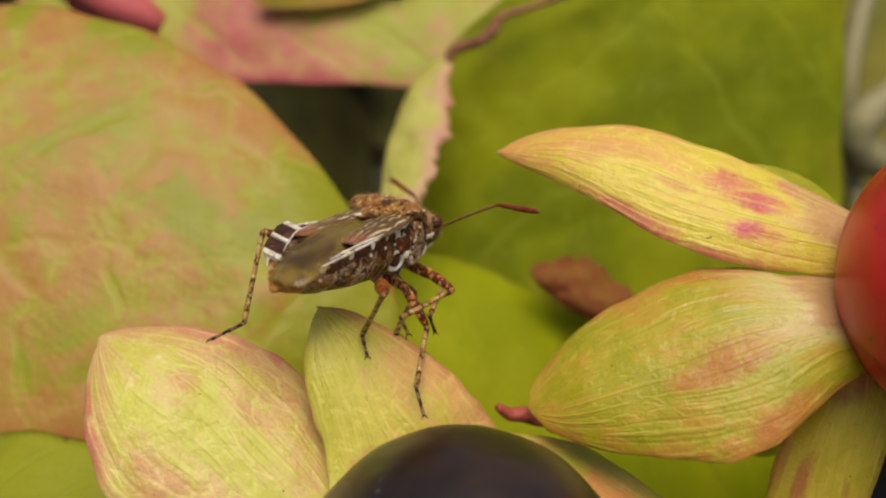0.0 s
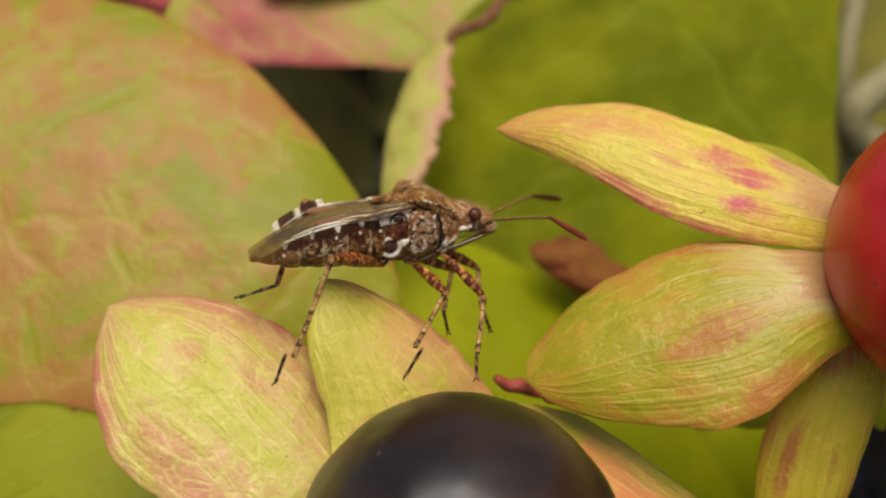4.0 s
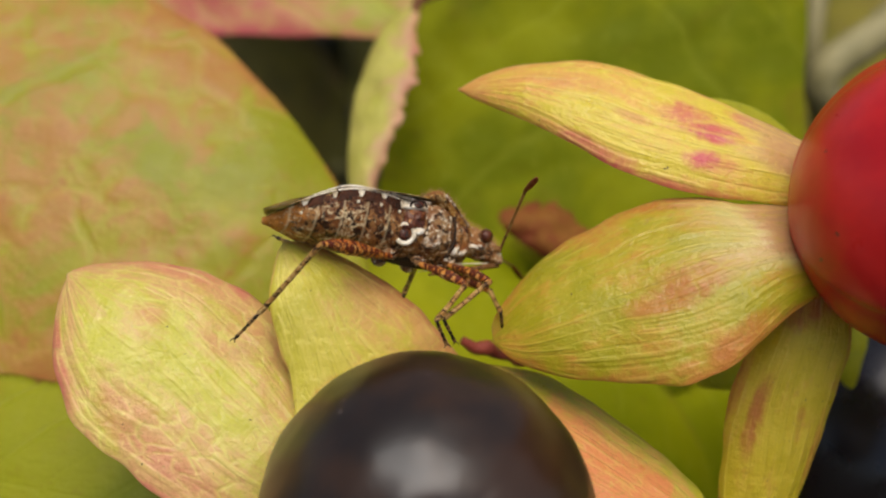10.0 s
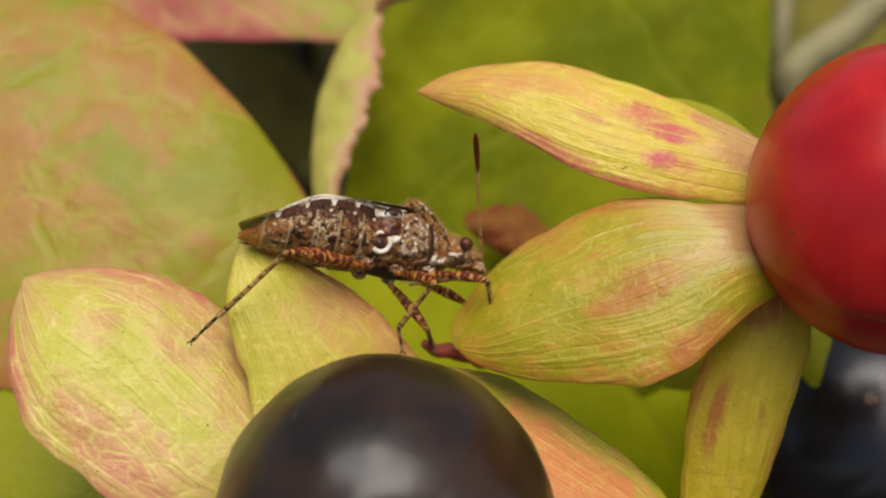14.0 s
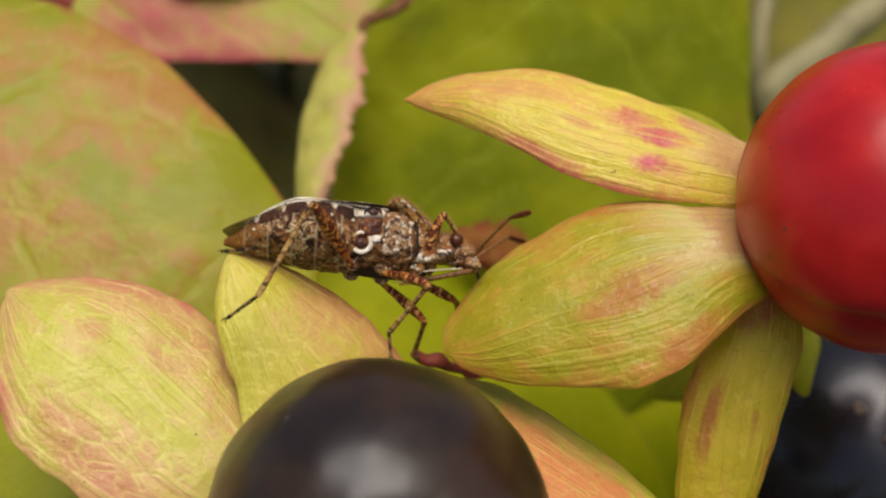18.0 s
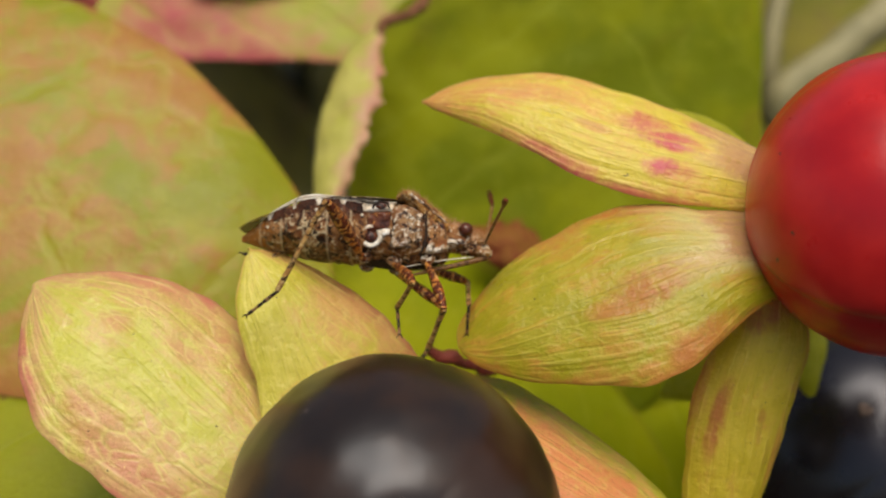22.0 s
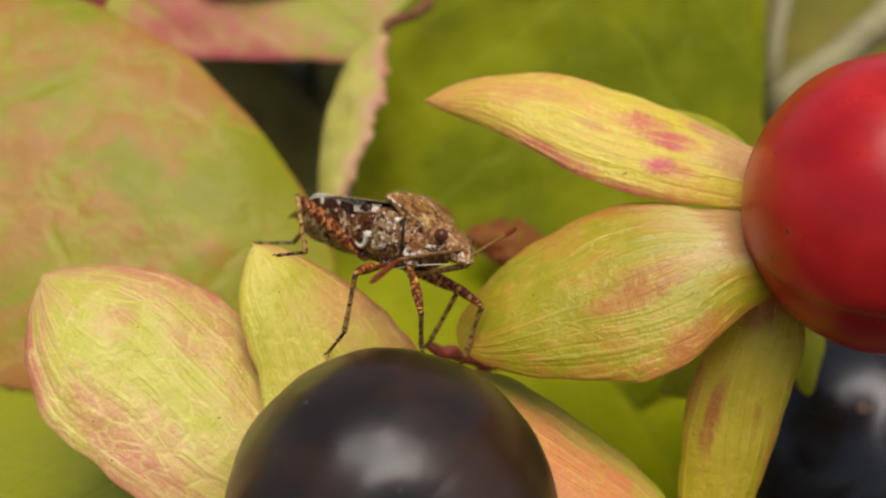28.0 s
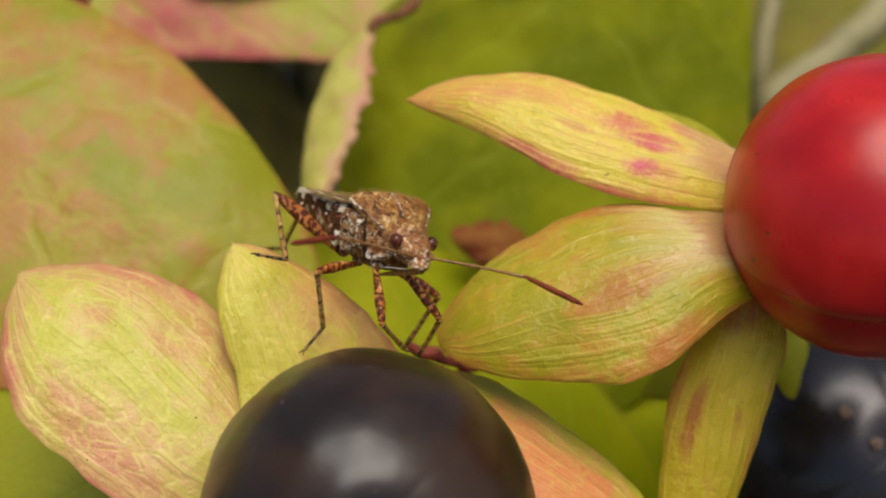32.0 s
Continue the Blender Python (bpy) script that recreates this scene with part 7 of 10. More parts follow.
    walk(LIMB["RF", "tibia"], [
        (0, limb(1.27, -2.06, -1.29, -0.89, 0.38, -0.26)), (0.5, limb(1.46, -2.07, -1.34, -0.95, 0.26, -0.17)),
        (1, limb(1.65, -2.06, -1.39, -0.99, 0.14, -0.07)), (1.5, limb(1.93, -2.01, -1.43, -1.00, 0.05, 0.01)),
        (2, limb(2.21, -1.92, -1.45, -0.99, -0.04, 0.09)), (2.5, limb(2.60, -1.83, -0.43, -0.92, -0.39, -0.07)),
        (3, limb(2.42, -1.94, -0.45, -0.05, -0.66, -0.75)), (3.5, limb(2.58, -1.10, -2.07, -0.25, -0.56, -0.79)),
        (5.5, limb(2.31, -1.49, -1.98, -0.54, -0.73, -0.42)), (6, limb(2.22, -1.34, -2.14, -0.61, -0.65, -0.46)),
        (6.5, limb(2.27, -1.55, -1.94, -0.63, -0.57, -0.52)), (7, limb(2.30, -1.73, -1.71, -0.65, -0.48, -0.59)),
        (7.5, limb(2.00, -1.71, -1.91, -0.55, -0.64, -0.54)), (8, limb(1.67, -1.62, -2.05, -0.42, -0.78, -0.47)),
        (8.5, limb(1.72, -1.94, -1.64, -0.36, 0.06, -0.93)), (9, limb(1.75, -2.12, -1.16, 0.04, 0.84, -0.54)),
        (9.5, limb(2.04, -2.04, -1.31, -0.43, 0.50, -0.75)), (10, limb(2.31, -1.89, -1.44, -0.73, -0.02, -0.68)),
        (10.5, limb(2.39, -1.97, -1.04, -0.73, -0.08, -0.68)), (11, limb(2.43, -1.96, -0.62, -0.73, -0.14, -0.67)),
        (11.5, limb(2.71, -1.72, -0.34, -0.28, 0.58, -0.76)), (12, limb(2.91, -1.38, -0.10, 0.38, 0.88, -0.29)),
        (12.5, limb(3.23, -1.09, -0.62, 0.35, 0.84, -0.41)), (13, limb(3.31, -0.69, -1.17, 0.31, 0.79, -0.53)),
        (13.5, limb(3.19, -1.10, -1.13, 0.36, 0.76, -0.54)), (14, limb(2.99, -1.47, -1.07, 0.41, 0.73, -0.55)),
        (14.5, limb(2.97, -1.49, -1.08, 0.41, 0.74, -0.54)), (15, limb(2.92, -1.55, -1.09, 0.42, 0.75, -0.51)),
        (16, limb(2.79, -1.68, -1.12, 0.44, 0.78, -0.44)), (17, limb(2.71, -1.75, -1.13, 0.45, 0.80, -0.40)),
        (17.5, limb(2.66, -1.61, -0.04, 0.50, 0.77, -0.39)), (18, limb(2.20, -1.01, 0.76, 0.56, 0.74, -0.38)),
        (18.5, limb(1.83, -1.00, 0.86, 0.58, 0.78, -0.24)), (19, limb(2.46, -1.86, -1.31, -0.26, 0.25, -0.93)),
        (19.5, limb(2.38, -1.90, -1.32, -0.22, 0.30, -0.93)), (20, limb(2.30, -1.94, -1.33, -0.17, 0.35, -0.92)),
        (20.5, limb(2.29, -1.65, -1.83, -0.21, 0.60, -0.77)), (21, limb(2.20, -1.23, -2.22, -0.23, 0.80, -0.56)),
        (21.5, limb(2.20, -1.21, -2.23, -0.24, 0.82, -0.52)), (22, limb(2.20, -1.18, -2.24, -0.25, 0.84, -0.48)),
        (22.5, limb(2.34, -1.20, -2.17, -0.29, 0.82, -0.49)), (23, limb(2.47, -1.21, -2.09, -0.33, 0.80, -0.50)),
        (23.5, limb(2.57, -1.11, -2.08, -0.37, 0.78, -0.51)), (24, limb(2.66, -1.00, -2.06, -0.41, 0.75, -0.52)),
        (24.5, limb(2.66, -1.13, -2.00, -0.32, 0.74, -0.59)), (25, limb(2.65, -1.26, -1.92, -0.23, 0.73, -0.65)),
        (25.5, limb(2.67, -1.23, -1.92, -0.25, 0.72, -0.64)), (26, limb(2.72, -1.17, -1.92, -0.30, 0.72, -0.63)),
        (27, limb(2.83, -1.00, -1.90, -0.42, 0.70, -0.58)), (28, limb(2.89, -0.90, -1.89, -0.48, 0.68, -0.55)),
        (28.5, limb(2.87, -0.85, -1.93, -0.47, 0.70, -0.54)), (29, limb(2.84, -0.81, -1.97, -0.45, 0.72, -0.53)),
        (29.5, limb(2.85, -0.71, -1.99, -0.48, 0.70, -0.53)), (30, limb(2.85, -0.62, -2.01, -0.51, 0.68, -0.52)),
        (30.5, limb(2.82, -0.56, -2.05, -0.55, 0.69, -0.47)), (31, limb(2.80, -0.50, -2.07, -0.59, 0.69, -0.42)),
        (31.5, limb(2.77, -0.52, -2.09, -0.55, 0.71, -0.43)), (32, limb(2.75, -0.54, -2.11, -0.52, 0.73, -0.44))])
    walk(LIMB["RF", "tarsus"], [
        (0, limb(-0.28, -1.39, -1.74, -0.60, -0.76, -0.26)), (0.5, limb(-0.20, -1.61, -1.64, -0.64, -0.73, -0.23)),
        (1, limb(-0.08, -1.82, -1.52, -0.68, -0.71, -0.20)), (1.5, limb(0.19, -1.93, -1.41, -0.71, -0.59, -0.39)),
        (2, limb(0.47, -2.00, -1.29, -0.70, -0.44, -0.56)), (2.5, limb(0.99, -2.51, -0.55, 0.33, -0.47, -0.82)),
        (3, limb(2.34, -3.10, -1.76, 0.82, -0.45, -0.37)), (3.5, limb(2.15, -2.08, -3.45, -0.40, -0.83, -0.40)),
        (5.5, limb(1.36, -2.76, -2.71, 0.28, -0.55, -0.79)), (6, limb(1.16, -2.49, -2.94, 0.35, -0.42, -0.84)),
        (6.5, limb(1.16, -2.55, -2.86, 0.41, -0.11, -0.91)), (7, limb(1.16, -2.58, -2.74, 0.42, 0.21, -0.88)),
        (7.5, limb(1.04, -2.83, -2.85, 0.45, 0.41, -0.80)), (8, limb(0.93, -2.98, -2.87, 0.46, 0.58, -0.67)),
        (8.5, limb(1.09, -1.84, -3.27, 0.48, 0.20, -0.85)), (9, limb(1.81, -0.65, -2.10, 0.42, -0.22, -0.88)),
        (9.5, limb(1.29, -1.15, -2.62, 0.58, 0.17, -0.79)), (10, limb(1.03, -1.92, -2.64, 0.64, 0.53, -0.56)),
        (10.5, limb(1.11, -2.11, -2.22, 0.41, 0.40, -0.82)), (11, limb(1.15, -2.21, -1.79, 0.12, 0.22, -0.97)),
        (11.5, limb(2.22, -0.70, -1.68, 0.03, 0.30, -0.95)), (12, limb(3.58, 0.15, -0.61, -0.06, 0.38, -0.92)),
        (12.5, limb(3.84, 0.39, -1.34, -0.08, 0.32, -0.94)), (13, limb(3.85, 0.70, -2.09, -0.10, 0.26, -0.96)),
        (13.5, limb(3.82, 0.23, -2.08, -0.05, 0.25, -0.97)), (14, limb(3.70, -0.19, -2.03, -0.00, 0.25, -0.97)),
        (14.5, limb(3.69, -0.20, -2.02, -0.01, 0.25, -0.97)), (15, limb(3.65, -0.23, -1.98, -0.02, 0.26, -0.96)),
        (16, limb(3.55, -0.31, -1.89, -0.06, 0.29, -0.95)), (17, limb(3.49, -0.35, -1.83, -0.08, 0.31, -0.95)),
        (17.5, limb(3.54, -0.27, -0.72, 0.16, 0.38, -0.91)), (18, limb(3.18, 0.28, 0.09, 0.38, 0.43, -0.82)),
        (18.5, limb(2.85, 0.36, 0.43, 0.81, 0.58, -0.09)), (19, limb(2.00, -1.42, -2.94, 0.28, 0.11, -0.95)),
        (19.5, limb(2.00, -1.38, -2.95, -0.05, 0.38, -0.92)), (20, limb(2.00, -1.33, -2.94, -0.37, 0.58, -0.72)),
        (20.5, limb(1.93, -0.60, -3.18, -0.43, -0.19, -0.88)), (21, limb(1.81, 0.17, -3.19, -0.22, -0.85, -0.49)),
        (21.5, limb(1.79, 0.23, -3.14, -0.19, -0.83, -0.52)), (22, limb(1.76, 0.29, -3.09, -0.16, -0.81, -0.56)),
        (22.5, limb(1.83, 0.24, -3.03, -0.08, -0.82, -0.57)), (23, limb(1.90, 0.19, -2.96, -0.00, -0.82, -0.57)),
        (23.5, limb(1.92, 0.25, -2.97, 0.01, -0.81, -0.59)), (24, limb(1.94, 0.31, -2.97, 0.02, -0.80, -0.60)),
        (24.5, limb(2.09, 0.17, -3.03, 0.09, -0.81, -0.58)), (25, limb(2.25, 0.01, -3.06, 0.16, -0.81, -0.56)),
        (25.5, limb(2.24, 0.04, -3.05, 0.22, -0.81, -0.55)), (26, limb(2.20, 0.09, -3.02, 0.35, -0.78, -0.53)),
        (27, limb(2.10, 0.22, -2.92, 0.66, -0.63, -0.41)), (28, limb(2.04, 0.29, -2.86, 0.79, -0.51, -0.33)),
        (28.5, limb(2.05, 0.37, -2.88, 0.85, -0.50, -0.18)), (29, limb(2.05, 0.45, -2.89, 0.88, -0.47, -0.02)),
        (29.5, limb(2.00, 0.51, -2.91, 0.91, -0.42, 0.00)), (30, limb(1.94, 0.57, -2.93, 0.93, -0.36, 0.03)),
        (30.5, limb(1.86, 0.65, -2.87, 0.95, -0.30, 0.03)), (31, limb(1.77, 0.72, -2.80, 0.97, -0.25, 0.04)),
        (31.5, limb(1.80, 0.73, -2.84, 0.96, -0.27, 0.05)), (32, limb(1.84, 0.74, -2.87, 0.95, -0.30, 0.05))])
    walk(LIMB["LH", "femur"], [
        (0, limb(-0.12, 0.55, -0.85, -0.52, 0.68, 0.51)), (0.5, limb(-0.12, 0.55, -0.85, -0.54, 0.67, 0.50)),
        (1, limb(-0.12, 0.55, -0.85, -0.57, 0.66, 0.50)), (1.5, limb(-0.12, 0.55, -0.85, -0.60, 0.61, 0.51)),
        (2, limb(-0.12, 0.55, -0.85, -0.63, 0.57, 0.53)), (2.5, limb(-0.12, 0.55, -0.85, -0.72, 0.42, 0.56)),
        (3, limb(-0.12, 0.55, -0.85, -0.78, 0.25, 0.58)), (3.5, limb(-0.12, 0.55, -0.85, -0.74, 0.30, 0.60)),
        (4, limb(-0.12, 0.55, -0.85, -0.64, 0.43, 0.63)), (5, limb(-0.12, 0.55, -0.85, -0.31, 0.70, 0.65)),
        (6, limb(-0.12, 0.55, -0.85, -0.10, 0.79, 0.60)), (6.5, limb(-0.12, 0.55, -0.85, -0.09, 0.74, 0.67)),
        (7, limb(-0.12, 0.55, -0.85, -0.09, 0.68, 0.72)), (7.5, limb(-0.12, 0.55, -0.85, -0.05, 0.61, 0.79)),
        (8, limb(-0.12, 0.55, -0.85, -0.00, 0.53, 0.85)), (8.5, limb(-0.12, 0.55, -0.85, -0.05, 0.54, 0.84)),
        (9, limb(-0.12, 0.55, -0.85, -0.09, 0.54, 0.83)), (9.5, limb(-0.12, 0.55, -0.85, -0.11, 0.60, 0.80)),
        (10, limb(-0.12, 0.55, -0.85, -0.13, 0.64, 0.75)), (10.5, limb(-0.12, 0.55, -0.85, -0.17, 0.59, 0.79)),
        (11, limb(-0.12, 0.55, -0.85, -0.20, 0.53, 0.82)), (11.5, limb(-0.12, 0.55, -0.85, -0.22, 0.46, 0.86)),
        (12, limb(-0.12, 0.55, -0.85, -0.24, 0.39, 0.89)), (12.5, limb(-0.12, 0.55, -0.85, -0.33, 0.41, 0.85)),
        (13, limb(-0.12, 0.55, -0.85, -0.41, 0.43, 0.80)), (13.5, limb(-0.12, 0.55, -0.85, -0.40, 0.44, 0.81)),
        (14, limb(-0.12, 0.55, -0.85, -0.38, 0.44, 0.81)), (14.5, limb(-0.12, 0.55, -0.85, -0.38, 0.44, 0.82)),
        (15, limb(-0.12, 0.55, -0.85, -0.38, 0.42, 0.82)), (16, limb(-0.12, 0.55, -0.85, -0.40, 0.38, 0.84)),
        (17, limb(-0.12, 0.55, -0.85, -0.40, 0.35, 0.84)), (17.5, limb(-0.12, 0.55, -0.85, -0.49, 0.36, 0.79)),
        (18, limb(-0.12, 0.55, -0.85, -0.57, 0.37, 0.73)), (18.5, limb(-0.12, 0.55, -0.85, -0.50, 0.42, 0.76)),
        (19, limb(-0.12, 0.55, -0.85, -0.42, 0.47, 0.78)), (19.5, limb(-0.12, 0.55, -0.85, -0.45, 0.48, 0.75)),
        (20, limb(-0.12, 0.55, -0.85, -0.49, 0.49, 0.72)), (20.5, limb(-0.12, 0.55, -0.85, -0.54, 0.49, 0.68)),
        (21, limb(-0.12, 0.55, -0.85, -0.58, 0.49, 0.64)), (21.5, limb(-0.12, 0.55, -0.85, -0.60, 0.47, 0.65)),
        (22, limb(-0.12, 0.55, -0.85, -0.61, 0.45, 0.66)), (22.5, limb(-0.12, 0.55, -0.85, -0.69, 0.35, 0.63)),
        (23, limb(-0.12, 0.55, -0.85, -0.77, 0.24, 0.59)), (23.5, limb(-0.12, 0.55, -0.85, -0.80, 0.23, 0.55)),
        (24, limb(-0.12, 0.55, -0.85, -0.83, 0.21, 0.52)), (24.5, limb(-0.12, 0.55, -0.85, -0.83, 0.18, 0.53)),
        (25, limb(-0.12, 0.55, -0.85, -0.83, 0.14, 0.54)), (25.5, limb(-0.12, 0.55, -0.85, -0.84, 0.07, 0.54)),
        (26, limb(-0.12, 0.55, -0.85, -0.84, -0.10, 0.54)), (27, limb(-0.12, 0.55, -0.85, -0.72, -0.53, 0.45)),
        (28, limb(-0.12, 0.55, -0.85, -0.59, -0.72, 0.36)), (28.5, limb(-0.12, 0.55, -0.85, -0.71, -0.63, 0.31)),
        (29, limb(-0.12, 0.55, -0.85, -0.82, -0.52, 0.25)), (29.5, limb(-0.12, 0.55, -0.85, -0.67, -0.69, 0.29)),
        (30, limb(-0.12, 0.55, -0.85, -0.48, -0.82, 0.32)), (30.5, limb(-0.12, 0.55, -0.85, -0.47, -0.83, 0.31)),
        (31, limb(-0.12, 0.55, -0.85, -0.46, -0.83, 0.31)), (31.5, limb(-0.12, 0.55, -0.85, -0.57, -0.77, 0.30)),
        (32, limb(-0.12, 0.55, -0.85, -0.67, -0.69, 0.28))])
    walk(LIMB["LH", "tibia"], [
        (0, limb(-1.48, 2.33, 0.48, -0.60, -0.25, -0.76)), (0.5, limb(-1.54, 2.29, 0.46, -0.56, -0.32, -0.76)),
        (1, limb(-1.59, 2.26, 0.44, -0.52, -0.39, -0.76)), (1.5, limb(-1.68, 2.14, 0.49, -0.50, -0.45, -0.74)),
        (2, limb(-1.76, 2.02, 0.52, -0.47, -0.50, -0.73)), (2.5, limb(-1.98, 1.63, 0.61, -0.43, -0.54, -0.72)),
        (3, limb(-2.14, 1.20, 0.65, -0.39, -0.58, -0.71)), (3.5, limb(-2.05, 1.34, 0.70, -0.41, -0.57, -0.72)),
        (4, limb(-1.79, 1.67, 0.80, -0.44, -0.52, -0.73)), (5, limb(-0.91, 2.37, 0.83, -0.51, -0.41, -0.76)),
        (6, limb(-0.37, 2.61, 0.72, -0.54, -0.35, -0.77)), (6.5, limb(-0.36, 2.48, 0.88, -0.53, -0.36, -0.76)),
        (7, limb(-0.35, 2.33, 1.03, -0.52, -0.38, -0.76)), (7.5, limb(-0.24, 2.13, 1.21, -0.53, -0.36, -0.77)),
        (8, limb(-0.13, 1.92, 1.36, -0.54, -0.34, -0.77)), (8.5, limb(-0.25, 1.94, 1.34, -0.57, -0.34, -0.75)),
        (9, limb(-0.36, 1.97, 1.32, -0.59, -0.35, -0.72)), (9.5, limb(-0.41, 2.10, 1.22, -0.61, -0.40, -0.68)),
        (10, limb(-0.46, 2.22, 1.11, -0.62, -0.45, -0.64)), (10.5, limb(-0.55, 2.08, 1.21, -0.62, -0.46, -0.63)),
        (11, limb(-0.64, 1.93, 1.29, -0.62, -0.47, -0.63)), (11.5, limb(-0.69, 1.75, 1.39, -0.62, -0.47, -0.63)),
        (12, limb(-0.74, 1.56, 1.46, -0.62, -0.47, -0.62)), (12.5, limb(-0.97, 1.62, 1.36, -0.53, -0.59, -0.61)),
        (13, limb(-1.20, 1.68, 1.23, -0.43, -0.69, -0.58)), (13.5, limb(-1.15, 1.69, 1.25, -0.49, -0.64, -0.60)),
        (14, limb(-1.10, 1.70, 1.26, -0.54, -0.58, -0.61)), (14.5, limb(-1.10, 1.69, 1.27, -0.54, -0.57, -0.61)),
        (15, limb(-1.12, 1.64, 1.29, -0.55, -0.55, -0.63)), (16, limb(-1.15, 1.53, 1.33, -0.57, -0.48, -0.66)),
        (17, limb(-1.17, 1.47, 1.34, -0.58, -0.45, -0.68)), (17.5, limb(-1.40, 1.50, 1.21, -0.49, -0.59, -0.64)),
        (18, limb(-1.61, 1.51, 1.05, -0.38, -0.72, -0.58)), (18.5, limb(-1.41, 1.65, 1.12, -0.47, -0.63, -0.62)),
        (19, limb(-1.21, 1.77, 1.17, -0.55, -0.53, -0.64)), (19.5, limb(-1.30, 1.80, 1.10, -0.51, -0.57, -0.64)),
        (20, limb(-1.38, 1.83, 1.03, -0.46, -0.61, -0.64)), (20.5, limb(-1.51, 1.83, 0.93, -0.43, -0.67, -0.61)),
        (21, limb(-1.64, 1.83, 0.83, -0.39, -0.72, -0.58)), (21.5, limb(-1.67, 1.77, 0.84, -0.38, -0.71, -0.59)),
        (22, limb(-1.70, 1.71, 0.86, -0.36, -0.70, -0.61)), (22.5, limb(-1.93, 1.45, 0.79, -0.20, -0.76, -0.62)),
        (23, limb(-2.12, 1.18, 0.68, -0.04, -0.79, -0.61)), (23.5, limb(-2.20, 1.14, 0.59, -0.00, -0.80, -0.60)),
        (24, limb(-2.28, 1.08, 0.50, 0.03, -0.81, -0.59)), (24.5, limb(-2.28, 1.01, 0.53, 0.05, -0.80, -0.59)),
        (25, limb(-2.28, 0.93, 0.55, 0.07, -0.80, -0.60)), (25.5, limb(-2.30, 0.74, 0.56, -0.04, -0.75, -0.66)),
        (26, limb(-2.30, 0.29, 0.54, -0.31, -0.58, -0.75)), (27, limb(-1.99, -0.83, 0.31, -0.79, 0.09, -0.61)),
        (28, limb(-1.66, -1.33, 0.08, -0.82, 0.46, -0.33)), (28.5, limb(-1.98, -1.09, -0.05, -0.17, -0.29, -0.94)),
        (29, limb(-2.25, -0.80, -0.20, 0.72, -0.65, -0.26)), (29.5, limb(-1.85, -1.24, -0.09, -0.10, -0.40, -0.91)),
        (30, limb(-1.36, -1.58, -0.02, -0.80, 0.31, -0.51)), (30.5, limb(-1.34, -1.60, -0.03, -0.80, 0.31, -0.51)),
        (31, limb(-1.32, -1.61, -0.05, -0.80, 0.31, -0.52)), (31.5, limb(-1.60, -1.45, -0.08, -0.80, 0.28, -0.53)),
        (32, limb(-1.85, -1.25, -0.12, -0.80, 0.26, -0.54))])
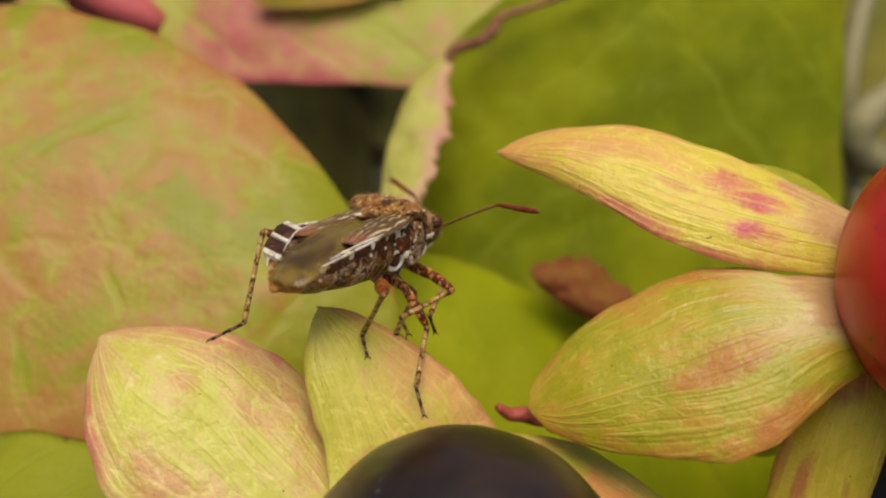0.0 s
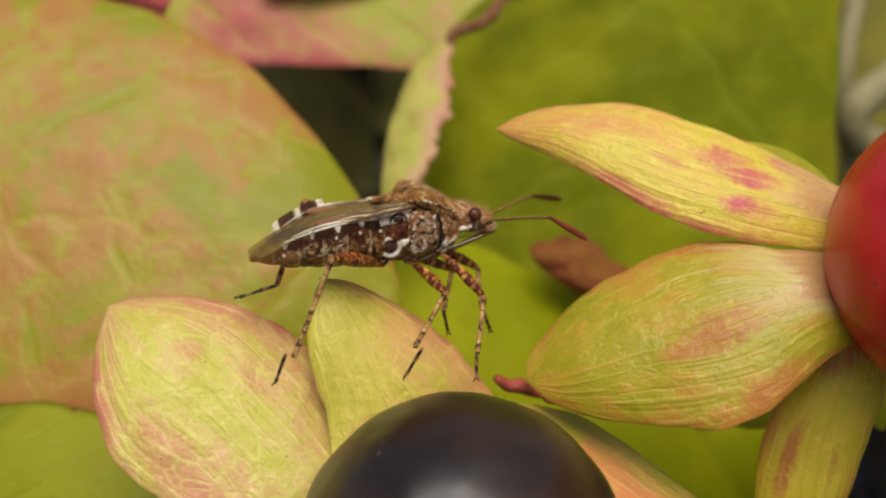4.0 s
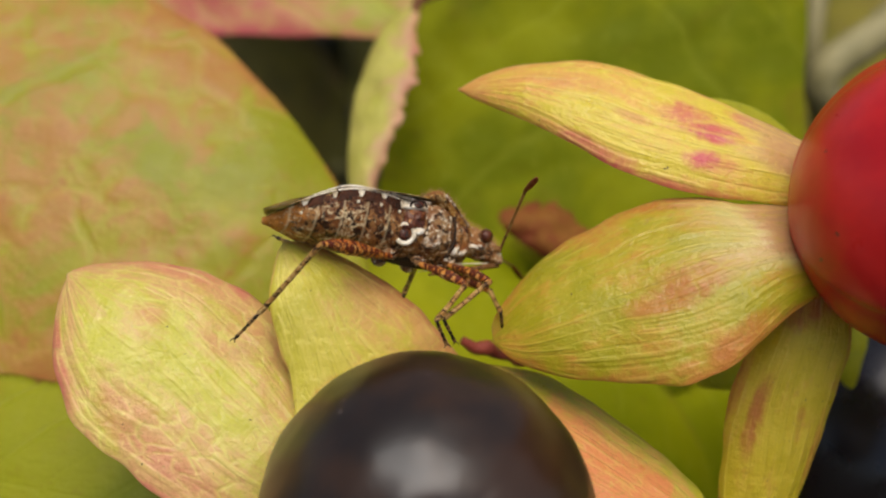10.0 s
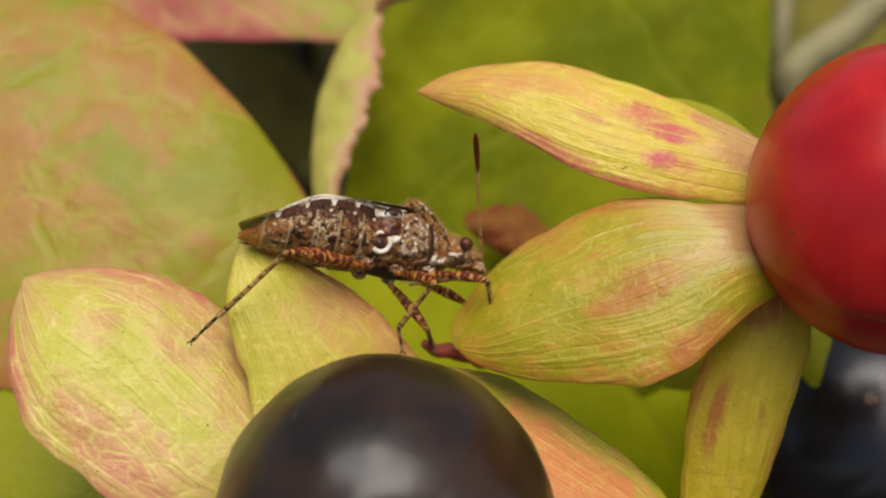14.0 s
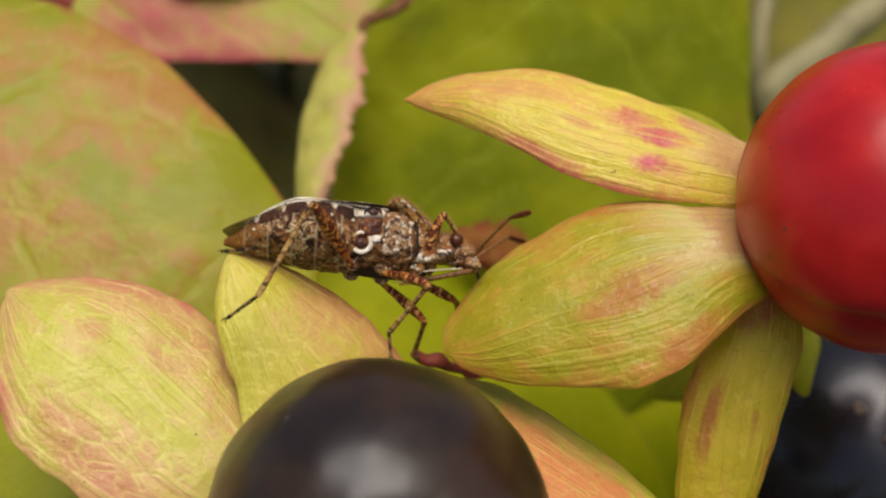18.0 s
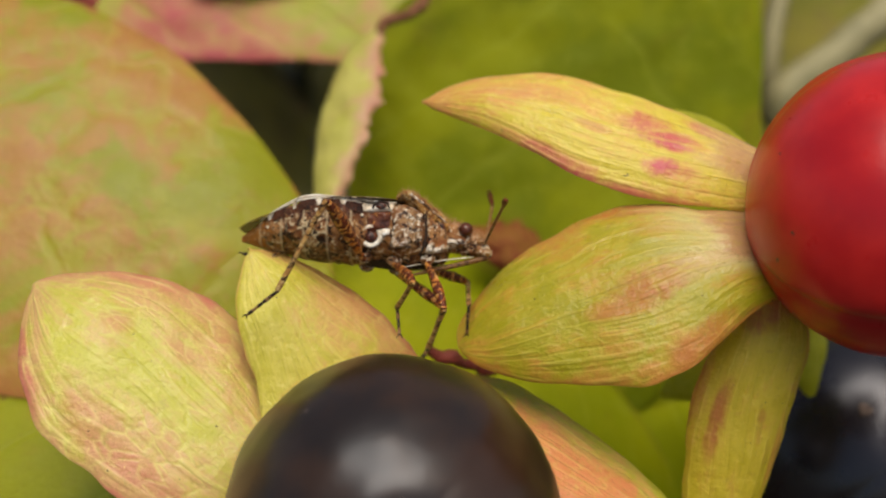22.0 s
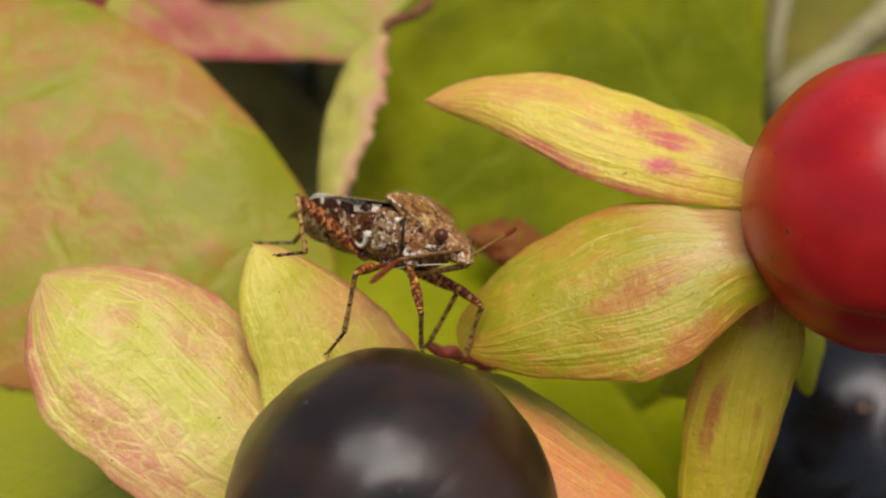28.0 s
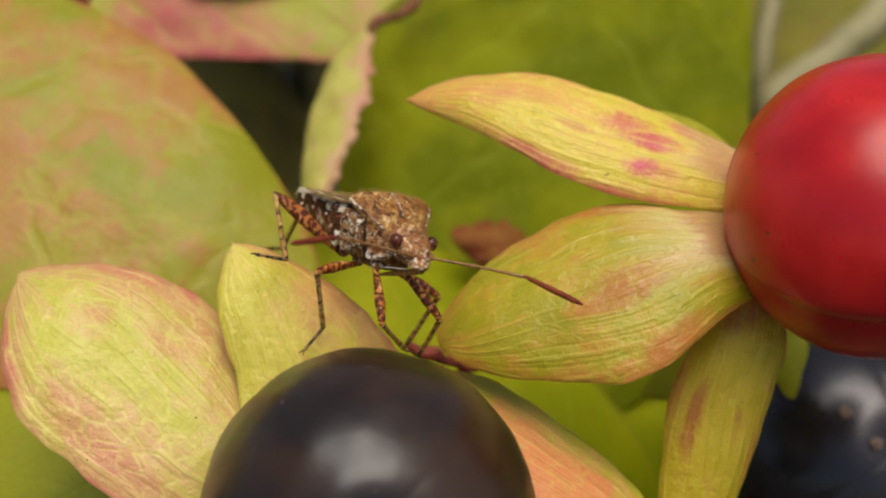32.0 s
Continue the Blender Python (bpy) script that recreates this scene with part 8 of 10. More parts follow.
    walk(LIMB["LH", "tarsus"], [
        (0, limb(-3.12, 1.63, -1.61, -0.32, 0.83, -0.46)), (0.5, limb(-3.08, 1.41, -1.63, -0.44, 0.76, -0.47)),
        (1, limb(-3.02, 1.18, -1.65, -0.56, 0.69, -0.46)), (1.5, limb(-3.05, 0.92, -1.56, -0.66, 0.60, -0.45)),
        (2, limb(-3.07, 0.65, -1.47, -0.75, 0.51, -0.43)), (2.5, limb(-3.18, 0.14, -1.37, -0.81, 0.45, -0.37)),
        (3, limb(-3.22, -0.40, -1.30, -0.87, 0.39, -0.30)), (3.5, limb(-3.16, -0.21, -1.27, -0.91, 0.31, -0.27)),
        (4, limb(-2.98, 0.23, -1.21, -0.98, 0.10, -0.19)), (5, limb(-2.30, 1.24, -1.25, -0.89, -0.44, 0.06)),
        (6, limb(-1.85, 1.65, -1.39, -0.71, -0.68, 0.19)), (6.5, limb(-1.83, 1.47, -1.22, -1.00, 0.02, 0.03)),
        (7, limb(-1.80, 1.28, -1.06, -0.70, 0.70, -0.15)), (7.5, limb(-1.71, 1.14, -0.90, -0.79, 0.61, -0.08)),
        (8, limb(-1.61, 0.99, -0.76, -0.87, 0.49, -0.00)), (8.5, limb(-1.80, 1.00, -0.72, -0.70, 0.71, 0.09)),
        (9, limb(-1.99, 1.01, -0.67, -0.47, 0.86, 0.17)), (9.5, limb(-2.09, 0.99, -0.66, -0.54, 0.80, 0.26)),
        (10, limb(-2.17, 0.98, -0.64, -0.59, 0.73, 0.34)), (10.5, limb(-2.26, 0.81, -0.53, -0.53, 0.78, 0.33)),
        (11, limb(-2.35, 0.63, -0.44, -0.47, 0.82, 0.32)), (11.5, limb(-2.40, 0.45, -0.34, -0.51, 0.81, 0.30)),
        (12, limb(-2.45, 0.26, -0.25, -0.55, 0.79, 0.28)), (12.5, limb(-2.43, 0.01, -0.32, -0.60, 0.78, 0.21)),
        (13, limb(-2.38, -0.22, -0.37, -0.64, 0.76, 0.13)), (13.5, limb(-2.48, -0.06, -0.40, -0.68, 0.72, 0.15)),
        (14, limb(-2.58, 0.11, -0.41, -0.72, 0.67, 0.17)), (14.5, limb(-2.60, 0.11, -0.42, -0.73, 0.66, 0.18)),
        (15, limb(-2.63, 0.14, -0.44, -0.74, 0.64, 0.19)), (16, limb(-2.72, 0.20, -0.50, -0.78, 0.59, 0.21)),
        (17, limb(-2.77, 0.24, -0.53, -0.79, 0.57, 0.22)), (17.5, limb(-2.74, -0.14, -0.55, -0.85, 0.52, 0.10)),
        (18, limb(-2.66, -0.47, -0.54, -0.89, 0.46, -0.01)), (18.5, limb(-2.71, -0.09, -0.57, -0.88, 0.47, 0.09)),
        (19, limb(-2.72, 0.31, -0.60, -0.86, 0.47, 0.20)), (19.5, limb(-2.69, 0.22, -0.67, -0.93, 0.34, 0.15)),
        (20, limb(-2.64, 0.14, -0.74, -0.98, 0.20, 0.10)), (20.5, limb(-2.69, 0.00, -0.75, -0.94, 0.31, 0.12)),
        (21, limb(-2.72, -0.14, -0.76, -0.90, 0.41, 0.13)), (21.5, limb(-2.71, -0.18, -0.79, -0.88, 0.45, 0.14)),
        (22, limb(-2.69, -0.22, -0.82, -0.86, 0.48, 0.15)), (22.5, limb(-2.48, -0.63, -0.92, -0.96, 0.24, 0.12)),
        (23, limb(-2.22, -0.99, -1.00, -1.00, -0.02, 0.09)), (23.5, limb(-2.21, -1.06, -1.06, -0.99, 0.06, 0.10)),
        (24, limb(-2.19, -1.14, -1.12, -0.98, 0.13, 0.12)), (24.5, limb(-2.14, -1.20, -1.10, -0.99, 0.09, 0.11)),
        (25, limb(-2.08, -1.27, -1.09, -0.99, 0.04, 0.11)), (25.5, limb(-2.40, -1.33, -1.25, -1.00, -0.03, 0.08)),
        (26, limb(-3.15, -1.32, -1.52, -0.98, -0.20, 0.01)), (27, limb(-4.16, -0.58, -1.36, -0.78, -0.61, -0.15)),
        (28, limb(-3.92, -0.06, -0.83, -0.59, -0.77, -0.23)), (28.5, limb(-2.44, -1.89, -2.64, -0.83, -0.51, -0.23)),
        (29, limb(-0.28, -2.58, -0.92, -0.96, -0.17, -0.20)), (29.5, limb(-2.12, -2.32, -2.60, -0.51, -0.84, -0.16)),
        (30, limb(-3.56, -0.72, -1.43, 0.27, -0.96, -0.01)), (30.5, limb(-3.54, -0.74, -1.45, 0.28, -0.96, -0.02)),
        (31, limb(-3.52, -0.77, -1.46, 0.30, -0.95, -0.03)), (31.5, limb(-3.80, -0.66, -1.53, 0.34, -0.94, -0.01)),
        (32, limb(-4.05, -0.53, -1.61, 0.39, -0.92, 0.01))])
    walk(LIMB["LM", "femur"], [
        (0, limb(0.72, 0.50, -0.90, 0.72, -0.43, -0.54)), (0.5, limb(0.72, 0.50, -0.90, 0.73, -0.46, -0.51)),
        (1, limb(0.72, 0.50, -0.90, 0.73, -0.49, -0.48)), (1.5, limb(0.72, 0.50, -0.90, 0.76, -0.43, -0.48)),
        (2, limb(0.72, 0.50, -0.90, 0.80, -0.37, -0.48)), (2.5, limb(0.72, 0.50, -0.90, 0.89, -0.17, -0.42)),
        (3, limb(0.72, 0.50, -0.90, 0.94, 0.03, -0.34)), (3.5, limb(0.72, 0.50, -0.90, 0.92, 0.07, -0.37)),
        (4, limb(0.72, 0.50, -0.90, 0.88, 0.18, -0.44)), (5, limb(0.72, 0.50, -0.90, 0.69, 0.44, -0.58)),
        (6, limb(0.72, 0.50, -0.90, 0.54, 0.55, -0.63)), (6.5, limb(0.72, 0.50, -0.90, 0.67, 0.37, -0.64)),
        (7, limb(0.72, 0.50, -0.90, 0.77, 0.16, -0.62)), (7.5, limb(0.72, 0.50, -0.90, 0.56, 0.70, -0.44)),
        (8, limb(0.72, 0.50, -0.90, 0.16, 0.98, -0.11)), (8.5, limb(0.72, 0.50, -0.90, 0.45, 0.89, -0.07)),
        (9, limb(0.72, 0.50, -0.90, 0.69, 0.72, -0.03)), (9.5, limb(0.72, 0.50, -0.90, 0.58, 0.81, 0.12)),
        (10, limb(0.72, 0.50, -0.90, 0.44, 0.86, 0.26)), (10.5, limb(0.72, 0.50, -0.90, 0.72, 0.69, 0.01)),
        (11, limb(0.72, 0.50, -0.90, 0.88, 0.41, -0.25)), (11.5, limb(0.72, 0.50, -0.90, 0.87, 0.43, -0.23)),
        (12, limb(0.72, 0.50, -0.90, 0.87, 0.45, -0.21)), (12.5, limb(0.72, 0.50, -0.90, 0.77, 0.61, -0.20)),
        (13, limb(0.72, 0.50, -0.90, 0.65, 0.74, -0.17)), (13.5, limb(0.72, 0.50, -0.90, 0.76, 0.41, -0.50)),
        (14, limb(0.72, 0.50, -0.90, 0.70, -0.01, -0.72)), (14.5, limb(0.72, 0.50, -0.90, 0.71, 0.01, -0.71)),
        (15, limb(0.72, 0.50, -0.90, 0.73, 0.07, -0.68)), (16, limb(0.72, 0.50, -0.90, 0.78, 0.22, -0.59)),
        (17, limb(0.72, 0.50, -0.90, 0.79, 0.30, -0.53)), (17.5, limb(0.72, 0.50, -0.90, 0.79, 0.33, -0.52)),
        (18, limb(0.72, 0.50, -0.90, 0.78, 0.35, -0.51)), (18.5, limb(0.72, 0.50, -0.90, 0.78, 0.18, -0.60)),
        (19, limb(0.72, 0.50, -0.90, 0.75, -0.01, -0.66)), (19.5, limb(0.72, 0.50, -0.90, 0.74, 0.03, -0.67)),
        (20, limb(0.72, 0.50, -0.90, 0.74, 0.07, -0.67)), (20.5, limb(0.72, 0.50, -0.90, 0.77, 0.08, -0.64)),
        (21, limb(0.72, 0.50, -0.90, 0.80, 0.10, -0.60)), (21.5, limb(0.72, 0.50, -0.90, 0.81, 0.19, -0.55)),
        (22, limb(0.72, 0.50, -0.90, 0.82, 0.27, -0.50)), (22.5, limb(0.72, 0.50, -0.90, 0.75, 0.52, -0.41)),
        (23, limb(0.72, 0.50, -0.90, 0.62, 0.73, -0.28)), (23.5, limb(0.72, 0.50, -0.90, 0.66, 0.67, -0.34)),
        (24, limb(0.72, 0.50, -0.90, 0.69, 0.60, -0.40)), (24.5, limb(0.72, 0.50, -0.90, 0.76, 0.48, -0.44)),
        (25, limb(0.72, 0.50, -0.90, 0.81, 0.36, -0.47)), (25.5, limb(0.72, 0.50, -0.90, 0.79, 0.41, -0.45)),
        (26, limb(0.72, 0.50, -0.90, 0.73, 0.55, -0.40)), (27, limb(0.72, 0.50, -0.90, 0.51, 0.82, -0.24)),
        (28, limb(0.72, 0.50, -0.90, 0.36, 0.92, -0.14)), (28.5, limb(0.72, 0.50, -0.90, 0.52, 0.80, -0.28)),
        (29, limb(0.72, 0.50, -0.90, 0.65, 0.63, -0.41)), (29.5, limb(0.72, 0.50, -0.90, 0.62, 0.69, -0.37)),
        (30, limb(0.72, 0.50, -0.90, 0.59, 0.74, -0.32)), (30.5, limb(0.72, 0.50, -0.90, 0.59, 0.76, -0.28)),
        (31, limb(0.72, 0.50, -0.90, 0.58, 0.78, -0.25)), (31.5, limb(0.72, 0.50, -0.90, 0.58, 0.76, -0.29)),
        (32, limb(0.72, 0.50, -0.90, 0.58, 0.75, -0.33))])
    walk(LIMB["LM", "tibia"], [
        (0, limb(1.95, -0.22, -1.83, -0.90, -0.31, -0.31)), (0.5, limb(1.95, -0.28, -1.77, -0.87, -0.40, -0.29)),
        (1, limb(1.96, -0.33, -1.71, -0.83, -0.49, -0.27)), (1.5, limb(2.02, -0.23, -1.72, -0.79, -0.60, -0.14)),
        (2, limb(2.07, -0.12, -1.72, -0.73, -0.69, -0.00)), (2.5, limb(2.23, 0.20, -1.62, -0.58, -0.79, -0.17)),
        (3, limb(2.32, 0.54, -1.49, -0.40, -0.85, -0.33)), (3.5, limb(2.29, 0.62, -1.54, -0.40, -0.85, -0.34)),
        (4, limb(2.21, 0.80, -1.65, -0.40, -0.85, -0.36)), (5, limb(1.89, 1.24, -1.89, -0.39, -0.83, -0.40)),
        (6, limb(1.65, 1.44, -1.97, -0.39, -0.82, -0.42)), (6.5, limb(1.86, 1.13, -1.99, -0.34, -0.82, -0.47)),
        (7, limb(2.02, 0.78, -1.95, -0.29, -0.81, -0.51)), (7.5, limb(1.68, 1.69, -1.65, -0.39, -0.78, -0.50)),
        (8, limb(0.99, 2.17, -1.08, -0.48, -0.74, -0.47)), (8.5, limb(1.48, 2.02, -1.02, -0.43, -0.76, -0.49)),
        (9, limb(1.90, 1.72, -0.95, -0.38, -0.78, -0.49)), (9.5, limb(1.71, 1.87, -0.70, -0.38, -0.75, -0.54)),
        (10, limb(1.47, 1.96, -0.45, -0.39, -0.72, -0.58)), (10.5, limb(1.95, 1.68, -0.89, -0.30, -0.71, -0.63)),
        (11, limb(2.21, 1.20, -1.33, -0.22, -0.71, -0.67)), (11.5, limb(2.20, 1.23, -1.30, -0.23, -0.69, -0.69)),
        (12, limb(2.19, 1.27, -1.26, -0.25, -0.67, -0.70)), (12.5, limb(2.03, 1.53, -1.23, -0.12, -0.70, -0.71)),
        (13, limb(1.82, 1.76, -1.19, -0.00, -0.71, -0.70)), (13.5, limb(2.01, 1.20, -1.75, 0.47, 0.28, -0.84)),
        (14, limb(1.91, 0.48, -2.12, 0.36, 0.93, 0.05)), (14.5, limb(1.92, 0.52, -2.10, 0.36, 0.92, -0.14)),
        (15, limb(1.97, 0.62, -2.05, 0.30, 0.76, -0.58)), (16, limb(2.05, 0.88, -1.90, -0.10, -0.27, -0.96)),
        (17, limb(2.07, 1.01, -1.80, -0.30, -0.76, -0.57)), (17.5, limb(2.06, 1.06, -1.79, -0.40, 0.24, -0.89)),
        (18, limb(2.05, 1.10, -1.77, -0.05, 0.98, -0.21)), (18.5, limb(2.05, 0.80, -1.92, -0.02, 0.95, -0.33)),
        (19, limb(2.00, 0.49, -2.02, 0.01, 0.90, -0.44)), (19.5, limb(1.98, 0.55, -2.04, 0.00, 0.87, -0.49)),
        (20, limb(1.97, 0.62, -2.05, -0.00, 0.85, -0.53)), (20.5, limb(2.02, 0.64, -1.98, -0.07, 0.85, -0.52)),
        (21, limb(2.07, 0.66, -1.92, -0.14, 0.85, -0.51)), (21.5, limb(2.10, 0.82, -1.84, -0.17, 0.86, -0.48)),
        (22, limb(2.12, 0.96, -1.75, -0.20, 0.87, -0.45)), (22.5, limb(2.00, 1.39, -1.59, -0.12, 0.16, -0.98)),
        (23, limb(1.78, 1.74, -1.37, 0.06, -0.67, -0.74)), (23.5, limb(1.84, 1.63, -1.48, -0.24, 0.14, -0.96)),
        (24, limb(1.90, 1.51, -1.59, -0.35, 0.84, -0.41)), (24.5, limb(2.01, 1.32, -1.64, -0.34, 0.82, -0.46)),
        (25, limb(2.10, 1.11, -1.69, -0.32, 0.80, -0.50)), (25.5, limb(2.07, 1.20, -1.66, -0.34, 0.77, -0.54)),
        (26, limb(1.97, 1.43, -1.58, -0.39, 0.67, -0.63)), (27, limb(1.59, 1.90, -1.31, -0.47, 0.34, -0.81)),
        (28, limb(1.33, 2.07, -1.13, -0.49, 0.15, -0.86)), (28.5, limb(1.61, 1.87, -1.38, -0.52, 0.10, -0.85)),
        (29, limb(1.83, 1.58, -1.60, -0.54, 0.05, -0.84)), (29.5, limb(1.78, 1.67, -1.52, -0.50, -0.03, -0.87)),
        (30, limb(1.73, 1.76, -1.44, -0.44, -0.12, -0.89)), (30.5, limb(1.71, 1.79, -1.38, -0.44, -0.13, -0.89)),
        (31, limb(1.70, 1.82, -1.32, -0.44, -0.15, -0.89)), (31.5, limb(1.70, 1.80, -1.39, -0.48, -0.10, -0.87)),
        (32, limb(1.70, 1.77, -1.45, -0.52, -0.04, -0.85))])
    walk(LIMB["LM", "tarsus"], [
        (0, limb(0.19, -0.83, -2.42, 0.82, 0.32, -0.48)), (0.5, limb(0.26, -1.06, -2.33, 0.76, 0.36, -0.54)),
        (1, limb(0.34, -1.29, -2.23, 0.70, 0.41, -0.59)), (1.5, limb(0.48, -1.39, -1.98, 0.58, 0.40, -0.71)),
        (2, limb(0.65, -1.46, -1.72, 0.44, 0.39, -0.81)), (2.5, limb(1.09, -1.34, -1.95, 0.32, 0.41, -0.85)),
        (3, limb(1.53, -1.12, -2.13, 0.20, 0.43, -0.88)), (3.5, limb(1.51, -1.04, -2.20, 0.20, 0.42, -0.88)),
        (4, limb(1.43, -0.85, -2.35, 0.20, 0.41, -0.89)), (5, limb(1.12, -0.38, -2.67, 0.20, 0.37, -0.91)),
        (6, limb(0.89, -0.16, -2.79, 0.20, 0.35, -0.91)), (6.5, limb(1.20, -0.46, -2.91, 0.25, 0.41, -0.88)),
        (7, limb(1.46, -0.80, -2.96, 0.30, 0.46, -0.83)), (7.5, limb(0.93, 0.17, -2.62, 0.26, 0.67, -0.70)),
        (8, limb(0.05, 0.73, -2.00, 0.21, 0.83, -0.52)), (8.5, limb(0.64, 0.53, -1.97, 0.25, 0.82, -0.51)),
        (9, limb(1.16, 0.20, -1.91, 0.29, 0.81, -0.50)), (9.5, limb(0.96, 0.40, -1.74, 0.22, 0.81, -0.55)),
        (10, limb(0.71, 0.56, -1.58, 0.15, 0.80, -0.58)), (10.5, limb(1.35, 0.28, -2.12, 0.30, 0.81, -0.51)),
        (11, limb(1.79, -0.18, -2.64, 0.45, 0.79, -0.41)), (11.5, limb(1.75, -0.11, -2.64, 0.48, 0.81, -0.34)),
        (12, limb(1.71, -0.04, -2.63, 0.50, 0.82, -0.27)), (12.5, limb(1.78, 0.18, -2.61, 0.40, 0.88, -0.26)),
        (13, limb(1.81, 0.37, -2.56, 0.30, 0.92, -0.24)), (13.5, limb(2.92, 1.75, -3.39, 0.18, 0.13, -0.97)),
        (14, limb(2.62, 2.30, -2.02, -0.15, -0.82, -0.56)), (14.5, limb(2.63, 2.32, -2.37, -0.07, -0.71, -0.70)),
        (15, limb(2.54, 2.10, -3.18, 0.14, -0.36, -0.92)), (16, limb(1.84, 0.36, -3.76, 0.44, 0.69, -0.58)),
        (17, limb(1.49, -0.48, -2.92, 0.36, 0.93, 0.01)), (17.5, limb(1.29, 1.53, -3.51, 0.63, 0.09, -0.77)),
        (18, limb(1.95, 3.01, -2.17, 0.02, -0.88, -0.47)), (18.5, limb(2.01, 2.64, -2.55, -0.05, -0.88, -0.47)),
        (19, limb(2.01, 2.24, -2.88, -0.13, -0.88, -0.46)), (19.5, limb(1.99, 2.26, -2.98, -0.16, -0.91, -0.39)),
        (20, limb(1.96, 2.27, -3.08, -0.19, -0.93, -0.32)), (20.5, limb(1.88, 2.30, -2.99, -0.18, -0.92, -0.36)),
        (21, limb(1.79, 2.32, -2.90, -0.17, -0.90, -0.40)), (21.5, limb(1.77, 2.50, -2.77, -0.15, -0.89, -0.42)),
        (22, limb(1.73, 2.66, -2.62, -0.13, -0.89, -0.44)), (22.5, limb(1.77, 1.71, -3.50, -0.59, 0.06, -0.81)),
        (23, limb(1.89, 0.43, -2.81, -0.32, 0.93, -0.18)), (23.5, limb(1.37, 1.90, -3.35, -0.28, 0.11, -0.95)),
        (24, limb(1.21, 3.15, -2.39, 0.11, -0.85, -0.52)), (24.5, limb(1.35, 2.92, -2.54, 0.10, -0.88, -0.47)),
        (25, limb(1.47, 2.68, -2.67, 0.10, -0.91, -0.41)), (25.5, limb(1.40, 2.70, -2.72, 0.13, -0.91, -0.40)),
        (26, limb(1.21, 2.73, -2.82, 0.22, -0.90, -0.37)), (27, limb(0.66, 2.57, -2.89, 0.43, -0.85, -0.29)),
        (28, limb(0.37, 2.36, -2.81, 0.54, -0.81, -0.24)), (28.5, limb(0.59, 2.06, -3.04, 0.60, -0.79, -0.13)),
        (29, limb(0.77, 1.68, -3.23, 0.65, -0.76, -0.02)), (29.5, limb(0.82, 1.61, -3.22, -0.25, -0.60, -0.76)),
        (30, limb(0.87, 1.52, -3.18, -0.80, 0.39, -0.45)), (30.5, limb(0.86, 1.53, -3.12, -0.82, 0.38, -0.43)),
        (31, limb(0.85, 1.54, -3.05, -0.83, 0.37, -0.42)), (31.5, limb(0.77, 1.61, -3.09, -0.82, 0.36, -0.44)),
        (32, limb(0.68, 1.69, -3.12, -0.81, 0.35, -0.47))])
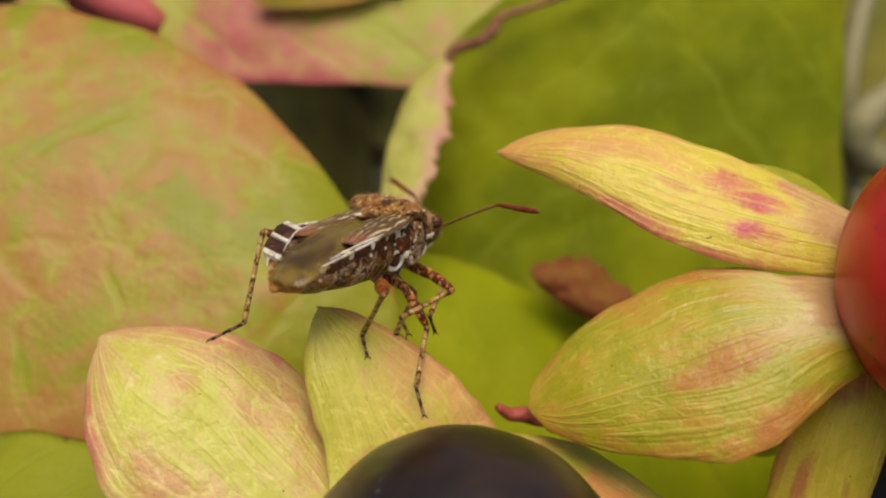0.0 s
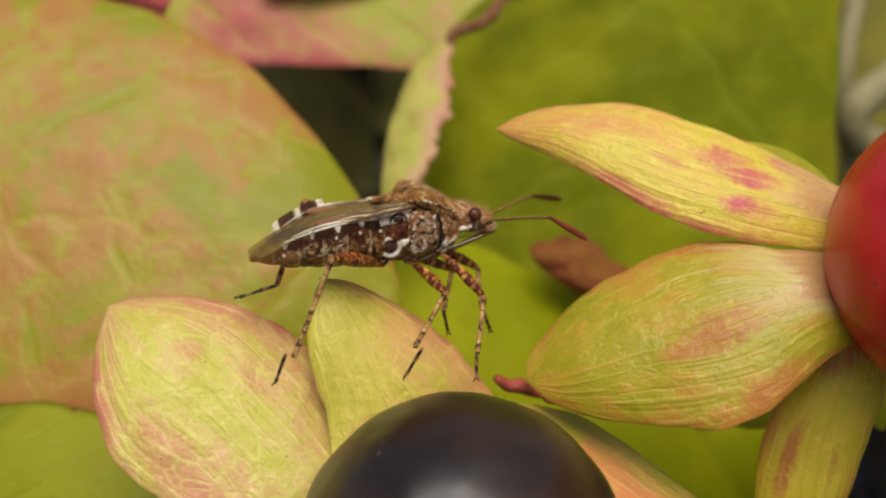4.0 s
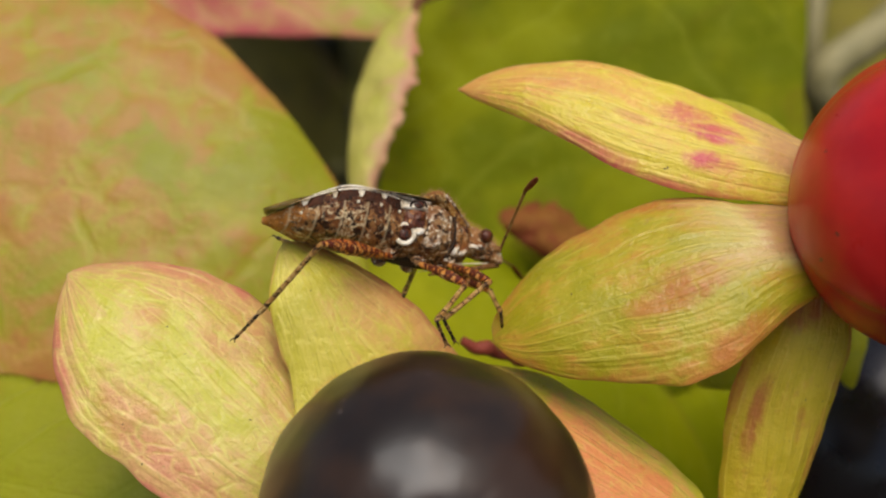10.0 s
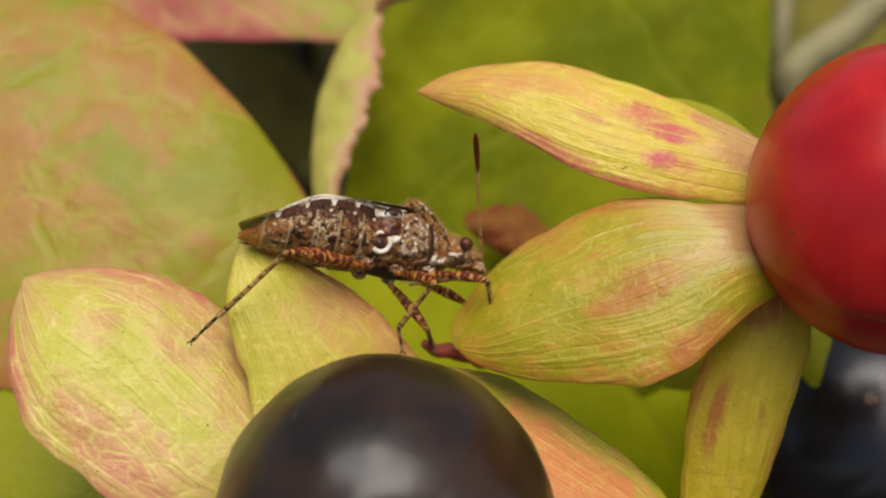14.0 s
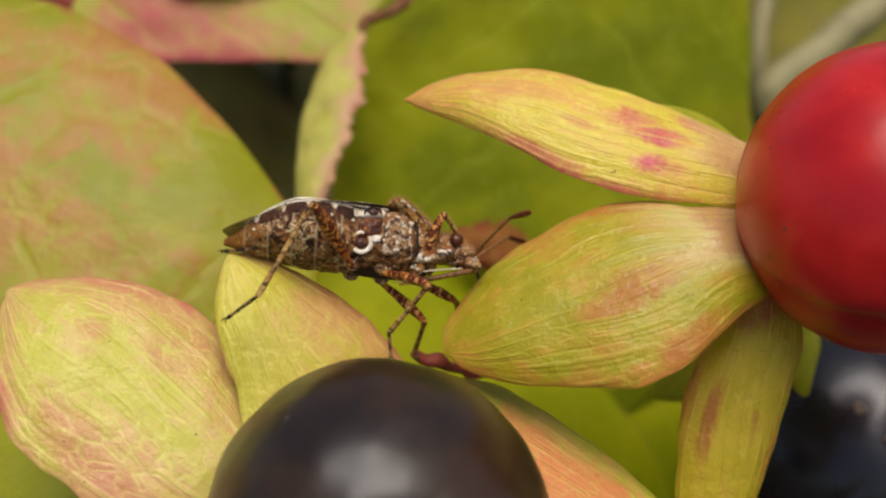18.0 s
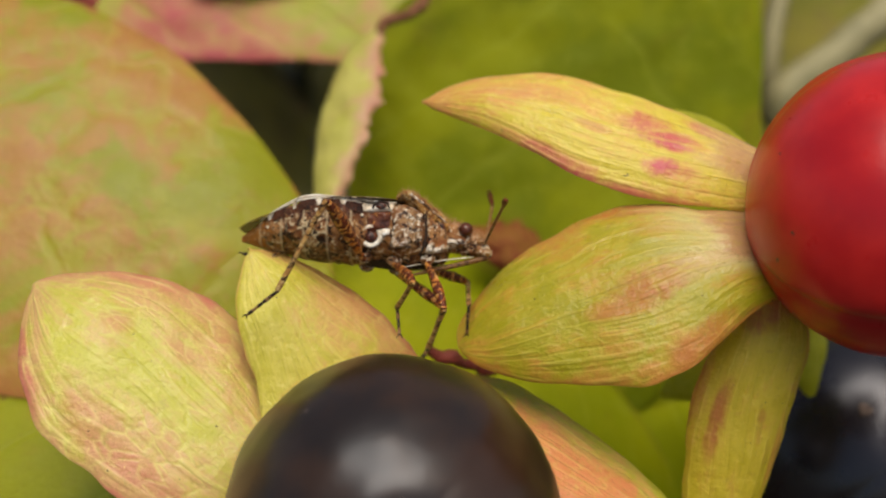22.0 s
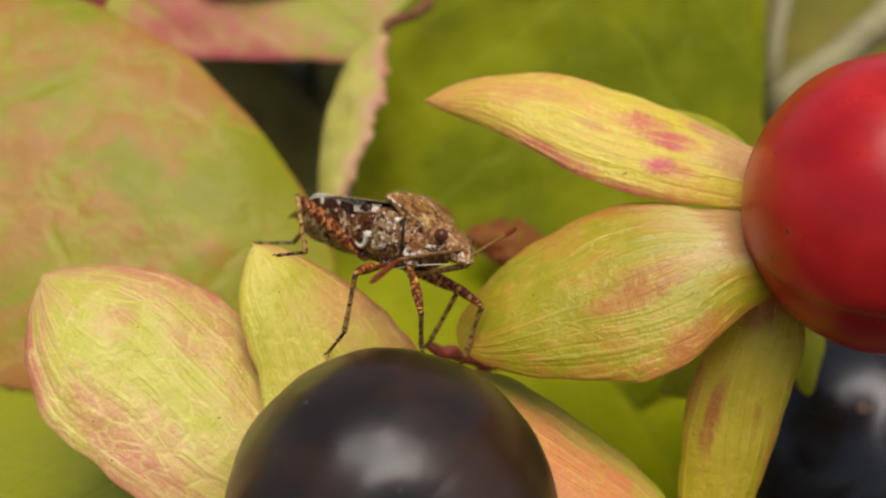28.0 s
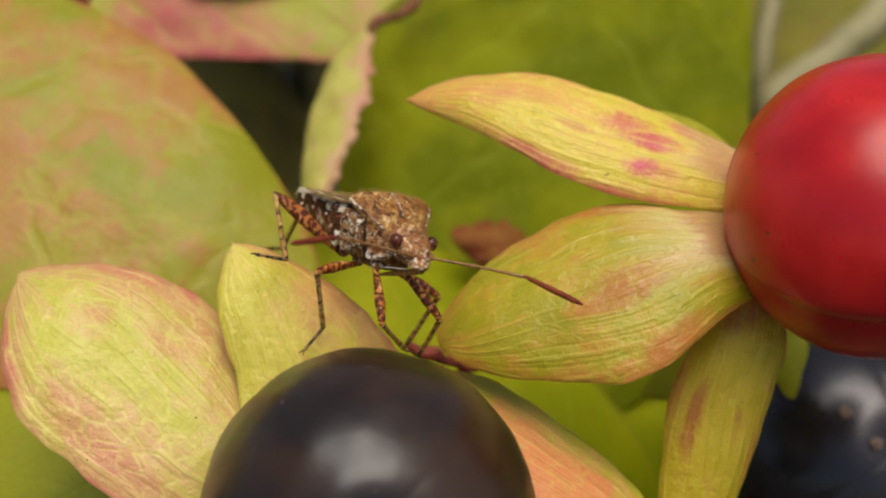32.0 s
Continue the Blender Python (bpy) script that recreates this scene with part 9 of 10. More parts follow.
    walk(LIMB["LF", "femur"], [
        (0, limb(1.62, 0.42, -0.78, 0.44, -0.81, -0.40)), (0.5, limb(1.62, 0.42, -0.78, 0.47, -0.79, -0.40)),
        (1, limb(1.62, 0.42, -0.78, 0.49, -0.78, -0.40)), (1.5, limb(1.62, 0.42, -0.78, 0.56, -0.75, -0.35)),
        (2, limb(1.62, 0.42, -0.78, 0.63, -0.71, -0.31)), (2.5, limb(1.62, 0.42, -0.78, 0.84, -0.24, -0.49)),
        (3, limb(1.62, 0.42, -0.78, 0.79, 0.30, -0.53)), (3.5, limb(1.62, 0.42, -0.78, 0.79, 0.29, -0.54)),
        (4, limb(1.62, 0.42, -0.78, 0.79, 0.27, -0.55)), (5, limb(1.62, 0.42, -0.78, 0.78, 0.20, -0.60)),
        (6, limb(1.62, 0.42, -0.78, 0.77, 0.16, -0.62)), (6.5, limb(1.62, 0.42, -0.78, 0.72, -0.08, -0.69)),
        (7, limb(1.62, 0.42, -0.78, 0.62, -0.31, -0.72)), (7.5, limb(1.62, 0.42, -0.78, 0.84, -0.10, -0.54)),
        (8, limb(1.62, 0.42, -0.78, 0.95, 0.13, -0.29)), (8.5, limb(1.62, 0.42, -0.78, 0.89, 0.31, -0.33)),
        (9, limb(1.62, 0.42, -0.78, 0.80, 0.49, -0.35)), (9.5, limb(1.62, 0.42, -0.78, 0.91, 0.30, -0.28)),
        (10, limb(1.62, 0.42, -0.78, 0.98, 0.09, -0.18)), (10.5, limb(1.62, 0.42, -0.78, 0.99, 0.07, -0.15)),
        (11, limb(1.62, 0.42, -0.78, 0.99, 0.05, -0.12)), (11.5, limb(1.62, 0.42, -0.78, 0.97, -0.00, -0.25)),
        (12, limb(1.62, 0.42, -0.78, 0.93, -0.06, -0.37)), (12.5, limb(1.62, 0.42, -0.78, 0.93, 0.15, -0.34)),
        (13, limb(1.62, 0.42, -0.78, 0.89, 0.35, -0.30)), (13.5, limb(1.62, 0.42, -0.78, 0.90, 0.38, -0.21)),
        (14, limb(1.62, 0.42, -0.78, 0.91, 0.40, -0.13)), (14.5, limb(1.62, 0.42, -0.78, 0.90, 0.41, -0.13)),
        (15, limb(1.62, 0.42, -0.78, 0.89, 0.43, -0.11)), (16, limb(1.62, 0.42, -0.78, 0.87, 0.49, -0.08)),
        (17, limb(1.62, 0.42, -0.78, 0.85, 0.52, -0.06)), (17.5, limb(1.62, 0.42, -0.78, 0.81, 0.58, -0.09)),
        (18, limb(1.62, 0.42, -0.78, 0.76, 0.64, -0.12)), (18.5, limb(1.62, 0.42, -0.78, 0.81, 0.56, -0.19)),
        (19, limb(1.62, 0.42, -0.78, 0.84, 0.48, -0.25)), (19.5, limb(1.62, 0.42, -0.78, 0.83, 0.39, -0.40)),
        (20, limb(1.62, 0.42, -0.78, 0.78, 0.30, -0.55)), (20.5, limb(1.62, 0.42, -0.78, 0.77, 0.50, -0.39)),
        (21, limb(1.62, 0.42, -0.78, 0.72, 0.67, -0.20)), (21.5, limb(1.62, 0.42, -0.78, 0.69, 0.72, -0.10)),
        (22, limb(1.62, 0.42, -0.78, 0.66, 0.76, -0.00)), (22.5, limb(1.62, 0.42, -0.78, 0.63, 0.77, 0.11)),
        (23, limb(1.62, 0.42, -0.78, 0.59, 0.78, 0.21)), (23.5, limb(1.62, 0.42, -0.78, 0.61, 0.78, 0.14)),
        (24, limb(1.62, 0.42, -0.78, 0.62, 0.78, 0.07)), (24.5, limb(1.62, 0.42, -0.78, 0.55, 0.83, -0.07)),
        (25, limb(1.62, 0.42, -0.78, 0.46, 0.86, -0.21)), (25.5, limb(1.62, 0.42, -0.78, 0.48, 0.85, -0.22)),
        (26, limb(1.62, 0.42, -0.78, 0.53, 0.81, -0.25)), (27, limb(1.62, 0.42, -0.78, 0.65, 0.69, -0.32)),
        (28, limb(1.62, 0.42, -0.78, 0.70, 0.61, -0.36)), (28.5, limb(1.62, 0.42, -0.78, 0.65, 0.63, -0.43)),
        (29, limb(1.62, 0.42, -0.78, 0.59, 0.63, -0.50)), (29.5, limb(1.62, 0.42, -0.78, 0.51, 0.76, -0.39)),
        (30, limb(1.62, 0.42, -0.78, 0.42, 0.87, -0.27)), (30.5, limb(1.62, 0.42, -0.78, 0.50, 0.78, -0.38)),
        (31, limb(1.62, 0.42, -0.78, 0.56, 0.66, -0.49)), (31.5, limb(1.62, 0.42, -0.78, 0.55, 0.61, -0.57)),
        (32, limb(1.62, 0.42, -0.78, 0.53, 0.55, -0.64))])
    walk(LIMB["LF", "tibia"], [
        (0, limb(2.39, -0.99, -1.47, -0.90, -0.32, -0.29)), (0.5, limb(2.43, -0.96, -1.47, -0.88, -0.42, -0.23)),
        (1, limb(2.48, -0.94, -1.47, -0.84, -0.51, -0.17)), (1.5, limb(2.61, -0.89, -1.40, -0.80, -0.56, -0.23)),
        (2, limb(2.73, -0.82, -1.32, -0.76, -0.59, -0.28)), (2.5, limb(3.09, 0.00, -1.64, -0.54, -0.75, -0.38)),
        (3, limb(3.01, 0.95, -1.71, -0.28, -0.85, -0.44)), (3.5, limb(3.01, 0.93, -1.72, -0.26, -0.86, -0.44)),
        (4, limb(3.00, 0.89, -1.75, -0.22, -0.87, -0.44)), (5, limb(2.98, 0.76, -1.83, -0.10, -0.90, -0.42)),
        (6, limb(2.96, 0.70, -1.87, -0.04, -0.91, -0.41)), (6.5, limb(2.87, 0.28, -1.99, -0.12, -0.50, -0.86)),
        (7, limb(2.71, -0.13, -2.04, -0.16, 0.09, -0.98)), (7.5, limb(3.08, 0.25, -1.72, -0.25, -0.16, -0.96)),
        (8, limb(3.28, 0.64, -1.29, -0.32, -0.40, -0.86)), (8.5, limb(3.18, 0.97, -1.36, -0.32, -0.66, -0.68)),
        (9, limb(3.02, 1.27, -1.40, -0.30, -0.85, -0.43)), (9.5, limb(3.22, 0.94, -1.26, -0.22, -0.86, -0.47)),
        (10, limb(3.33, 0.58, -1.10, -0.14, -0.85, -0.51)), (10.5, limb(3.35, 0.55, -1.04, -0.18, -0.83, -0.53)),
        (11, limb(3.35, 0.52, -0.99, -0.22, -0.80, -0.55)), (11.5, limb(3.31, 0.42, -1.22, 0.38, 0.15, -0.91)),
        (12, limb(3.24, 0.32, -1.44, 0.45, 0.89, 0.01)), (12.5, limb(3.24, 0.68, -1.38, 0.36, 0.93, -0.08)),
        (13, limb(3.17, 1.03, -1.30, 0.26, 0.95, -0.17)), (13.5, limb(3.20, 1.08, -1.16, 0.19, 0.27, -0.94)),
        (14, limb(3.21, 1.12, -1.01, -0.08, -0.70, -0.71)), (14.5, limb(3.20, 1.14, -1.00, -0.08, -0.69, -0.72)),
        (15, limb(3.19, 1.18, -0.98, -0.09, -0.68, -0.73)), (16, limb(3.14, 1.28, -0.92, -0.10, -0.65, -0.76)),
        (17, limb(3.11, 1.34, -0.89, -0.11, -0.63, -0.77)), (17.5, limb(3.03, 1.44, -0.94, 0.07, 0.28, -0.96)),
        (18, limb(2.95, 1.54, -1.00, 0.19, 0.94, -0.29)), (18.5, limb(3.03, 1.40, -1.11, 0.01, 0.16, -0.99)),
        (19, limb(3.10, 1.26, -1.21, -0.18, -0.80, -0.57)), (19.5, limb(3.06, 1.11, -1.49, -0.05, 0.18, -0.98)),
        (20, limb(2.99, 0.94, -1.74, 0.14, 0.95, -0.26)), (20.5, limb(2.98, 1.30, -1.46, 0.19, 0.10, -0.98)),
        (21, limb(2.88, 1.59, -1.13, 0.01, -0.87, -0.49)), (21.5, limb(2.83, 1.67, -0.95, 0.03, -0.85, -0.52)),
        (22, limb(2.77, 1.74, -0.78, 0.04, -0.83, -0.56)), (22.5, limb(2.72, 1.77, -0.59, 0.12, -0.83, -0.55)),
        (23, limb(2.66, 1.78, -0.41, 0.19, -0.82, -0.53)), (23.5, limb(2.69, 1.79, -0.53, 0.18, -0.76, -0.62)),
        (24, limb(2.71, 1.78, -0.65, 0.17, -0.69, -0.70)), (24.5, limb(2.58, 1.88, -0.90, 0.24, -0.80, -0.55)),
        (25, limb(2.42, 1.93, -1.14, 0.30, -0.88, -0.37)), (25.5, limb(2.46, 1.91, -1.16, 0.25, -0.84, -0.47)),
        (26, limb(2.55, 1.84, -1.22, 0.11, -0.70, -0.70)), (27, limb(2.76, 1.63, -1.34, -0.26, -0.08, -0.96)),
        (28, limb(2.85, 1.49, -1.41, -0.40, 0.31, -0.86)), (28.5, limb(2.76, 1.51, -1.53, -0.48, 0.25, -0.84)),
        (29, limb(2.66, 1.53, -1.65, -0.55, 0.19, -0.81)), (29.5, limb(2.52, 1.76, -1.46, -0.36, -0.10, -0.93)),
        (30, limb(2.35, 1.94, -1.24, -0.12, -0.37, -0.92)), (30.5, limb(2.49, 1.78, -1.45, -0.39, -0.05, -0.92)),
        (31, limb(2.61, 1.58, -1.64, -0.59, 0.28, -0.76)), (31.5, limb(2.59, 1.48, -1.78, -0.64, 0.26, -0.72)),
        (32, limb(2.56, 1.38, -1.91, -0.69, 0.24, -0.69))])
    walk(LIMB["LF", "tarsus"], [
        (0, limb(0.82, -1.55, -1.98, 0.58, 0.22, -0.78)), (0.5, limb(0.90, -1.70, -1.88, 0.54, 0.26, -0.80)),
        (1, limb(1.00, -1.84, -1.77, 0.50, 0.31, -0.81)), (1.5, limb(1.21, -1.86, -1.79, 0.47, 0.34, -0.81)),
        (2, limb(1.41, -1.86, -1.81, 0.45, 0.38, -0.81)), (2.5, limb(2.14, -1.32, -2.30, 0.37, 0.32, -0.87)),
        (3, limb(2.52, -0.54, -2.48, 0.29, 0.25, -0.92)), (3.5, limb(2.55, -0.57, -2.49, 0.30, 0.25, -0.92)),
        (4, limb(2.62, -0.64, -2.51, 0.30, 0.26, -0.92)), (5, limb(2.80, -0.81, -2.57, 0.32, 0.27, -0.91)),
        (6, limb(2.89, -0.90, -2.59, 0.33, 0.28, -0.90)), (6.5, limb(2.66, -0.60, -3.49, 0.44, 0.53, -0.73)),
        (7, limb(2.43, 0.04, -3.76, 0.50, 0.72, -0.48)), (7.5, limb(2.65, -0.03, -3.40, 0.49, 0.61, -0.62)),
        (8, limb(2.73, -0.05, -2.80, 0.45, 0.49, -0.75)), (8.5, limb(2.61, -0.18, -2.55, 0.36, 0.70, -0.61)),
        (9, limb(2.49, -0.22, -2.15, 0.24, 0.87, -0.44)), (9.5, limb(2.83, -0.55, -2.08, 0.34, 0.79, -0.50)),
        (10, limb(3.09, -0.90, -1.99, 0.44, 0.71, -0.56)), (10.5, limb(3.03, -0.90, -1.97, 0.47, 0.72, -0.50)),
        (11, limb(2.96, -0.89, -1.96, 0.51, 0.74, -0.44)), (11.5, limb(3.98, 0.69, -2.81, 0.22, 0.27, -0.94)),
        (12, limb(4.02, 1.88, -1.41, -0.19, -0.34, -0.92)), (12.5, limb(3.87, 2.31, -1.52, -0.11, -0.50, -0.86)),
        (13, limb(3.63, 2.70, -1.59, -0.03, -0.64, -0.77)), (13.5, limb(3.53, 1.55, -2.81, 0.31, 0.18, -0.93)),
        (14, limb(3.06, -0.10, -2.25, 0.41, 0.85, -0.34)), (14.5, limb(3.05, -0.08, -2.25, 0.41, 0.85, -0.34)),
        (15, limb(3.03, -0.01, -2.25, 0.41, 0.85, -0.33)), (16, limb(2.96, 0.15, -2.24, 0.41, 0.85, -0.32)),
        (17, limb(2.92, 0.24, -2.24, 0.42, 0.85, -0.32)), (17.5, limb(3.16, 1.93, -2.62, 0.41, 0.17, -0.90)),
        (18, limb(3.28, 3.18, -1.50, 0.07, -0.65, -0.75)), (18.5, limb(3.05, 1.68, -2.83, 0.08, 0.11, -0.99)),
        (19, limb(2.78, -0.15, -2.20, 0.04, 0.81, -0.59)), (19.5, limb(2.97, 1.42, -3.21, -0.10, 0.09, -0.99)),
        (20, limb(3.22, 2.61, -2.20, -0.17, -0.68, -0.71)), (20.5, limb(3.30, 1.48, -3.17, -0.14, -0.01, -0.99)),
        (21, limb(2.89, 0.06, -1.98, -0.03, 0.66, -0.75)), (21.5, limb(2.87, 0.18, -1.87, -0.03, 0.59, -0.81)),
        (22, limb(2.84, 0.30, -1.77, -0.02, 0.52, -0.86)), (22.5, limb(2.92, 0.32, -1.55, -0.00, 0.48, -0.88)),
        (23, limb(2.99, 0.34, -1.34, 0.02, 0.44, -0.90)), (23.5, limb(3.00, 0.45, -1.62, -0.10, 0.70, -0.71)),
        (24, limb(3.01, 0.57, -1.88, -0.21, 0.87, -0.44)), (24.5, limb(3.00, 0.47, -1.86, -0.27, 0.91, -0.30)),
        (25, limb(2.95, 0.39, -1.78, -0.33, 0.93, -0.16)), (25.5, limb(2.90, 0.43, -1.99, -0.36, 0.92, -0.18)),
        (26, limb(2.75, 0.61, -2.45, -0.42, 0.88, -0.23)), (27, limb(2.31, 1.49, -3.03, -0.58, 0.74, -0.36)),
        (28, limb(2.14, 2.03, -2.91, -0.64, 0.64, -0.41)), (28.5, limb(1.92, 1.95, -3.01, -0.69, 0.57, -0.44)),
        (29, limb(1.70, 1.85, -3.08, -0.73, 0.49, -0.47)), (29.5, limb(1.90, 1.58, -3.09, -0.76, 0.45, -0.46)),
        (30, limb(2.15, 1.29, -2.86, -0.79, 0.42, -0.45)), (30.5, limb(1.81, 1.69, -3.06, -0.79, 0.39, -0.47)),
        (31, limb(1.57, 2.06, -2.96, -0.79, 0.37, -0.48)), (31.5, limb(1.46, 1.94, -3.04, -0.80, 0.36, -0.48)),
        (32, limb(1.36, 1.80, -3.11, -0.80, 0.35, -0.48))])
    walk(LIMB["AR", "stalk"], [
        (0, limb(3.20, -0.30, -0.08, -0.17, -0.90, 0.39)), (0.5, limb(3.20, -0.30, -0.08, -0.29, -0.88, 0.36)),
        (1, limb(3.20, -0.30, -0.08, -0.41, -0.85, 0.33)), (1.5, limb(3.20, -0.30, -0.08, -0.30, -0.93, 0.23)),
        (2, limb(3.20, -0.30, -0.08, -0.18, -0.98, 0.12)), (2.5, limb(3.20, -0.30, -0.08, 0.00, -0.98, 0.18)),
        (3, limb(3.20, -0.30, -0.08, 0.19, -0.95, 0.23)), (3.5, limb(3.20, -0.30, -0.08, 0.24, -0.95, 0.21)),
        (4, limb(3.20, -0.30, -0.08, 0.38, -0.91, 0.15)), (5, limb(3.20, -0.30, -0.08, 0.68, -0.73, -0.01)),
        (6, limb(3.20, -0.30, -0.08, 0.81, -0.58, -0.10)), (6.5, limb(3.20, -0.30, -0.08, 0.86, -0.51, 0.07)),
        (7, limb(3.20, -0.30, -0.08, 0.88, -0.41, 0.24)), (7.5, limb(3.20, -0.30, -0.08, 0.80, -0.43, 0.42)),
        (8, limb(3.20, -0.30, -0.08, 0.68, -0.43, 0.59)), (8.5, limb(3.20, -0.30, -0.08, 0.45, -0.60, 0.66)),
        (9, limb(3.20, -0.30, -0.08, 0.18, -0.71, 0.68)), (9.5, limb(3.20, -0.30, -0.08, 0.02, -0.81, 0.58)),
        (10, limb(3.20, -0.30, -0.08, -0.13, -0.88, 0.45)), (10.5, limb(3.20, -0.30, -0.08, -0.02, -0.99, 0.13)),
        (11, limb(3.20, -0.30, -0.08, 0.10, -0.97, -0.22)), (11.5, limb(3.20, -0.30, -0.08, 0.04, -0.99, 0.16)),
        (12, limb(3.20, -0.30, -0.08, -0.02, -0.85, 0.52)), (12.5, limb(3.20, -0.30, -0.08, -0.13, -0.75, 0.64)),
        (13, limb(3.20, -0.30, -0.08, -0.24, -0.63, 0.74)), (13.5, limb(3.20, -0.30, -0.08, -0.22, -0.49, 0.84)),
        (14, limb(3.20, -0.30, -0.08, -0.20, -0.33, 0.92)), (14.5, limb(3.20, -0.30, -0.08, -0.19, -0.38, 0.90)),
        (15, limb(3.20, -0.30, -0.08, -0.16, -0.51, 0.85)), (16, limb(3.20, -0.30, -0.08, -0.08, -0.77, 0.63)),
        (17, limb(3.20, -0.30, -0.08, -0.03, -0.88, 0.48)), (17.5, limb(3.20, -0.30, -0.08, 0.12, -0.94, 0.31)),
        (18, limb(3.20, -0.30, -0.08, 0.25, -0.96, 0.13)), (18.5, limb(3.20, -0.30, -0.08, 0.21, -0.96, 0.19)),
        (19, limb(3.20, -0.30, -0.08, 0.17, -0.95, 0.25)), (19.5, limb(3.20, -0.30, -0.08, 0.20, -0.97, 0.13)),
        (20, limb(3.20, -0.30, -0.08, 0.22, -0.98, 0.01)), (20.5, limb(3.20, -0.30, -0.08, 0.22, -0.98, -0.01)),
        (21, limb(3.20, -0.30, -0.08, 0.23, -0.97, -0.02)), (21.5, limb(3.20, -0.30, -0.08, 0.20, -0.98, 0.07)),
        (22, limb(3.20, -0.30, -0.08, 0.17, -0.97, 0.16)), (22.5, limb(3.20, -0.30, -0.08, 0.30, -0.92, 0.26)),
        (23, limb(3.20, -0.30, -0.08, 0.43, -0.83, 0.35)), (23.5, limb(3.20, -0.30, -0.08, 0.31, -0.95, -0.03)),
        (24, limb(3.20, -0.30, -0.08, 0.13, -0.90, -0.41)), (24.5, limb(3.20, -0.30, -0.08, 0.21, -0.78, -0.59)),
        (25, limb(3.20, -0.30, -0.08, 0.28, -0.61, -0.74)), (25.5, limb(3.20, -0.30, -0.08, 0.27, -0.65, -0.71)),
        (26, limb(3.20, -0.30, -0.08, 0.24, -0.73, -0.64)), (27, limb(3.20, -0.30, -0.08, 0.15, -0.90, -0.40)),
        (28, limb(3.20, -0.30, -0.08, 0.10, -0.96, -0.26)), (28.5, limb(3.20, -0.30, -0.08, 0.07, -0.99, -0.14)),
        (29, limb(3.20, -0.30, -0.08, 0.04, -1.00, -0.02)), (29.5, limb(3.20, -0.30, -0.08, 0.06, -1.00, 0.02)),
        (30, limb(3.20, -0.30, -0.08, 0.08, -0.99, 0.07)), (30.5, limb(3.20, -0.30, -0.08, 0.09, -0.99, 0.08)),
        (31, limb(3.20, -0.30, -0.08, 0.11, -0.99, 0.09)), (31.5, limb(3.20, -0.30, -0.08, 0.13, -0.98, 0.12)),
        (32, limb(3.20, -0.30, -0.08, 0.15, -0.98, 0.15))])
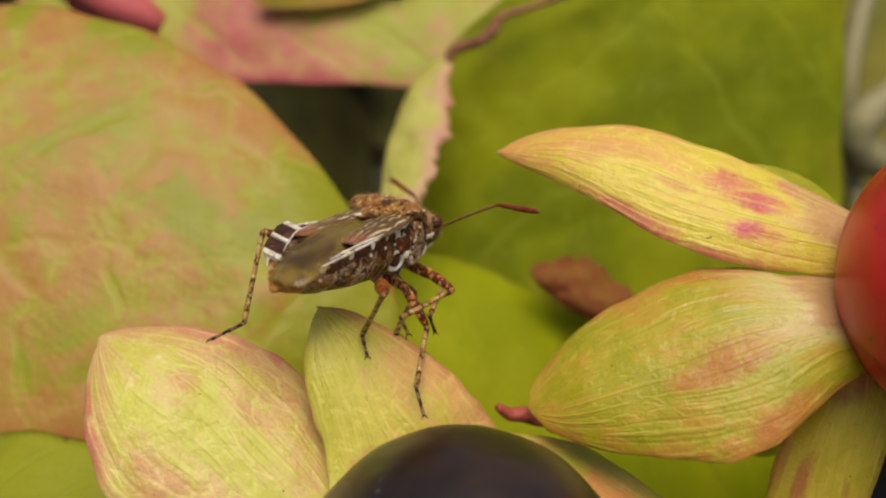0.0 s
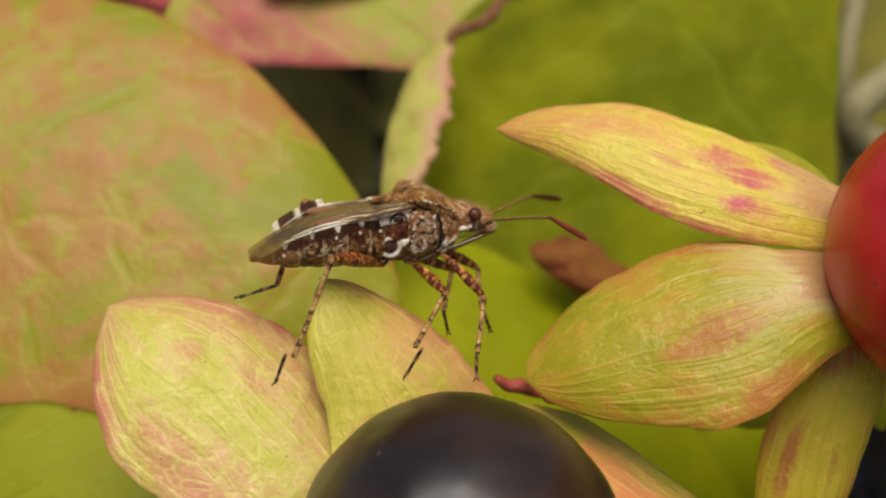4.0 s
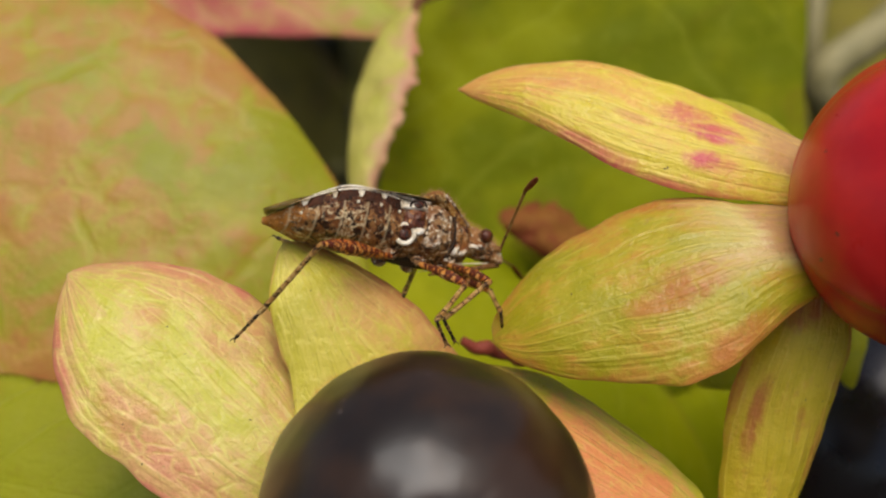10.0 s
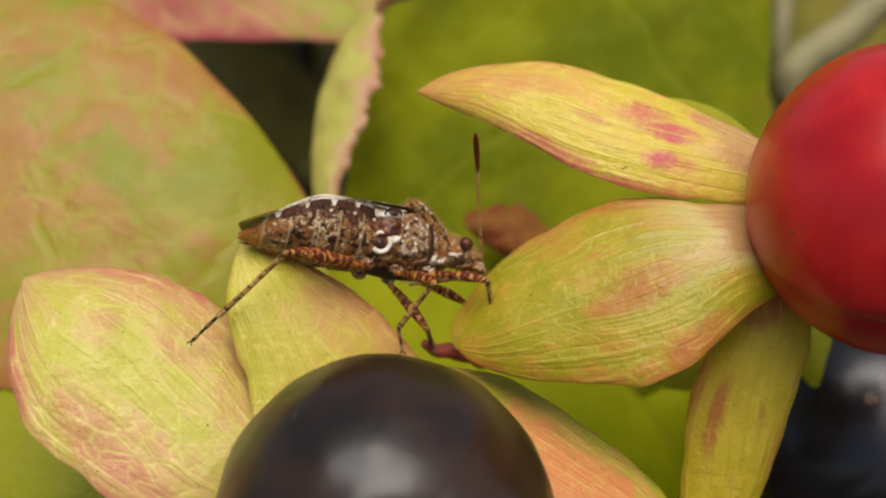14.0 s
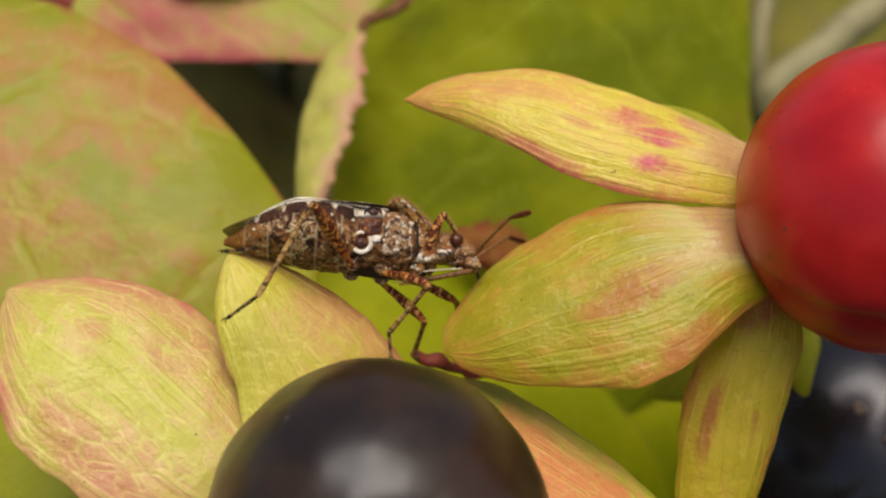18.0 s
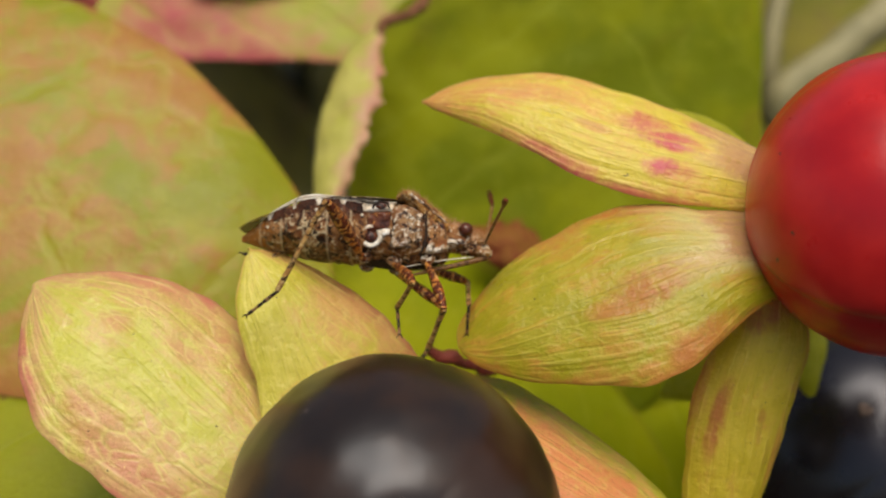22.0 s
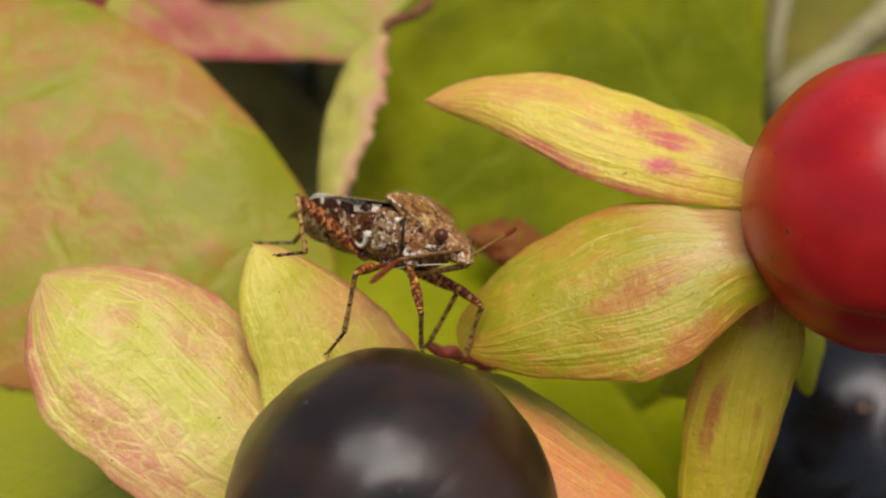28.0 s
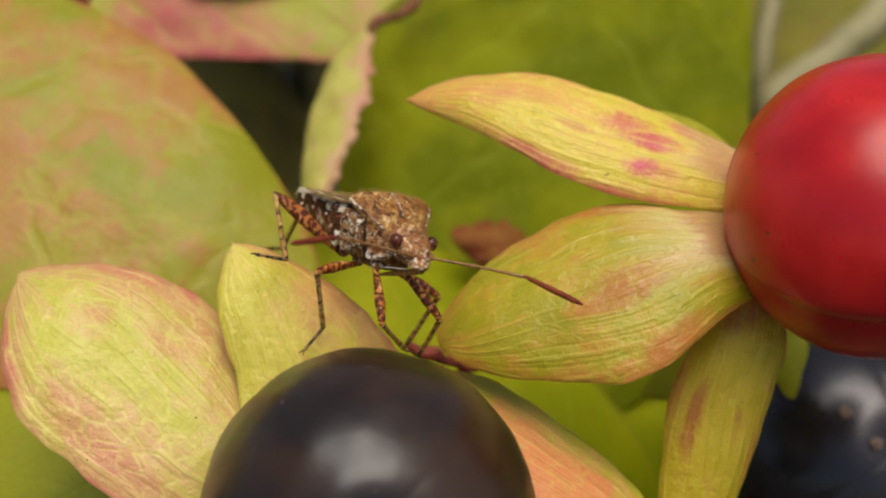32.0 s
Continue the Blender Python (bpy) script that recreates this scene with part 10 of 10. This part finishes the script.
    walk(LIMB["AR", "club"], [
        (0, limb(2.78, -2.56, 0.90, -0.26, -0.97, 0.03)), (0.5, limb(2.47, -2.51, 0.83, -0.15, -0.98, -0.15)),
        (1, limb(2.17, -2.43, 0.74, -0.04, -0.94, -0.33)), (1.5, limb(2.45, -2.62, 0.49, -0.14, -0.89, -0.43)),
        (2, limb(2.76, -2.74, 0.22, -0.24, -0.82, -0.52)), (2.5, limb(3.21, -2.76, 0.37, -0.02, -0.93, -0.37)),
        (3, limb(3.67, -2.69, 0.50, 0.21, -0.96, -0.18)), (3.5, limb(3.81, -2.67, 0.45, 0.22, -0.96, -0.18)),
        (4, limb(4.15, -2.58, 0.30, 0.24, -0.95, -0.20)), (5, limb(4.91, -2.12, -0.12, 0.29, -0.93, -0.24)),
        (6, limb(5.22, -1.75, -0.34, 0.32, -0.91, -0.26)), (6.5, limb(5.35, -1.57, 0.10, 0.40, -0.90, -0.17)),
        (7, limb(5.40, -1.33, 0.53, 0.48, -0.87, -0.08)), (7.5, limb(5.19, -1.38, 0.98, 0.39, -0.92, -0.02)),
        (8, limb(4.91, -1.38, 1.39, 0.30, -0.95, 0.05)), (8.5, limb(4.33, -1.79, 1.57, 0.17, -0.98, 0.10)),
        (9, limb(3.66, -2.07, 1.62, 0.03, -0.99, 0.15)), (9.5, limb(3.26, -2.33, 1.37, -0.10, -0.99, 0.04)),
        (10, limb(2.86, -2.50, 1.06, -0.23, -0.97, -0.07)), (10.5, limb(3.15, -2.78, 0.24, -0.20, -0.92, -0.33)),
        (11, limb(3.45, -2.73, -0.62, -0.16, -0.81, -0.56)), (11.5, limb(3.31, -2.76, 0.33, -0.19, -0.90, -0.38)),
        (12, limb(3.16, -2.43, 1.22, -0.21, -0.96, -0.18)), (12.5, limb(2.87, -2.19, 1.53, -0.22, -0.97, -0.07)),
        (13, limb(2.59, -1.87, 1.77, -0.24, -0.97, 0.05)), (13.5, limb(2.64, -1.52, 2.03, -0.30, -0.94, 0.15)),
        (14, limb(2.71, -1.14, 2.22, -0.36, -0.90, 0.25)), (14.5, limb(2.73, -1.26, 2.18, -0.36, -0.91, 0.22)),
        (15, limb(2.80, -1.56, 2.04, -0.35, -0.93, 0.13)), (16, limb(3.00, -2.23, 1.50, -0.33, -0.94, -0.09)),
        (17, limb(3.12, -2.49, 1.13, -0.31, -0.93, -0.21)), (17.5, limb(3.49, -2.66, 0.70, -0.08, -0.97, -0.22)),
        (18, limb(3.84, -2.70, 0.24, 0.15, -0.96, -0.23)), (18.5, limb(3.74, -2.70, 0.39, 0.05, -0.97, -0.25)),
        (19, limb(3.63, -2.68, 0.54, -0.05, -0.96, -0.27)), (19.5, limb(3.69, -2.73, 0.24, -0.02, -0.96, -0.27)),
        (20, limb(3.74, -2.74, -0.06, 0.01, -0.96, -0.27)), (20.5, limb(3.75, -2.74, -0.10, 0.03, -0.97, -0.25)),
        (21, limb(3.77, -2.73, -0.14, 0.05, -0.97, -0.24)), (21.5, limb(3.70, -2.74, 0.10, 0.03, -0.97, -0.23)),
        (22, limb(3.62, -2.73, 0.33, 0.00, -0.97, -0.23)), (22.5, limb(3.96, -2.59, 0.57, 0.11, -0.97, -0.21)),
        (23, limb(4.28, -2.38, 0.79, 0.23, -0.96, -0.18)), (23.5, limb(3.97, -2.68, -0.16, 0.14, -0.90, -0.42)),
        (24, limb(3.54, -2.56, -1.10, 0.04, -0.78, -0.63)), (24.5, limb(3.73, -2.25, -1.55, -0.05, -0.71, -0.70)),
        (25, limb(3.89, -1.84, -1.93, -0.13, -0.64, -0.76)), (25.5, limb(3.87, -1.93, -1.86, -0.09, -0.66, -0.74)),
        (26, limb(3.80, -2.13, -1.67, 0.01, -0.72, -0.70)), (27, limb(3.58, -2.55, -1.09, 0.26, -0.81, -0.53)),
        (28, limb(3.45, -2.70, -0.74, 0.39, -0.82, -0.42)), (28.5, limb(3.38, -2.77, -0.44, 0.37, -0.87, -0.31)),
        (29, limb(3.30, -2.80, -0.13, 0.35, -0.92, -0.20)), (29.5, limb(3.34, -2.80, -0.02, 0.35, -0.91, -0.21)),
        (30, limb(3.39, -2.79, 0.08, 0.35, -0.91, -0.21)), (30.5, limb(3.44, -2.78, 0.11, 0.38, -0.91, -0.18)),
        (31, limb(3.48, -2.77, 0.14, 0.41, -0.90, -0.14)), (31.5, limb(3.52, -2.76, 0.22, 0.38, -0.92, -0.12)),
        (32, limb(3.56, -2.74, 0.30, 0.35, -0.93, -0.10))])
    walk(LIMB["AL", "stalk"], [
        (0, limb(3.20, 0.30, -0.08, 0.73, 0.68, 0.13)), (0.5, limb(3.20, 0.30, -0.08, 0.72, 0.66, 0.19)),
        (1, limb(3.20, 0.30, -0.08, 0.72, 0.65, 0.25)), (1.5, limb(3.20, 0.30, -0.08, 0.77, 0.60, 0.24)),
        (2, limb(3.20, 0.30, -0.08, 0.81, 0.55, 0.22)), (2.5, limb(3.20, 0.30, -0.08, 0.78, 0.61, 0.11)),
        (3, limb(3.20, 0.30, -0.08, 0.75, 0.66, 0.00)), (3.5, limb(3.20, 0.30, -0.08, 0.76, 0.65, 0.01)),
        (4, limb(3.20, 0.30, -0.08, 0.78, 0.62, 0.03)), (5, limb(3.20, 0.30, -0.08, 0.83, 0.55, 0.09)),
        (6, limb(3.20, 0.30, -0.08, 0.85, 0.51, 0.12)), (6.5, limb(3.20, 0.30, -0.08, 0.77, 0.61, -0.17)),
        (7, limb(3.20, 0.30, -0.08, 0.61, 0.65, -0.45)), (7.5, limb(3.20, 0.30, -0.08, 0.59, 0.67, -0.46)),
        (8, limb(3.20, 0.30, -0.08, 0.56, 0.68, -0.47)), (8.5, limb(3.20, 0.30, -0.08, 0.60, 0.72, -0.35)),
        (9, limb(3.20, 0.30, -0.08, 0.63, 0.74, -0.23)), (9.5, limb(3.20, 0.30, -0.08, 0.63, 0.77, -0.06)),
        (10, limb(3.20, 0.30, -0.08, 0.61, 0.79, 0.11)), (10.5, limb(3.20, 0.30, -0.08, 0.64, 0.76, 0.10)),
        (11, limb(3.20, 0.30, -0.08, 0.68, 0.73, 0.09)), (11.5, limb(3.20, 0.30, -0.08, 0.68, 0.68, 0.28)),
        (12, limb(3.20, 0.30, -0.08, 0.65, 0.61, 0.45)), (12.5, limb(3.20, 0.30, -0.08, 0.55, 0.77, 0.32)),
        (13, limb(3.20, 0.30, -0.08, 0.43, 0.89, 0.17)), (13.5, limb(3.20, 0.30, -0.08, 0.84, 0.49, -0.26)),
        (14, limb(3.20, 0.30, -0.08, 0.82, -0.16, -0.56)), (14.5, limb(3.20, 0.30, -0.08, 0.87, -0.10, -0.49)),
        (15, limb(3.20, 0.30, -0.08, 0.95, 0.04, -0.30)), (16, limb(3.20, 0.30, -0.08, 0.88, 0.39, 0.26)),
        (17, limb(3.20, 0.30, -0.08, 0.68, 0.52, 0.53)), (17.5, limb(3.20, 0.30, -0.08, 0.59, 0.60, 0.54)),
        (18, limb(3.20, 0.30, -0.08, 0.49, 0.68, 0.54)), (18.5, limb(3.20, 0.30, -0.08, 0.48, 0.71, 0.51)),
        (19, limb(3.20, 0.30, -0.08, 0.47, 0.74, 0.49)), (19.5, limb(3.20, 0.30, -0.08, 0.38, 0.71, 0.60)),
        (20, limb(3.20, 0.30, -0.08, 0.27, 0.66, 0.70)), (20.5, limb(3.20, 0.30, -0.08, 0.20, 0.72, 0.66)),
        (21, limb(3.20, 0.30, -0.08, 0.13, 0.78, 0.62)), (21.5, limb(3.20, 0.30, -0.08, 0.10, 0.74, 0.67)),
        (22, limb(3.20, 0.30, -0.08, 0.07, 0.70, 0.71)), (22.5, limb(3.20, 0.30, -0.08, 0.07, 0.72, 0.69)),
        (23, limb(3.20, 0.30, -0.08, 0.07, 0.75, 0.66)), (23.5, limb(3.20, 0.30, -0.08, 0.19, 0.66, 0.73)),
        (24, limb(3.20, 0.30, -0.08, 0.29, 0.55, 0.78)), (24.5, limb(3.20, 0.30, -0.08, 0.10, 0.65, 0.75)),
        (25, limb(3.20, 0.30, -0.08, -0.10, 0.72, 0.68)), (25.5, limb(3.20, 0.30, -0.08, -0.13, 0.74, 0.66)),
        (26, limb(3.20, 0.30, -0.08, -0.18, 0.78, 0.60)), (27, limb(3.20, 0.30, -0.08, -0.32, 0.85, 0.42)),
        (28, limb(3.20, 0.30, -0.08, -0.39, 0.87, 0.32)), (28.5, limb(3.20, 0.30, -0.08, -0.27, 0.85, 0.45)),
        (29, limb(3.20, 0.30, -0.08, -0.14, 0.80, 0.58)), (29.5, limb(3.20, 0.30, -0.08, 0.22, 0.84, 0.50)),
        (30, limb(3.20, 0.30, -0.08, 0.56, 0.75, 0.35)), (30.5, limb(3.20, 0.30, -0.08, 0.59, 0.78, 0.23)),
        (31, limb(3.20, 0.30, -0.08, 0.60, 0.79, 0.10)), (31.5, limb(3.20, 0.30, -0.08, 0.60, 0.79, 0.06)),
        (32, limb(3.20, 0.30, -0.08, 0.61, 0.80, 0.01))])
    walk(LIMB["AL", "club"], [
        (0, limb(5.01, 1.99, 0.24, 0.40, 0.90, 0.19)), (0.5, limb(5.01, 1.96, 0.39, 0.52, 0.85, 0.07)),
        (1, limb(5.00, 1.92, 0.54, 0.63, 0.78, -0.05)), (1.5, limb(5.11, 1.80, 0.51, 0.61, 0.79, 0.02)),
        (2, limb(5.22, 1.67, 0.47, 0.59, 0.80, 0.09)), (2.5, limb(5.16, 1.83, 0.20, 0.71, 0.70, -0.09)),
        (3, limb(5.07, 1.95, -0.08, 0.78, 0.56, -0.27)), (3.5, limb(5.10, 1.93, -0.06, 0.78, 0.57, -0.27)),
        (4, limb(5.15, 1.86, -0.00, 0.76, 0.59, -0.26)), (5, limb(5.28, 1.68, 0.14, 0.73, 0.65, -0.22)),
        (6, limb(5.33, 1.57, 0.22, 0.71, 0.67, -0.21)), (6.5, limb(5.13, 1.83, -0.51, 0.62, 0.60, -0.51)),
        (7, limb(4.73, 1.93, -1.20, 0.45, 0.46, -0.76)), (7.5, limb(4.67, 1.97, -1.22, 0.41, 0.60, -0.69)),
        (8, limb(4.60, 2.01, -1.24, 0.36, 0.72, -0.59)), (8.5, limb(4.71, 2.09, -0.96, 0.44, 0.78, -0.44)),
        (9, limb(4.79, 2.14, -0.66, 0.51, 0.82, -0.27)), (9.5, limb(4.78, 2.23, -0.23, 0.56, 0.81, -0.15)),
        (10, limb(4.72, 2.26, 0.21, 0.60, 0.80, -0.03)), (10.5, limb(4.81, 2.20, 0.18, 0.60, 0.80, -0.04)),
        (11, limb(4.89, 2.13, 0.14, 0.59, 0.81, -0.04)), (11.5, limb(4.89, 2.01, 0.61, 0.64, 0.76, 0.03)),
        (12, limb(4.82, 1.83, 1.06, 0.69, 0.71, 0.11)), (12.5, limb(4.58, 2.22, 0.73, 0.52, 0.85, 0.10)),
        (13, limb(4.27, 2.52, 0.36, 0.33, 0.94, 0.10)), (13.5, limb(5.29, 1.52, -0.72, 0.46, 0.89, -0.08)),
        (14, limb(5.24, -0.11, -1.47, 0.56, 0.79, -0.26)), (14.5, limb(5.37, 0.04, -1.30, 0.57, 0.79, -0.22)),
        (15, limb(5.59, 0.41, -0.82, 0.59, 0.79, -0.13)), (16, limb(5.41, 1.28, 0.57, 0.63, 0.77, 0.11)),
        (17, limb(4.89, 1.59, 1.24, 0.64, 0.73, 0.23)), (17.5, limb(4.67, 1.81, 1.27, 0.54, 0.81, 0.23)),
        (18, limb(4.42, 2.01, 1.28, 0.44, 0.87, 0.22)), (18.5, limb(4.40, 2.08, 1.21, 0.39, 0.81, 0.45)),
        (19, limb(4.37, 2.14, 1.13, 0.32, 0.69, 0.65)), (19.5, limb(4.14, 2.07, 1.42, 0.26, 0.75, 0.61)),
        (20, limb(3.88, 1.95, 1.67, 0.21, 0.81, 0.55)), (20.5, limb(3.71, 2.10, 1.58, 0.09, 0.80, 0.60)),
        (21, limb(3.52, 2.24, 1.46, -0.03, 0.78, 0.63)), (21.5, limb(3.45, 2.15, 1.58, -0.05, 0.81, 0.59)),
        (22, limb(3.38, 2.05, 1.70, -0.07, 0.84, 0.54)), (22.5, limb(3.38, 2.11, 1.64, 0.04, 0.77, 0.64)),
        (23, limb(3.38, 2.17, 1.57, 0.14, 0.68, 0.72)), (23.5, limb(3.66, 1.94, 1.75, 0.19, 0.78, 0.59)),
        (24, limb(3.94, 1.67, 1.88, 0.24, 0.86, 0.45)), (24.5, limb(3.45, 1.93, 1.80, 0.01, 0.87, 0.50)),
        (25, limb(2.94, 2.11, 1.63, -0.22, 0.83, 0.52)), (25.5, limb(2.88, 2.15, 1.57, -0.24, 0.83, 0.50)),
        (26, limb(2.74, 2.25, 1.42, -0.30, 0.84, 0.45)), (27, limb(2.40, 2.42, 0.98, -0.44, 0.84, 0.32)),
        (28, limb(2.23, 2.46, 0.71, -0.50, 0.83, 0.24)), (28.5, limb(2.53, 2.42, 1.06, -0.41, 0.90, 0.18)),
        (29, limb(2.85, 2.31, 1.36, -0.30, 0.95, 0.11)), (29.5, limb(3.76, 2.39, 1.17, 0.20, 0.97, 0.11)),
        (30, limb(4.59, 2.18, 0.80, 0.66, 0.75, 0.07)), (30.5, limb(4.66, 2.25, 0.48, 0.67, 0.74, -0.05)),
        (31, limb(4.71, 2.28, 0.16, 0.66, 0.73, -0.17)), (31.5, limb(4.71, 2.29, 0.06, 0.66, 0.72, -0.20)),
        (32, limb(4.71, 2.29, -0.04, 0.66, 0.71, -0.23))])


motions()
